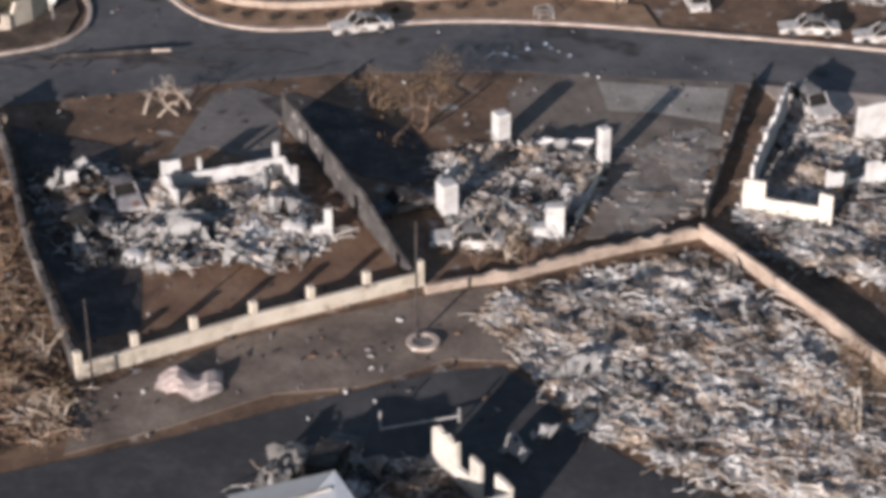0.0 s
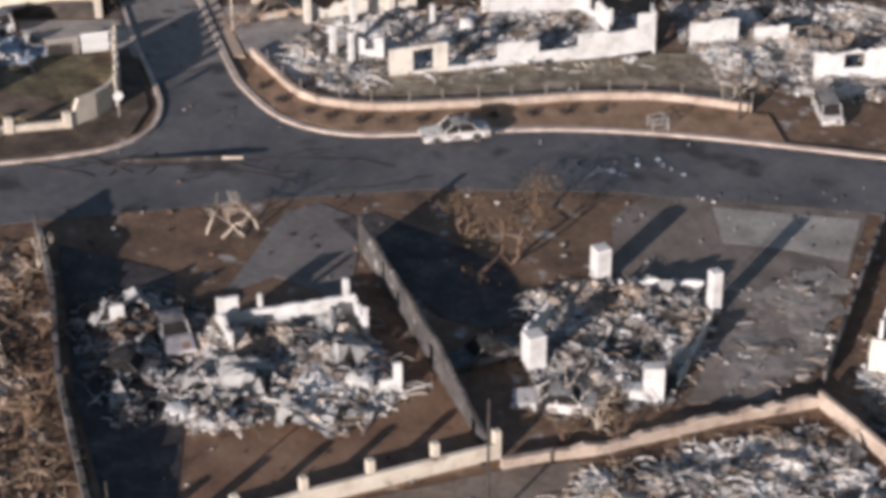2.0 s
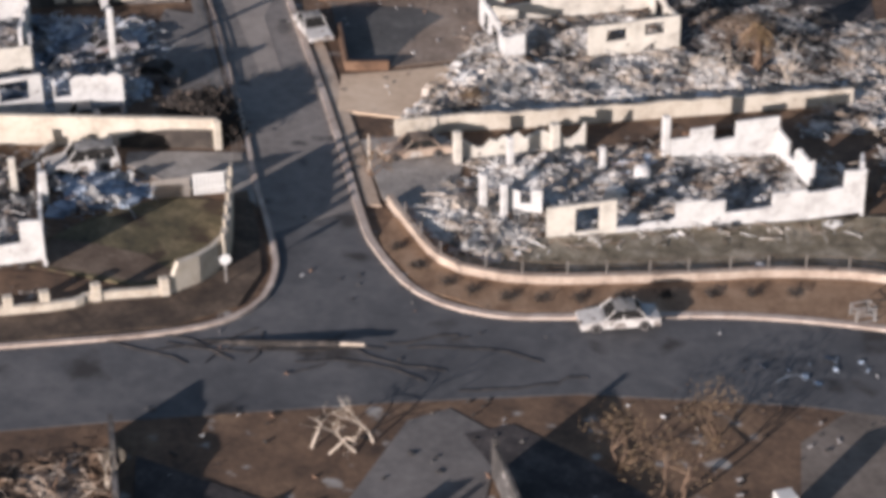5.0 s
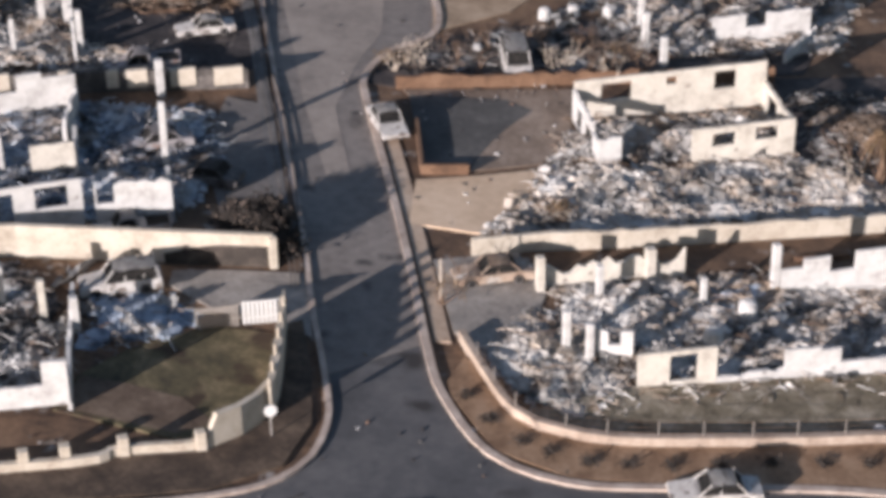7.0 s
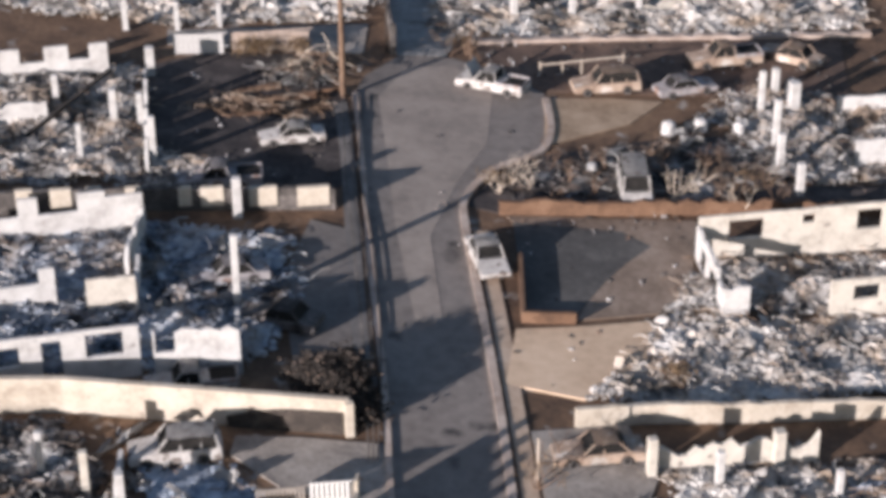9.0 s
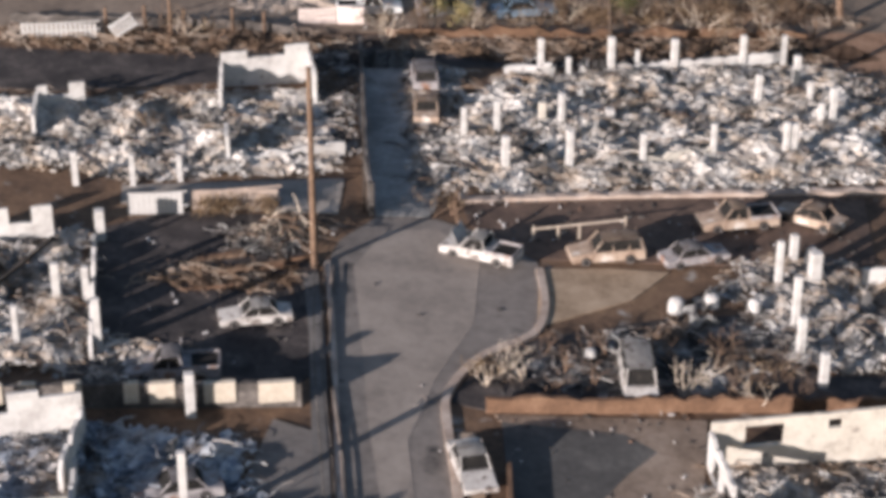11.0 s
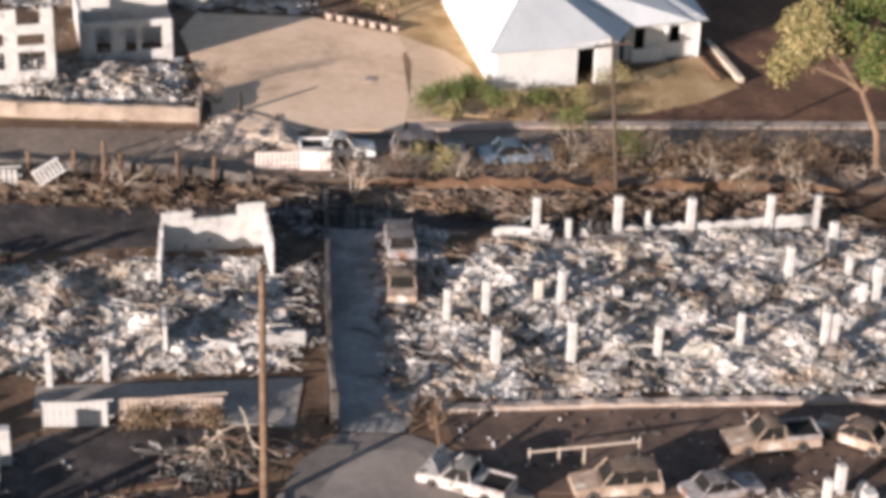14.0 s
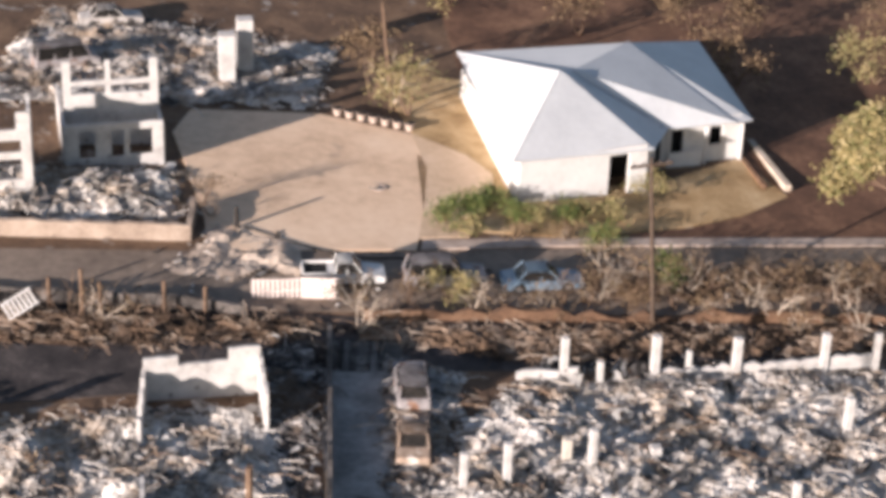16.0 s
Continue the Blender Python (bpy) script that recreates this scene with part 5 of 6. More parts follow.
car(1.6, 1.05, 185, "sedan", BURNT_CAR, "burnt pale sedan with empty windows by the kerb")
car(-26.3, 44.9, 195, "sedan", BURNT_CAR, "burnt white sedan in a charred yard", scale=0.9)
car(-26.8, 14.8, 194, "wagon", BURNT_CAR, "burnt white wagon beside a cream wall")
car(-14.45, 34.0, 287, "sedan", BURNT_CAR, "burnt pale car parked along the kerb", scale=1.0)
car(-8.3, 18.2, 192, "sedan", RUST_CAR, "rusty burnt-out car in a driveway")
car(-27.2, 20.4, 196, "pickup", BURNT_CAR, "burnt pale pickup crushed before a white wall", scale=0.95, sink=0.3)
car(-8.2, -46.6, 60, "wagon", CHAR_CAR, "black burnt-out wagon beside a lane", sink=0.1)
car(-7.0, 43.0, 276, "van", BURNT_CAR, "burnt pale van with an open front among shrubs")
car(-15.6, 54.0, 160, "pickup", BURNT_CAR, "burnt white pickup with its bonnet open", hood_up=True, scale=0.95)
car(-8.9, 55.4, 194, "wagon", RUST_CAR, "burnt rust-tan wagon on bare dirt")
car(-4.1, 56.2, 24, "sedan", GREY_CAR, "crushed grey burnt-out small car", scale=0.92)
car(-1.6, 60.9, 196, "pickup", RUST_CAR, "burnt tan pickup truck with an empty bed")
car(2.6, 62.2, 150, "sedan", RUST_CAR, "rusty burnt-out car in a dirt yard")
car(-20.9, 75.6, 100, "wagon", GREY_CAR, "grey burnt-out car in a narrow driveway", sink=0.05)
car(-20.3, 71.2, 96, "sedan", RUST_CAR, "rusty burnt-out car among rubble", sink=0.1)
car(-25.6, 85.4, 12, "pickup", PAINT_W, "intact white pickup truck parked at the street", whole=True, scale=0.9)
car(-20.4, 86.7, 13, "wagon", GREY_CAR, "dark grey car parked at the street", whole=True)
car(-15.3, 87.8, 13, "sedan", BLUE_CAR, "intact blue-grey sedan parked at the street", whole=True)
car(28.1, -12.4, 282, "wagon", BURNT_CAR, "burnt grey car on a concrete driveway")
car(32.4, -0.6, 165, "sedan", BURNT_CAR, "burnt pale sedan at the far kerb")
car(37.2, -2.2, 163, "sedan", BURNT_CAR, "burnt white car at the far kerb")
car(25.8, 4.2, 265, "van", BURNT_CAR, "burnt white van behind the kerb", scale=0.82)
car(2.5, -27.0, 165, "sedan", BURNT_CAR, "burnt white car beside a low tan wall", sink=0.15)
car(-0.4, -23.0, 200, "sedan", CHAR_CAR, "dark burnt-out car in a wall's shade", scale=0.95)
car(-15.6, -20.4, 280, "sedan", GREY_CAR, "grey burnt-out car sunk in rubble", sink=0.25)
car(-27.2, 29.8, 200, "sedan", GREY_CAR, "pale grey burnt-out car in a carport ruin", sink=0.1)
car(-24.0, 26.4, 165, "sedan", CHAR_CAR, "dark burnt-out car beside a pillar", sink=0.1)
car(-29.4, 39.6, 190, "pickup", GREY_CAR, "rusted burnt-out truck beside a block wall", sink=0.3)
car(-46.0, 107.0, 30, "van", GREY_CAR, "grey burnt-out van behind a ruined house")
car(-45.0, 114.6, 20, "sedan", BURNT_CAR, "burnt pale car behind a ruined house")
car(-18.4, -23.4, 160, "sedan", CHAR_CAR, "dark burnt-out car sunk in rubble", sink=0.35)


# ---- trees and shrubs ----
def branches(bm, p, way, length, r, depth, rnd, tips, droop=0.0, spread=0.7):
    segs = 2
    for _ in range(segs):
        q = p + way * (length / segs)
        tube(bm, p, q, r, r * 0.8, 5 if r > 0.04 else 3)
        r *= 0.8
        p = q
        way = (way + Vector((rnd.gauss(0, 0.16), rnd.gauss(0, 0.16), rnd.gauss(0, 0.1) - droop))).normalized()
    if depth == 0:
        tips.append((p, way, length))
        return
    for _ in range(rnd.randint(2, 3)):
        w = (way + Vector((rnd.gauss(0, spread), rnd.gauss(0, spread), rnd.gauss(0.1, spread * 0.6)))).normalized()
        branches(bm, p, w, length * rnd.uniform(0.6, 0.85), r * 0.8, depth - 1, rnd, tips, droop, spread)


def leaf_mesh(points, size, count, spread, rnd):
    vs, fs = [], []
    for p, w, l in points:
        for _ in range(count):
            c = p + Vector((rnd.gauss(0, spread), rnd.gauss(0, spread), rnd.gauss(0, spread * 0.8)))
            a = Vector((rnd.gauss(0, 1), rnd.gauss(0, 1), rnd.gauss(0, 0.7))).normalized() * size * rnd.uniform(0.6, 1.4)
            b = a.orthogonal().normalized() * size * 0.5
            n = len(vs)
            bend = a.cross(b).normalized() * size * 0.2
            vs += [c - a, c + b + bend, c + a, c - b + bend]
            fs += [(n, n + 1, n + 2), (n, n + 2, n + 3)]
    return vs, fs


def tree(u, v, high, label, seed, bark=None, leaves=None, count=10, size=0.12, spread=0.35, name="tree", depth=3, stems=1, fan=0.7, r=0.14, category="tree"):
    rnd = random.Random(seed)
    e = empty(name, spot(u, v, 0, -0.05), label, category)
    bm, tips = bmesh.new(), []
    for _ in range(stems):
        way = Vector((rnd.gauss(0, 0.12 if stems == 1 else 0.5), rnd.gauss(0, 0.12 if stems == 1 else 0.5), 1)).normalized()
        branches(bm, Vector((0, 0, 0)), way, high * 0.36, r, depth, rnd, tips, spread=fan)
    part("trunk", bm, bark or WOOD, e)
    if leaves:
        vs, fs = leaf_mesh(tips, size, count, spread, rnd)
        o = new("crown", mesh_of("crown", vs, fs, leaves))
        o.parent = e
    return e


def shrub(u, v, high, label, seed, leaves, count=22, bark=None, spread=0.25, size=0.09):
    return tree(u, v, high, label, seed, bark, leaves, count, size, spread, "shrub", 2, 4, 0.8, 0.04, "shrub")


tree(2.6, -13.6, 4.2, "scorched bare tree with rusty brown leaves", 1, WOOD, LEAF_DRY, 16, 0.06, 0.35, stems=3, fan=0.8, r=0.1)
tree(0.4, -11.0, 3.0, "scorched shrubby tree with brown leaves", 2, WOOD, LEAF_DRY, 18, 0.06, 0.4, stems=3, fan=0.9, r=0.07)
tree(5.2, -8.6, 2.6, "thin scorched shrub with brown twigs", 3, WOOD, LEAF_DRY, 12, 0.06, 0.4, stems=3, fan=0.9, r=0.05)
# pale limbs of a fallen tree
for i, (u, v, tip) in enumerate(((-12.8, -10.8, 50), (-11.6, -10.6, -48), (-13.6, -10.4, 20), (-10.8, -9.8, -20))):
    rnd = random.Random(50 + i)
    e = empty("dead_branch", spot(u, v), "bleached dead branch on scorched soil", "branch", "dead branches")
    bm, tips = bmesh.new(), []
    branches(bm, Vector((0, 0, 0)), Vector((math.sin(radians(tip)), 0.2, math.cos(radians(tip)))).normalized(), 1.1, 0.06, 3, rnd, tips, spread=0.6)
    part("limb", bm, PALE_WOOD, e)
BARE = [(4.2, -29.2, 3.2), (2.4, -30.0, 2.6), (5.0, -30.4, 2.2), (3.2, -27.6, 3.4), (-10.9, 15.4, 2.0), (-10.0, 17.6, 2.2), (-4.0, 43.8, 2.6), (-2.4, 42.8, 3.0), (-1.0, 43.6, 2.4), (-13.2, 43.2, 2.2), (-11.8, 44.6, 2.4), (-10.6, 43.4, 2.0), (-14.4, 41.4, 1.8), (-9.6, 45.6, 1.8), (0.2, 45.2, 2.4),
        (11.6, 29.2, 3.6), (13.6, 31.4, 4.4), (12.2, 33.6, 3.6), (15.4, 29.6, 4.2), (-17.6, 58.4, 2.6), (-18.6, 57.8, 2.2), (-24.0, 80.4, 3.2), (-22.4, 81.6, 2.6), (-38, 77.4, 3.2), (-36.6, 77.6, 2.6), (-34.4, 77.2, 3.0), (17.5, 15.2, 2.6), (19.6, 5.4, 2.2), (-34.2, 91.6, 2.4), (-33.6, 90.4, 2.0), (-25.6, 108.4, 4.6), (-27.2, 108.8, 4.0), (15.6, -45, 3.2), (17.4, -47, 3.6), (18.6, -43, 3.0), (13.8, -49, 2.8), (-20.6, -36.4, 2.6), (-21.8, -33, 2.8), (-22.6, -29.4, 2.4), (-20.2, -41.6, 2.2), (-22.4, -40, 2.6), (-23.4, -36.6, 2.6)]
BARE += [(-12.2, 87.0, 2.6), (-10.8, 88.2, 3.2), (-8.2, 87.4, 2.8), (-7.4, 89.6, 3.0), (-5.4, 88.8, 3.0), (-3.6, 90.2, 2.6), (-2.8, 87.6, 2.8), (-0.6, 88.6, 3.2), (0.8, 90.0, 2.6), (1.8, 88.0, 3.4), (3.4, 91.4, 2.8), (-14.0, 86.2, 2.2), (-18.6, 84.2, 2.4), (-21.2, 83.2, 2.6), (4.6, 89.6, 2.4)]
BARE += [(-12.6, 42.2, 2.4), (-9.2, 42.4, 2.2), (-8.6, 45.4, 2.6), (-4.8, 42.4, 2.6), (-5.2, 44.6, 2.4), (-3.0, 45.4, 2.8), (-1.2, 41.9, 2.6), (0.8, 42.8, 2.4), (-11.4, 41.4, 1.8), (-13.8, 42.6, 2.0), (-2.2, 47.0, 2.2), (-6.2, 47.6, 2.0), (-22.4, -14.0, 2.6), (-23.2, -17.6, 2.8), (-22.0, -20.6, 2.4), (-23.6, -23.4, 2.8), (-21.6, -25.6, 2.4), (-22.2, -27.4, 2.2), (-25.4, -20.2, 3.0), (-26.2, -25.8, 2.6), (-24.8, -14.4, 2.4)]
for i, (u, v, hh) in enumerate(BARE):
    tree(u, v, hh, "bare scorched shrub with thin grey branches", 100 + i, WOOD if i % 3 else PALE_WOOD, LEAF_DRY if (i % 4 == 0 and i < 42) or 29 < i < 42 else None, 6, 0.08, 0.25, "bare_shrub", 2, 4, 0.6, 0.045, "shrub")
# hedge plants along the far street and the white house
HEDGE = [(-20.0, 84.6, 2.2, LEAF_YELLOW), (-17.8, 84.6, 1.8, LEAF_DRY), (-12.8, 87.0, 2.4, LEAF_DRY), (-12.0, 88.8, 3.0, LEAF_DRY), (-9.8, 88.6, 3.0, LEAF_DRY), (-8.8, 90.0, 2.4, LEAF_GREEN), (-6.6, 89.4, 2.6, LEAF_DRY), (-4.2, 88.6, 2.8, LEAF_DRY), (-2.0, 90.6, 2.8, LEAF_DRY), (0.6, 91.0, 2.6, LEAF_DRY), (-3.2, 91.6, 2.2, LEAF_DRY), (-1.6, 86.6, 3.2, LEAF_DRY), (2.4, 92.4, 2.2, LEAF_DRY), (-24.6, 83.0, 2.0, LEAF_DRY), (-22.0, 83.8, 1.6, LEAF_DRY), (-15.0, 85.2, 1.6, LEAF_DRY), (-10.6, 86.6, 1.8, LEAF_DRY), (-6.0, 87.0, 1.6, LEAF_DRY),
         (-21.0, 93.6, 1.5, LEAF_GREEN), (-20.0, 94.4, 1.7, LEAF_GREEN), (-18.8, 94.6, 1.7, LEAF_GREEN), (-18.6, 96.0, 1.6, LEAF_GREEN), (-17.2, 94.8, 1.4, LEAF_GREEN), (-15.8, 95.2, 1.3, LEAF_YELLOW), (-14.4, 95.6, 1.3, LEAF_GREEN), (-13.2, 96.2, 1.2, LEAF_YELLOW), (-12.0, 96.8, 1.2, LEAF_YELLOW), (-9.8, 100.4, 1.8, LEAF_YELLOW), (-12.0, 93.2, 1.6, LEAF_GREEN), (-19.6, 92.6, 1.0, LEAF_YELLOW), (-17, 93, 0.9, LEAF_DRY), (-14.4, 93.6, 0.9, LEAF_DRY),
         (-36.0, 64.4, 1.0, LEAF_DRY), (-4.6, 25.2, 0.9, LEAF_DRY)]
for i, (u, v, hh, lf) in enumerate(HEDGE):
    txt = {LEAF_GREEN: "leafy green shrub", LEAF_YELLOW: "yellowing half-burnt shrub", LEAF_DRY: "scorched brown shrub"}[lf]
    shrub(u, v, hh * (1.15 if lf is LEAF_DRY else 1.0), txt + " beside the street", 300 + i, lf, 9 if lf is LEAF_DRY else 26, bark=PALE_WOOD if i % 2 else WOOD, spread=0.3)
# the spreading tree by the far street: a leaning trunk, limbs and a lumpy crown, yellow towards one side
rnd = random.Random(41)
e = empty("tree", spot(6.6, 92.8, 0, -0.1), "spreading tree with yellow and green leaves beside the street", "tree")
bm, tips = bmesh.new(), []
knee = Vector((-1.3, 1.7, 4.6))
tube(bm, (0, 0, 0), knee * 0.5 + Vector((0.4, 0, 0)), 0.26, 0.22, 8)
tube(bm, knee * 0.5 + Vector((0.4, 0, 0)), knee, 0.22, 0.18, 8)
for way, ln_ in (((-1, 0.9, 1.1), 2.3), ((0.5, 1.0, 1.0), 2.2), ((-0.2, 1.4, 0.9), 2.4), ((-0.9, 0.1, 1.0), 2.0), ((0.9, 0.2, 1.1), 2.0), ((-1.5, 1.2, 0.6), 2.4)):
    branches(bm, knee, Vector(way).normalized(), ln_ * 1.15, 0.13, 2, rnd, tips, spread=0.55)
part("trunk", bm, WOOD, e)
for lf, keep in ((LEAF_YELLOW, lambda p: p.x < -3.4 or p.z < 5.6), (LEAF_GREEN, lambda p: p.x >= -3.4 and p.z >= 5.6)):
    lumps = [(p + Vector((rnd.gauss(0, 0.35), rnd.gauss(0, 0.35), rnd.gauss(0, 0.3))), w, l) for p, w, l in tips if keep(p) for _ in range(2)]
    o = new("crown", mesh_of("crown", *leaf_mesh(lumps, 0.16, 280, 0.45, rnd), lf))
    o.parent = e
tree(9.6, 103.0, 5.6, "brown half-burnt tree on the reddish slope", 9, WOOD, LEAF_DRY, 60, 0.16, 0.5, r=0.16, fan=0.75)
tree(-26.2, 109.5, 5.4, "half-burnt tree with brown and yellow leaves", 10, WOOD, LEAF_DRY, 18, 0.12, 0.4, stems=2, r=0.12)
tree(-24.6, 107.0, 4.2, "half-burnt tree with yellow leaves", 11, WOOD, LEAF_YELLOW, 16, 0.12, 0.4, stems=2, r=0.1)
for i in range(16):
    rnd = random.Random(900 + i)
    tree(rnd.uniform(-32, 8), rnd.uniform(118, 138), rnd.uniform(3, 5), "yellowing tree on the reddish slope", 500 + i, WOOD, (LEAF_YELLOW, LEAF_DRY, LEAF_DRY)[i % 3], 20, 0.13, 0.45, stems=2, r=0.1)
# dark burnt stubs on the kerb verge
for i, (u, v) in enumerate(((-9.6, 7.4), (-8.4, 5.6), (-7.0, 4.2), (-5.6, 3.4), (-4.0, 2.9), (-2.2, 2.9), (-0.2, 3.0), (2.0, 3.3), (4.4, 3.7), (6.6, 3.9), (8.8, 4.2), (11.2, 4.4))):
    shrub(u, v, 0.5, "small charred plant stub on a soil verge", 760 + i, LEAF_CHAR, 7, bark=CHAR, spread=0.14, size=0.07)
# a dead palm behind a burnt house
tube_bm = bmesh.new()
e = empty("dead_palm", spot(13.6, 31.4), "dead palm with a skirt of scorched brown fronds", "palm")
tube(tube_bm, (0, 0, -0.1), (0.2, 0.1, 1.6), 0.28, 0.22, 8)
tube(tube_bm, (0.2, 0.1, 1.6), (0.0, 0.3, 3.0), 0.22, 0.2, 8)
part("trunk", tube_bm, WOOD, e)
rnd = random.Random(78)
for i in range(60):
    bm = bmesh.new()
    a = rnd.uniform(0, math.tau)
    p, d, rr = Vector((0, 0.3, rnd.uniform(2.4, 3.1))), Vector((math.cos(a), math.sin(a), rnd.uniform(-0.4, 0.5))).normalized(), 0.07
    for _ in range(4):
        q = p + d * rnd.uniform(0.35, 0.6)
        tube(bm, p, q, rr, rr * 0.8, 3)
        p, rr = q, rr * 0.8
        d = (d + Vector((0, 0, -0.8))).normalized()
        if p.z < 0.15:
            break
    part("frond", bm, (LEAF_DRY, WOOD, LEAF_DRY)[i % 3], e)
# fan of fallen palm fronds
e = empty("palm_fronds", spot(-26.4, 53.0), "heap of charred palm fronds", "palm")
rnd = random.Random(77)
for i in range(90):
    bm = bmesh.new()
    a = rnd.uniform(0, math.tau)
    p = Vector((rnd.gauss(0, 0.7), rnd.gauss(0, 0.45), rnd.uniform(0.5, 1.5)))
    d = Vector((math.cos(a) * 1.2, math.sin(a) * 0.8, rnd.uniform(0.1, 0.9))).normalized()
    piece, rr = rnd.uniform(0.35, 0.75), 0.055
    for _ in range(3):
        q = p + d * piece
        tube(bm, p, q, rr, rr * 0.75, 4)
        p, rr = q, rr * 0.75
        d = (d + Vector((0, 0, -0.45))).normalized()
    part("frond", bm, (PALE_WOOD, CHAR, WOOD, CHAR)[i % 4], e)

# charred bushes at the end of the cream wall
for i, (u, v, hh) in enumerate(((-20.6, 19.6, 2.2), (-19.7, 20.6, 2.0), (-21.4, 20.9, 2.1), (-20.3, 21.9, 1.9), (-19.5, 19.3, 1.6))):
    shrub(u, v, hh, "charred black bush at the end of a cream wall", 700 + i, LEAF_CHAR, 60, bark=CHAR, spread=0.32, size=0.12)
# dry plants beside the palm heap
for i, (u, v, hh) in enumerate(((-30.8, 55.2, 1.1), (-29.4, 55.4, 1.2), (-27.6, 56.2, 1.1))):
    shrub(u, v, hh, "pale dried-out hedge plant in a charred yard", 720 + i, LEAF_DRY, 14, bark=PALE_WOOD, spread=0.25)

# ---- poles, signs, cables ----
def pole(u, v, high, r, label, arms=0, turn=15, material=None, lean=0.0, name="utility_pole"):
    e = empty(name, spot(u, v, turn) @ pose(0, 0, 0, 0, lean, 0), label, "pole")
    bm = bmesh.new()
    tube(bm, (0, 0, -0.3), (0, 0, high), r, r * 0.7, 10)
    part("shaft", bm, material or WOOD, e)
    for k in range(arms):
        bm = bmesh.new()
        box(bm, -1.1, 1.1, -0.06, 0.06, high - 0.5 - k * 0.8, high - 0.36 - k * 0.8, bevel=0.01)
        arm = part("crossarm", bm, material or WOOD, e)
        for x in (-0.9, -0.4, 0.4, 0.9):
            bm = bmesh.new()
            tube(bm, (x, 0, high - 0.36 - k * 0.8), (x, 0, high - 0.18 - k * 0.8), 0.05, 0.03, 6)
            part("insulator", bm, GREY_WALL, arm)
    return e


pole(-24.2, 50.9, 11.4, 0.19, "tall brown wooden utility pole at the kerb")
pole(-9.3, 85.5, 9.6, 0.13, "dark brown utility pole beside the far street", arms=1, lean=-5, material=mat("dark_pole_wood", [(0.035, 0.024, 0.018), (0.075, 0.052, 0.038), (0.13, 0.095, 0.07)], 1.5, 9.0, bump=0.4))
pole(-2.2, -36.3, 6.8, 0.08, "thin dark pole beside the lane", material=CHAR)
pole(-18.5, -39.2, 5.0, 0.07, "thin dark pole in front of a cream wall", material=CHAR)
pole(19.9, 3.6, 4.6, 0.09, "thin sooty pole behind the kerb", material=CHAR)
pole(-10.9, 16.0, 2.3, 0.06, "thin grey post by a driveway", material=PALE_WOOD, name="post")
pole(-25.7, 107.6, 7.0, 0.12, "leaning pole by the apron", lean=-6)
pole(-22.4, 57.6, 7.2, 0.06, "thin dark pole at the driveway mouth", material=CHAR)
pole(-32.0, 89.4, 1.3, 0.16, "charred stump of a tree on the apron", material=CHAR, name="stump")
e = empty("street_sign", spot(-18.2, 3.3, 20), "round white street sign on a thin post", "sign")
bm = bmesh.new()
tube(bm, (0, 0, -0.2), (0, 0, 1.8), 0.04, 0.04, 8)
part("post", bm, STEEL, e)
bm = bmesh.new()
tube(bm, (0, -0.05, 1.5), (0, -0.08, 1.5), 0.3, 0.3, 16)
part("disc", bm, PAINT_W, e, "white disc")
# a fallen pole on the street
e = empty("fallen_pole", spot(-15.4, -2.2, -4), "charred pole lying across the asphalt", "pole")
bm = bmesh.new()
tube(bm, (-4.3, 0, 0.2), (3.0, 0, 0.2), 0.17, 0.14, 8)
part("shaft", bm, CHAR, e)
bm = bmesh.new()
tube(bm, (3.0, 0, 0.2), (4.2, 0, 0.16), 0.1, 0.07, 8)
part("tip", bm, PALE_WOOD, e, "bleached tip")


def cable(pts, r, label, h=0.06, sag=None, material=None):
    cu = bpy.data.curves.new("cable", 'CURVE')
    cu.dimensions, cu.bevel_depth, cu.bevel_resolution = '3D', r, 1
    sp = cu.splines.new('POLY')
    line = smooth_line(pts, 0.5)
    sp.points.add(len(line) - 1)
    for q, (u, v) in zip(sp.points, line):
        q.co = (*P(u, v, h), 1)
    cu.materials.append(material or CHAR)
    return tagged(new("fallen_cable", cu), label, "cable", "fallen cables")


for seed in range(16):
    rnd = random.Random(seed)
    u, v = rnd.uniform(-26, -6), rnd.uniform(-5.5, -0.8)
    pts, a = [(u, v)], rnd.gauss(0.35, 0.25)
    for _ in range(7):
        a += rnd.gauss(0, 0.3)
        u, v = u + math.cos(a) * 1.0, v + math.sin(a) * 0.7
        pts.append((u, v))
    cable([q for q in pts if -6.5 < q[1] + 0.12 * q[0] and q[1] < -0.6] or pts[:3], 0.03, "burnt black cable lying on the asphalt")
for k in range(3):
    cable([(-24.2 + 0.5 * k, 51), (-22.9 + 0.4 * k, 42), (-21.2 + 0.5 * k, 33), (-19.6 + 0.4 * k, 24), (-18.4 + 0.2 * k, 16)], 0.035, "fallen cable along the kerb", 0.22, material=GREY_WALL)
cable([(-31.6, 89.6), (-28, 88.4), (-25, 88.0), (-22, 88.8), (-18, 88.6)], 0.05, "black cable lying on the tan apron", 0.1)

# ---- the white house that survived ----
e = empty("house", spot(-14, 103), "intact white house with a white metal hip roof", "house")
inv = e.matrix_basis.inverted()
FL, FR, BL, AP = P(-17.5, 96.7, 2.7), P(-9.6, 101.0, 2.7), P(-22.1, 111.4, 2.7), P(-15.35, 104.4, 5.3)
RB, RF_, ML, AQ = P(-11.5, 112.2, 4.6), P(-4.7, 106.5, 2.72), P(-8.8, 104.6, 2.5), P(-14.7, 105.8, 4.85)
CB, CF = P(-6.8, 118.9, 2.7), P(-3.6, 107.3, 2.75)


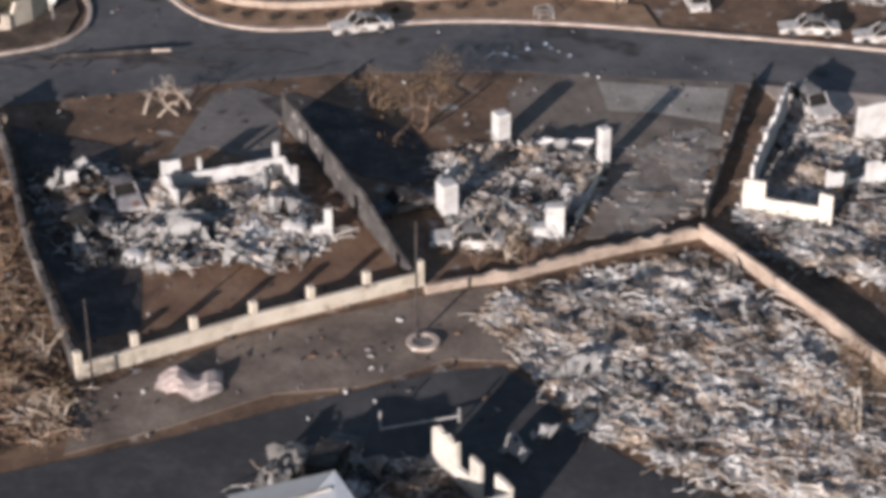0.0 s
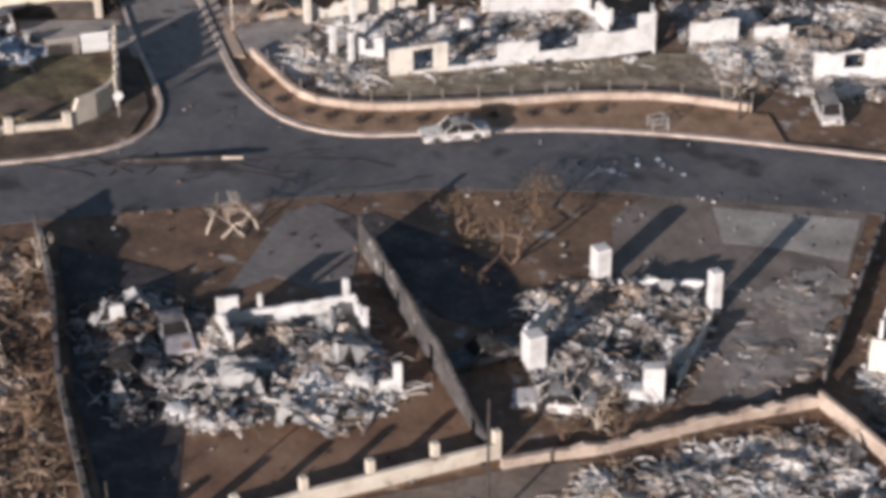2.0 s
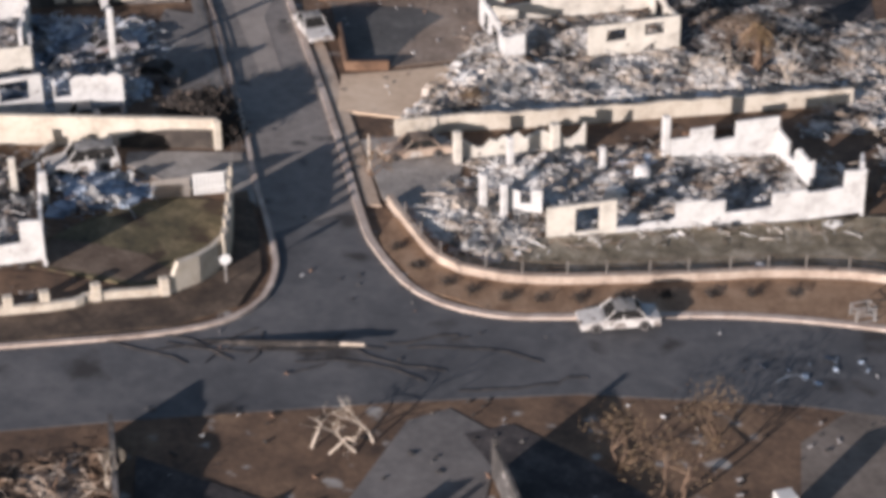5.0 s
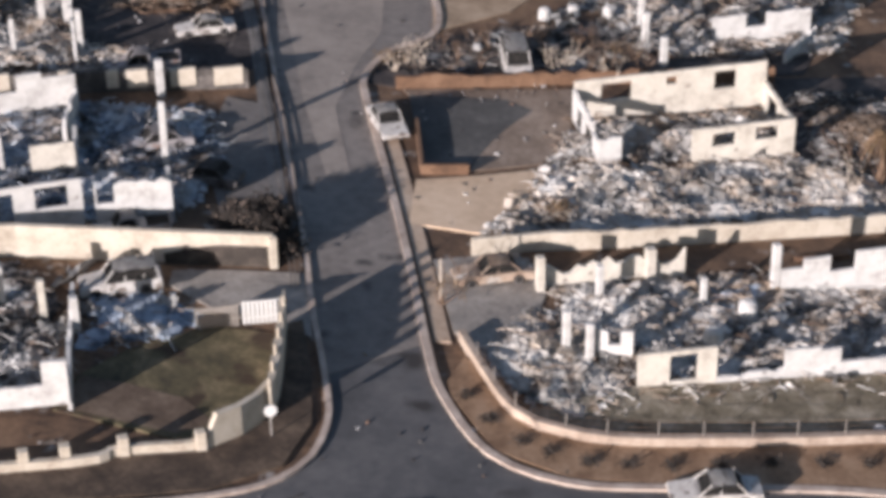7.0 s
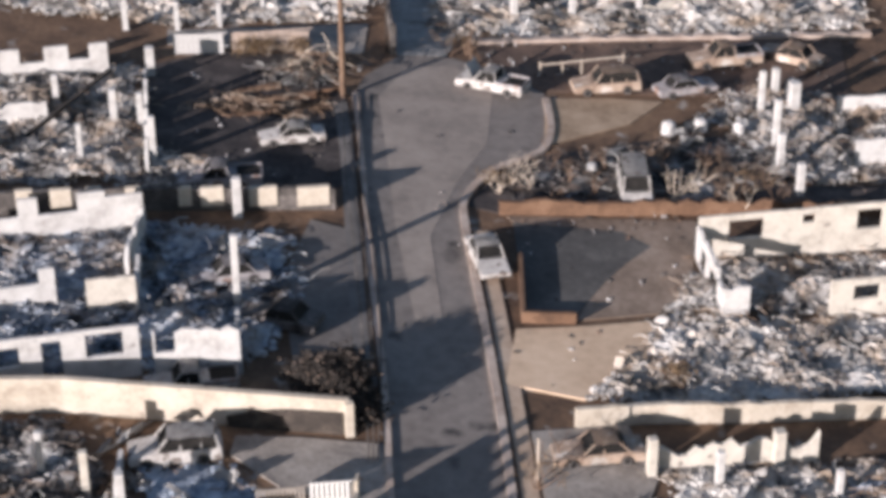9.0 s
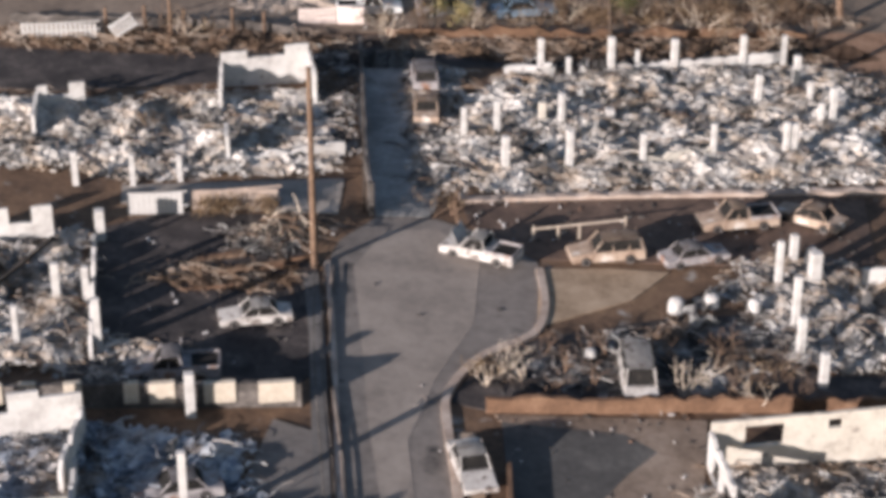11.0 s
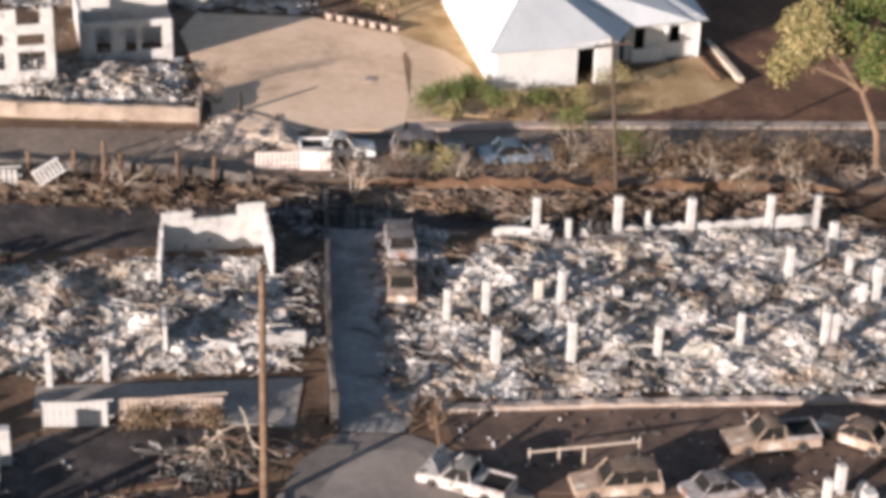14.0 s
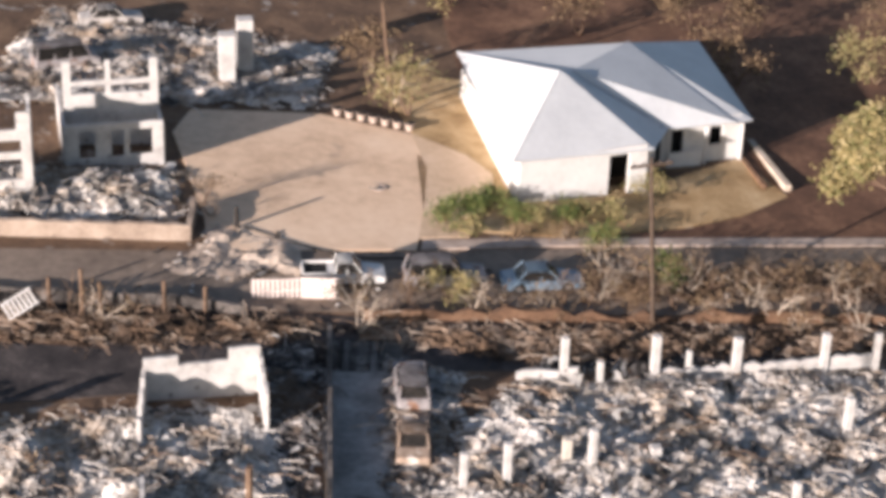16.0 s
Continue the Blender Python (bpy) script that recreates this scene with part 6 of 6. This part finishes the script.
def roof_face(name, pts):
    bm = bmesh.new()
    f = bm.faces.new([bm.verts.new(inv @ q) for q in pts])
    if f.normal.z < 0:
        f.normal_flip()
    bm.normal_update()
    bmesh.ops.recalc_face_normals(bm, faces=bm.faces)
    bmesh.ops.solidify(bm, geom=list(bm.faces), thickness=0.1)
    return part(name, bm, ROOF, e)


for tri in ((BL, FL, AP), (BL, AP, AQ), (BL, AQ, RB), (FL, FR, AP), (AP, FR, ML), (AP, ML, AQ), (AQ, ML, RF_), (AQ, RF_, RB), (RB, RF_, CF), (RB, CF, CB)):
    roof_face("roof_slope", tri)
for a, b, op in (((-17.2, 97.2), (-10.0, 101.0), [(5.7, 7.0, -0.4, 2.2)]), ((-10.0, 101.0), (-9.4, 104.9), []), ((-9.4, 104.9), (-4.3, 107.6), [(0.9, 1.8, 0.0, 2.1), (3.6, 4.5, 0.8, 2.0)]), ((-4.3, 107.6), (-7.2, 117.8), []), ((-17.2, 97.2), (-21.6, 110.8), [])):
    wall(e, a, b, 2.62, PAINT_W, openings=op, jag=0)
# near-black walls paint the shade inside the doorway and behind the windows
wall(e, (-12.4, 102.0), (-9.2, 104.4), 2.6, DARK, jag=0, label="near-black wall painting the shade inside the doorway")
wall(e, (-9.2, 105.9), (-4.9, 108.2), 2.2, DARK, jag=0, label="near-black wall painting the shade behind the windows")
for q in ((-8.6, 104.9), (-6.4, 106.0), (-4.2, 107.2)):
    column(e, *q, 2.45, 0.16, PAINT_W, name="porch_post")
wall(e, (-8.6, 104.8), (-6.6, 105.8), 0.9, PAINT_W, jag=0, thick=0.08, label="white porch parapet")

# tall thin piers added to the curved corner wall to throw finger shadows
e = empty("added_piers", spot(-18.4, 5), "row of thin cream piers added to the corner wall to cast finger shadows", "pier")
for v in (4.9, 6.3, 7.7, 9.1, 10.5, 11.9):
    put(part("pier", wall_mesh(0.56, 2.25, 0.12, jag=0.0), CREAM, e), spot(-18.36, v - 0.28, 90))

# ---- smaller things ----
def panel_fence(pts, high, label, material, gap=0.16, w=0.12, name="fence"):
    """Upright boards between two rails."""
    e = empty(name, spot(*pts[0]), label, "fence")
    inv_ = e.matrix_basis.inverted()
    for a, b in zip(pts, pts[1:]):
        d = math.dist(a, b)
        turn = math.degrees(math.atan2(b[1] - a[1], b[0] - a[0]))
        for z in (0.25, high - 0.2):
            bm = bmesh.new()
            box(bm, 0, d, 0.03, 0.08, z, z + 0.08)
            part("rail", bm, material, e).matrix_basis = inv_ @ spot(a[0], a[1], turn)
        for k in range(int(d / gap)):
            bm = bmesh.new()
            box(bm, -w / 2, w / 2, -0.025, 0.025, 0.02, high)
            s = k * gap / d
            part("slat", bm, material, e).matrix_basis = inv_ @ spot(a[0] + (b[0] - a[0]) * s, a[1] + (b[1] - a[1]) * s, turn)
    return e


panel_fence([(-20.4, 12.4), (-18.6, 12.9)], 1.3, "white slatted gate panel beside the lawn", PAINT_W, 0.22, 0.14)
panel_fence([(-22.6, 11.6), (-20.5, 12.3)], 1.2, "grey slatted gate panel beside the lawn", CONCRETE, 0.18)
panel_fence([(-31.6, 55.6), (-26.9, 56.9)], 1.2, "pale tan board fence beside a charred yard", KERB, 0.24, 0.2)
panel_fence([(-46.5, 75.4), (-41.8, 76.6)], 1.0, "white slatted fence panel along a charred yard", WHITE, 0.3, 0.2)
panel_fence([(-29.8, 82.3), (-27.4, 83.0)], 1.1, "pale pink slatted fence panel along the street", CLOTH, 0.25, 0.16)
panel_fence([(-27.4, 83.0), (-25.6, 83.4)], 1.2, "pale pink board fence panel along the street", CLOTH, 0.15, 0.15)
panel_fence([(-34.8, 54.3), (-31.8, 55.1)], 1.3, "white board fence beside a charred yard", WHITE, 0.3, 0.28)
for u, v in ((-40.4, 77.0),):
    e = empty("slatted_panel", spot(u, v, 32, 0.9) @ pose(0, 0, 0, 35, -24, 0), "white slatted panel leaning in the debris", "panel", "slatted panels")
    for j in range(7):
        bm = bmesh.new()
        box(bm, -0.8 + 0.24 * j, -0.68 + 0.24 * j, -0.5, 0.5, -0.02, 0.02)
        part("slat", bm, WHITE, e)
    for y in (-0.45, 0.45):
        bm = bmesh.new()
        box(bm, -0.85, 0.85, y - 0.04, y + 0.04, -0.07, -0.021)
        part("rail", bm, PAINT_W, e)
for u, v, hh in ((-39.2, 78.0, 2.0), (-37.6, 78.2, 2.6), (-36.8, 78.6, 1.8), (-33.8, 79.6, 1.8), (-31.8, 80.0, 1.6), (-41.6, 77.4, 1.8)):
    pole(u, v, hh, 0.13, "charred gate post along a low wall", material=WOOD, name="gate_post")
# wire fence with thin posts on the retaining wall
e = empty("wire_fence", spot(-9, 10), "thin rusty wire fence on a low retaining wall", "fence")
inv_ = e.matrix_basis.inverted()
line = RETAIN[2:]
for i, (u, v) in enumerate(line):
    if i % 2 == 0:
        bm = bmesh.new()
        tube(bm, (0, 0, 0.5), (0, 0, 1.4), 0.022, 0.022, 5)
        part("post", bm, CONCRETE, e).matrix_basis = inv_ @ spot(u, v)
for z in (0.75, 1.05, 1.35):
    bm = bmesh.new()
    for a, b in zip(line, line[1:]):
        tube(bm, inv_ @ P(*a, z), inv_ @ P(*b, z), 0.01, 0.01, 3)
    part("wire", bm, BROWN_WALL, e)
# draped tarp
bm = bmesh.new()
rnd = random.Random(5)
n = 9
grid = [[bm.verts.new((i / n * 3.2 - 1.6, j / n * 1.9 - 0.95 + 0.3 * math.sin(i * 0.9), max(0.03, 0.75 * math.exp(-((i - 3) / 2.6) ** 2) + 0.45 * math.exp(-((i - 7.4) / 1.6) ** 2) - 0.35 * (j / n - 0.6) ** 2 * 4 + rnd.uniform(-0.08, 0.08)))) for j in range(n + 1)] for i in range(n + 1)]
fs = [bm.faces.new((grid[i][j], grid[i + 1][j], grid[i + 1][j + 1], grid[i][j + 1])) for i in range(n) for j in range(n)]
bmesh.ops.solidify(bm, geom=fs, thickness=0.03)
e = empty("tarp", spot(-14.0, -39.5, -8), "crumpled dusty white tarp on the verge", "tarp")
part("cloth", bm, CLOTH, e)
# rings: manhole and a pole collar
def ring(name, u, v, r, w, hh, material, label, category):
    e = empty(name, spot(u, v, 0, 0.03), label, category)
    bm = bmesh.new()
    k = 20
    vs = [[bm.verts.new((math.cos(i * math.tau / k) * q, math.sin(i * math.tau / k) * q, z)) for i in range(k)] for q, z in ((r, -0.05), (r, hh), (r - w, hh), (r - w, -0.05))]
    for a, b in zip(vs, vs[1:]):
        for i in range(k):
            bm.faces.new((a[i], a[(i + 1) % k], b[(i + 1) % k], b[i]))
    part("rim", bm, material, e)
    bm = bmesh.new()
    tube(bm, (0, 0, -0.05), (0, 0, hh * 0.6), r - w, r - w, k)
    part("lid", bm, OLD_ASPHALT, e)
    return e


ring("manhole", -17.6, 39.4, 0.55, 0.13, 0.02, KERB, "round manhole cover with a pale concrete rim", "manhole")
ring("manhole", -25.2, 96.6, 0.5, 0.12, 0.06, KERB, "round manhole cover in the tan apron", "manhole")
ring("collar", -2.0, -36.7, 0.85, 0.3, 0.15, KERB, "round concrete collar on the verge", "collar")
# white water heaters and drums standing in the ruins
for i, (u, v, r, hh) in enumerate(((-5.1, 50.6, 0.42, 0.8), (-3.2, 51.6, 0.4, 0.7), (-1.0, 51.2, 0.36, 0.9), (2.3, 56.6, 0.34, 1.4), (-9.4, 45.2, 0.3, 0.5), (-6.8, -25.4, 0.75, 0.9), (9.8, 6.9, 0.3, 0.5), (2.6, 13.4, 0.5, 1.0), (4.6, 16.4, 0.5, 0.9), (-15.6, -27.4, 0.6, 0.6))):
    e = empty("drum", spot(u, v, 0, -0.1), "white dented metal drum in the rubble", "drum", "drums")
    bm = bmesh.new()
    prof = [(0.0, 0.0), (r, 0.0), (r * 1.03, hh * 0.3), (r * 0.98, hh * 0.7), (r * 0.9, hh), (r * 0.45, hh * 1.15), (0.0, hh * 1.18)]
    k = 12
    rows = [[bm.verts.new((math.cos(a * math.tau / k) * q, math.sin(a * math.tau / k) * q, z)) for a in range(k)] for q, z in prof[1:-1]]
    for a, b in zip(rows, rows[1:]):
        for q in range(k):
            bm.faces.new((a[q], a[(q + 1) % k], b[(q + 1) % k], b[q]))
    bm.faces.new(rows[-1])
    part("shell", bm, WHITE, e)
# garden pots at the edge of the apron
for i in range(7):
    e = empty("pot", spot(-28.8 + 0.75 * i, 105.6 - 0.12 * i, 0), "pale round garden pot on the apron", "pot", "pots by the apron")
    bm = bmesh.new()
    tube(bm, (0, 0, 0), (0, 0, 0.45), 0.22, 0.34, 12)
    part("vessel", bm, KERB, e)
    bm = bmesh.new()
    tube(bm, (0, 0, 0.42), (0, 0, 0.47), 0.29, 0.29, 12)
    part("soil", bm, DARK, e)
# fallen beams of the slope behind the house and rails in a yard
def beam(u, v, turn, length, w, material, label, tip=0.0, h=0.1, name="beam"):
    e = empty(name, spot(u, v, turn, h) @ pose(0, 0, 0, 0, tip, 0), label, "beam", "fallen beams")
    bm = bmesh.new()
    box(bm, -length / 2, length / 2, -w / 2, w / 2, -w / 2, w / 2, bevel=0.01)
    part("timber", bm, material, e)


beam(-2.4, 107.0, 107, 7.0, 0.4, PALE_WOOD, "long pale beam lying on the slope")
beam(-3.6, 106.2, 107, 5.6, 0.25, BROWN_WALL, "brown beam lying on the slope")
beam(-17.2, 57.2, 112, 1.7, 0.12, WOOD, "broken thin trunk leaning at the turning place", tip=-50, h=0.6)
beam(-39, 45, 60, 7.0, 0.2, CHAR, "charred beam leaning across rubble", tip=-12, h=0.9)
beam(9.2, 22.6, 10, 3.0, 0.3, BROWN_WALL, "scorched beam on the wall")
for k in range(9):
    rnd = random.Random(k)
    beam(-28.2 + rnd.uniform(-2, 2), 48.6 + rnd.uniform(-1.6, 2.4), 20 + rnd.gauss(0, 7), rnd.uniform(2.5, 5), 0.16, WOOD if k % 2 else BROWN_WALL, "scorched brown plank in a charred yard")
# frame of a fallen gate on the dirt yard
e = empty("pipe_rack", spot(-10.4, 57.2, 16), "rusty pipe frame standing in a dirt yard", "rack")
for a, b in (((-2.6, 0, 0.9), (2.6, 0, 1.0)), ((-2.6, 0, 0), (-2.6, 0, 1.1)), ((2.6, 0, 0), (2.6, 0, 1.2)), ((0, 0, 0), (0, 0, 1.0)), ((-1.2, 0, 0), (-1.2, 0, 1.0))):
    bm = bmesh.new()
    tube(bm, a, b, 0.05, 0.05, 6)
    part("pipe", bm, PALE_WOOD, e)
e = empty("pipe_rack", spot(-3.6, -43.9, 2), "grey pipe frame standing on a dark lane", "rack")
for a, b in (((-1.9, 0, 0.25), (1.9, 0, 0.35)), ((-1.9, 0, 0), (-1.9, 0.1, 1.2)), ((1.9, 0, 0), (1.9, 0, 0.8))):
    bm = bmesh.new()
    tube(bm, a, b, 0.06, 0.06, 6)
    part("pipe", bm, STEEL, e)
for i, (u, v, sz) in enumerate(((-9.8, -46.4, 2.6), (-10.8, -47.6, 2.2), (-6.8, -47.2, 2.0), (0.4, -46.6, 1.6), (2.2, -45.4, 1.4))):
    crumpled(u, v, sz, STEEL if i < 3 else WHITE, "bent grey metal sheet beside a dark lane", 420 + i, 0.5)
# loose litter on roads and verges
rnd = random.Random(31)
vs, fs = [], []
ZONES = [(-40, 36, -8, 1.5, 30), (-22, 24, -16, -6, 110), (-26, 2, -44, -37, 60), (-16, 12, 1.8, 5, 35), (-22, -12, 5, 56, 12), (-40, -18, -3, 3, 25), (-17, 5, 56, 66, 240), (-36, 4, 80, 86, 160), (-34, -23, 38, 56, 110), (-14, -4, 38, 46, 80), (-20, 0, -38, -30, 60), (-14, -3, 22, 40, 45)]
for u0, u1, v0, v1, count in ZONES:
    for _ in range(count):
        u, v, s = rnd.uniform(u0, u1), rnd.uniform(v0, v1), rnd.uniform(0.03, 0.13)
        m = spot(u, v, rnd.uniform(0, 360), 0.08) @ pose(0, 0, 0, rnd.gauss(0, 10), rnd.gauss(0, 10), 0)
        l = s * rnd.uniform(1, 3.5)
        n = len(vs)
        vs += [m @ Vector((x * l / 2, y * s / 2, z * 0.04)) for x, y, z in ((-1, -1, -1), (1, -0.7, -1), (1, 0.8, -1), (-1, 1, -1), (-1, -1, 1), (1, -0.7, 1), (1, 0.8, 1), (-1, 1, 1))]
        fs += [tuple(n + q for q in f) for f in BOX_F]
tagged(new("litter", mesh_of("litter", vs, fs, SCRAPS)), "scattered small burnt scraps on ground and asphalt", "litter", kind="stuff")

e = empty("wire_cage", spot(14.4, 2.4, 12), "small bent wire cage standing at the kerb", "cage")
for x in (-0.55, 0.55):
    for y in (-0.4, 0.4):
        bm = bmesh.new()
        tube(bm, (x, y, 0), (x * 0.9, y, 0.85), 0.04, 0.03, 5)
        part("bar", bm, STEEL, e)
for z in (0.15, 0.5, 0.85):
    for a, b in (((-0.55, -0.4), (0.55, -0.4)), ((0.55, -0.4), (0.55, 0.4)), ((0.55, 0.4), (-0.55, 0.4)), ((-0.55, 0.4), (-0.55, -0.4))):
        bm = bmesh.new()
        tube(bm, (*a, z), (*b, z), 0.03, 0.03, 5)
        part("bar", bm, STEEL, e)
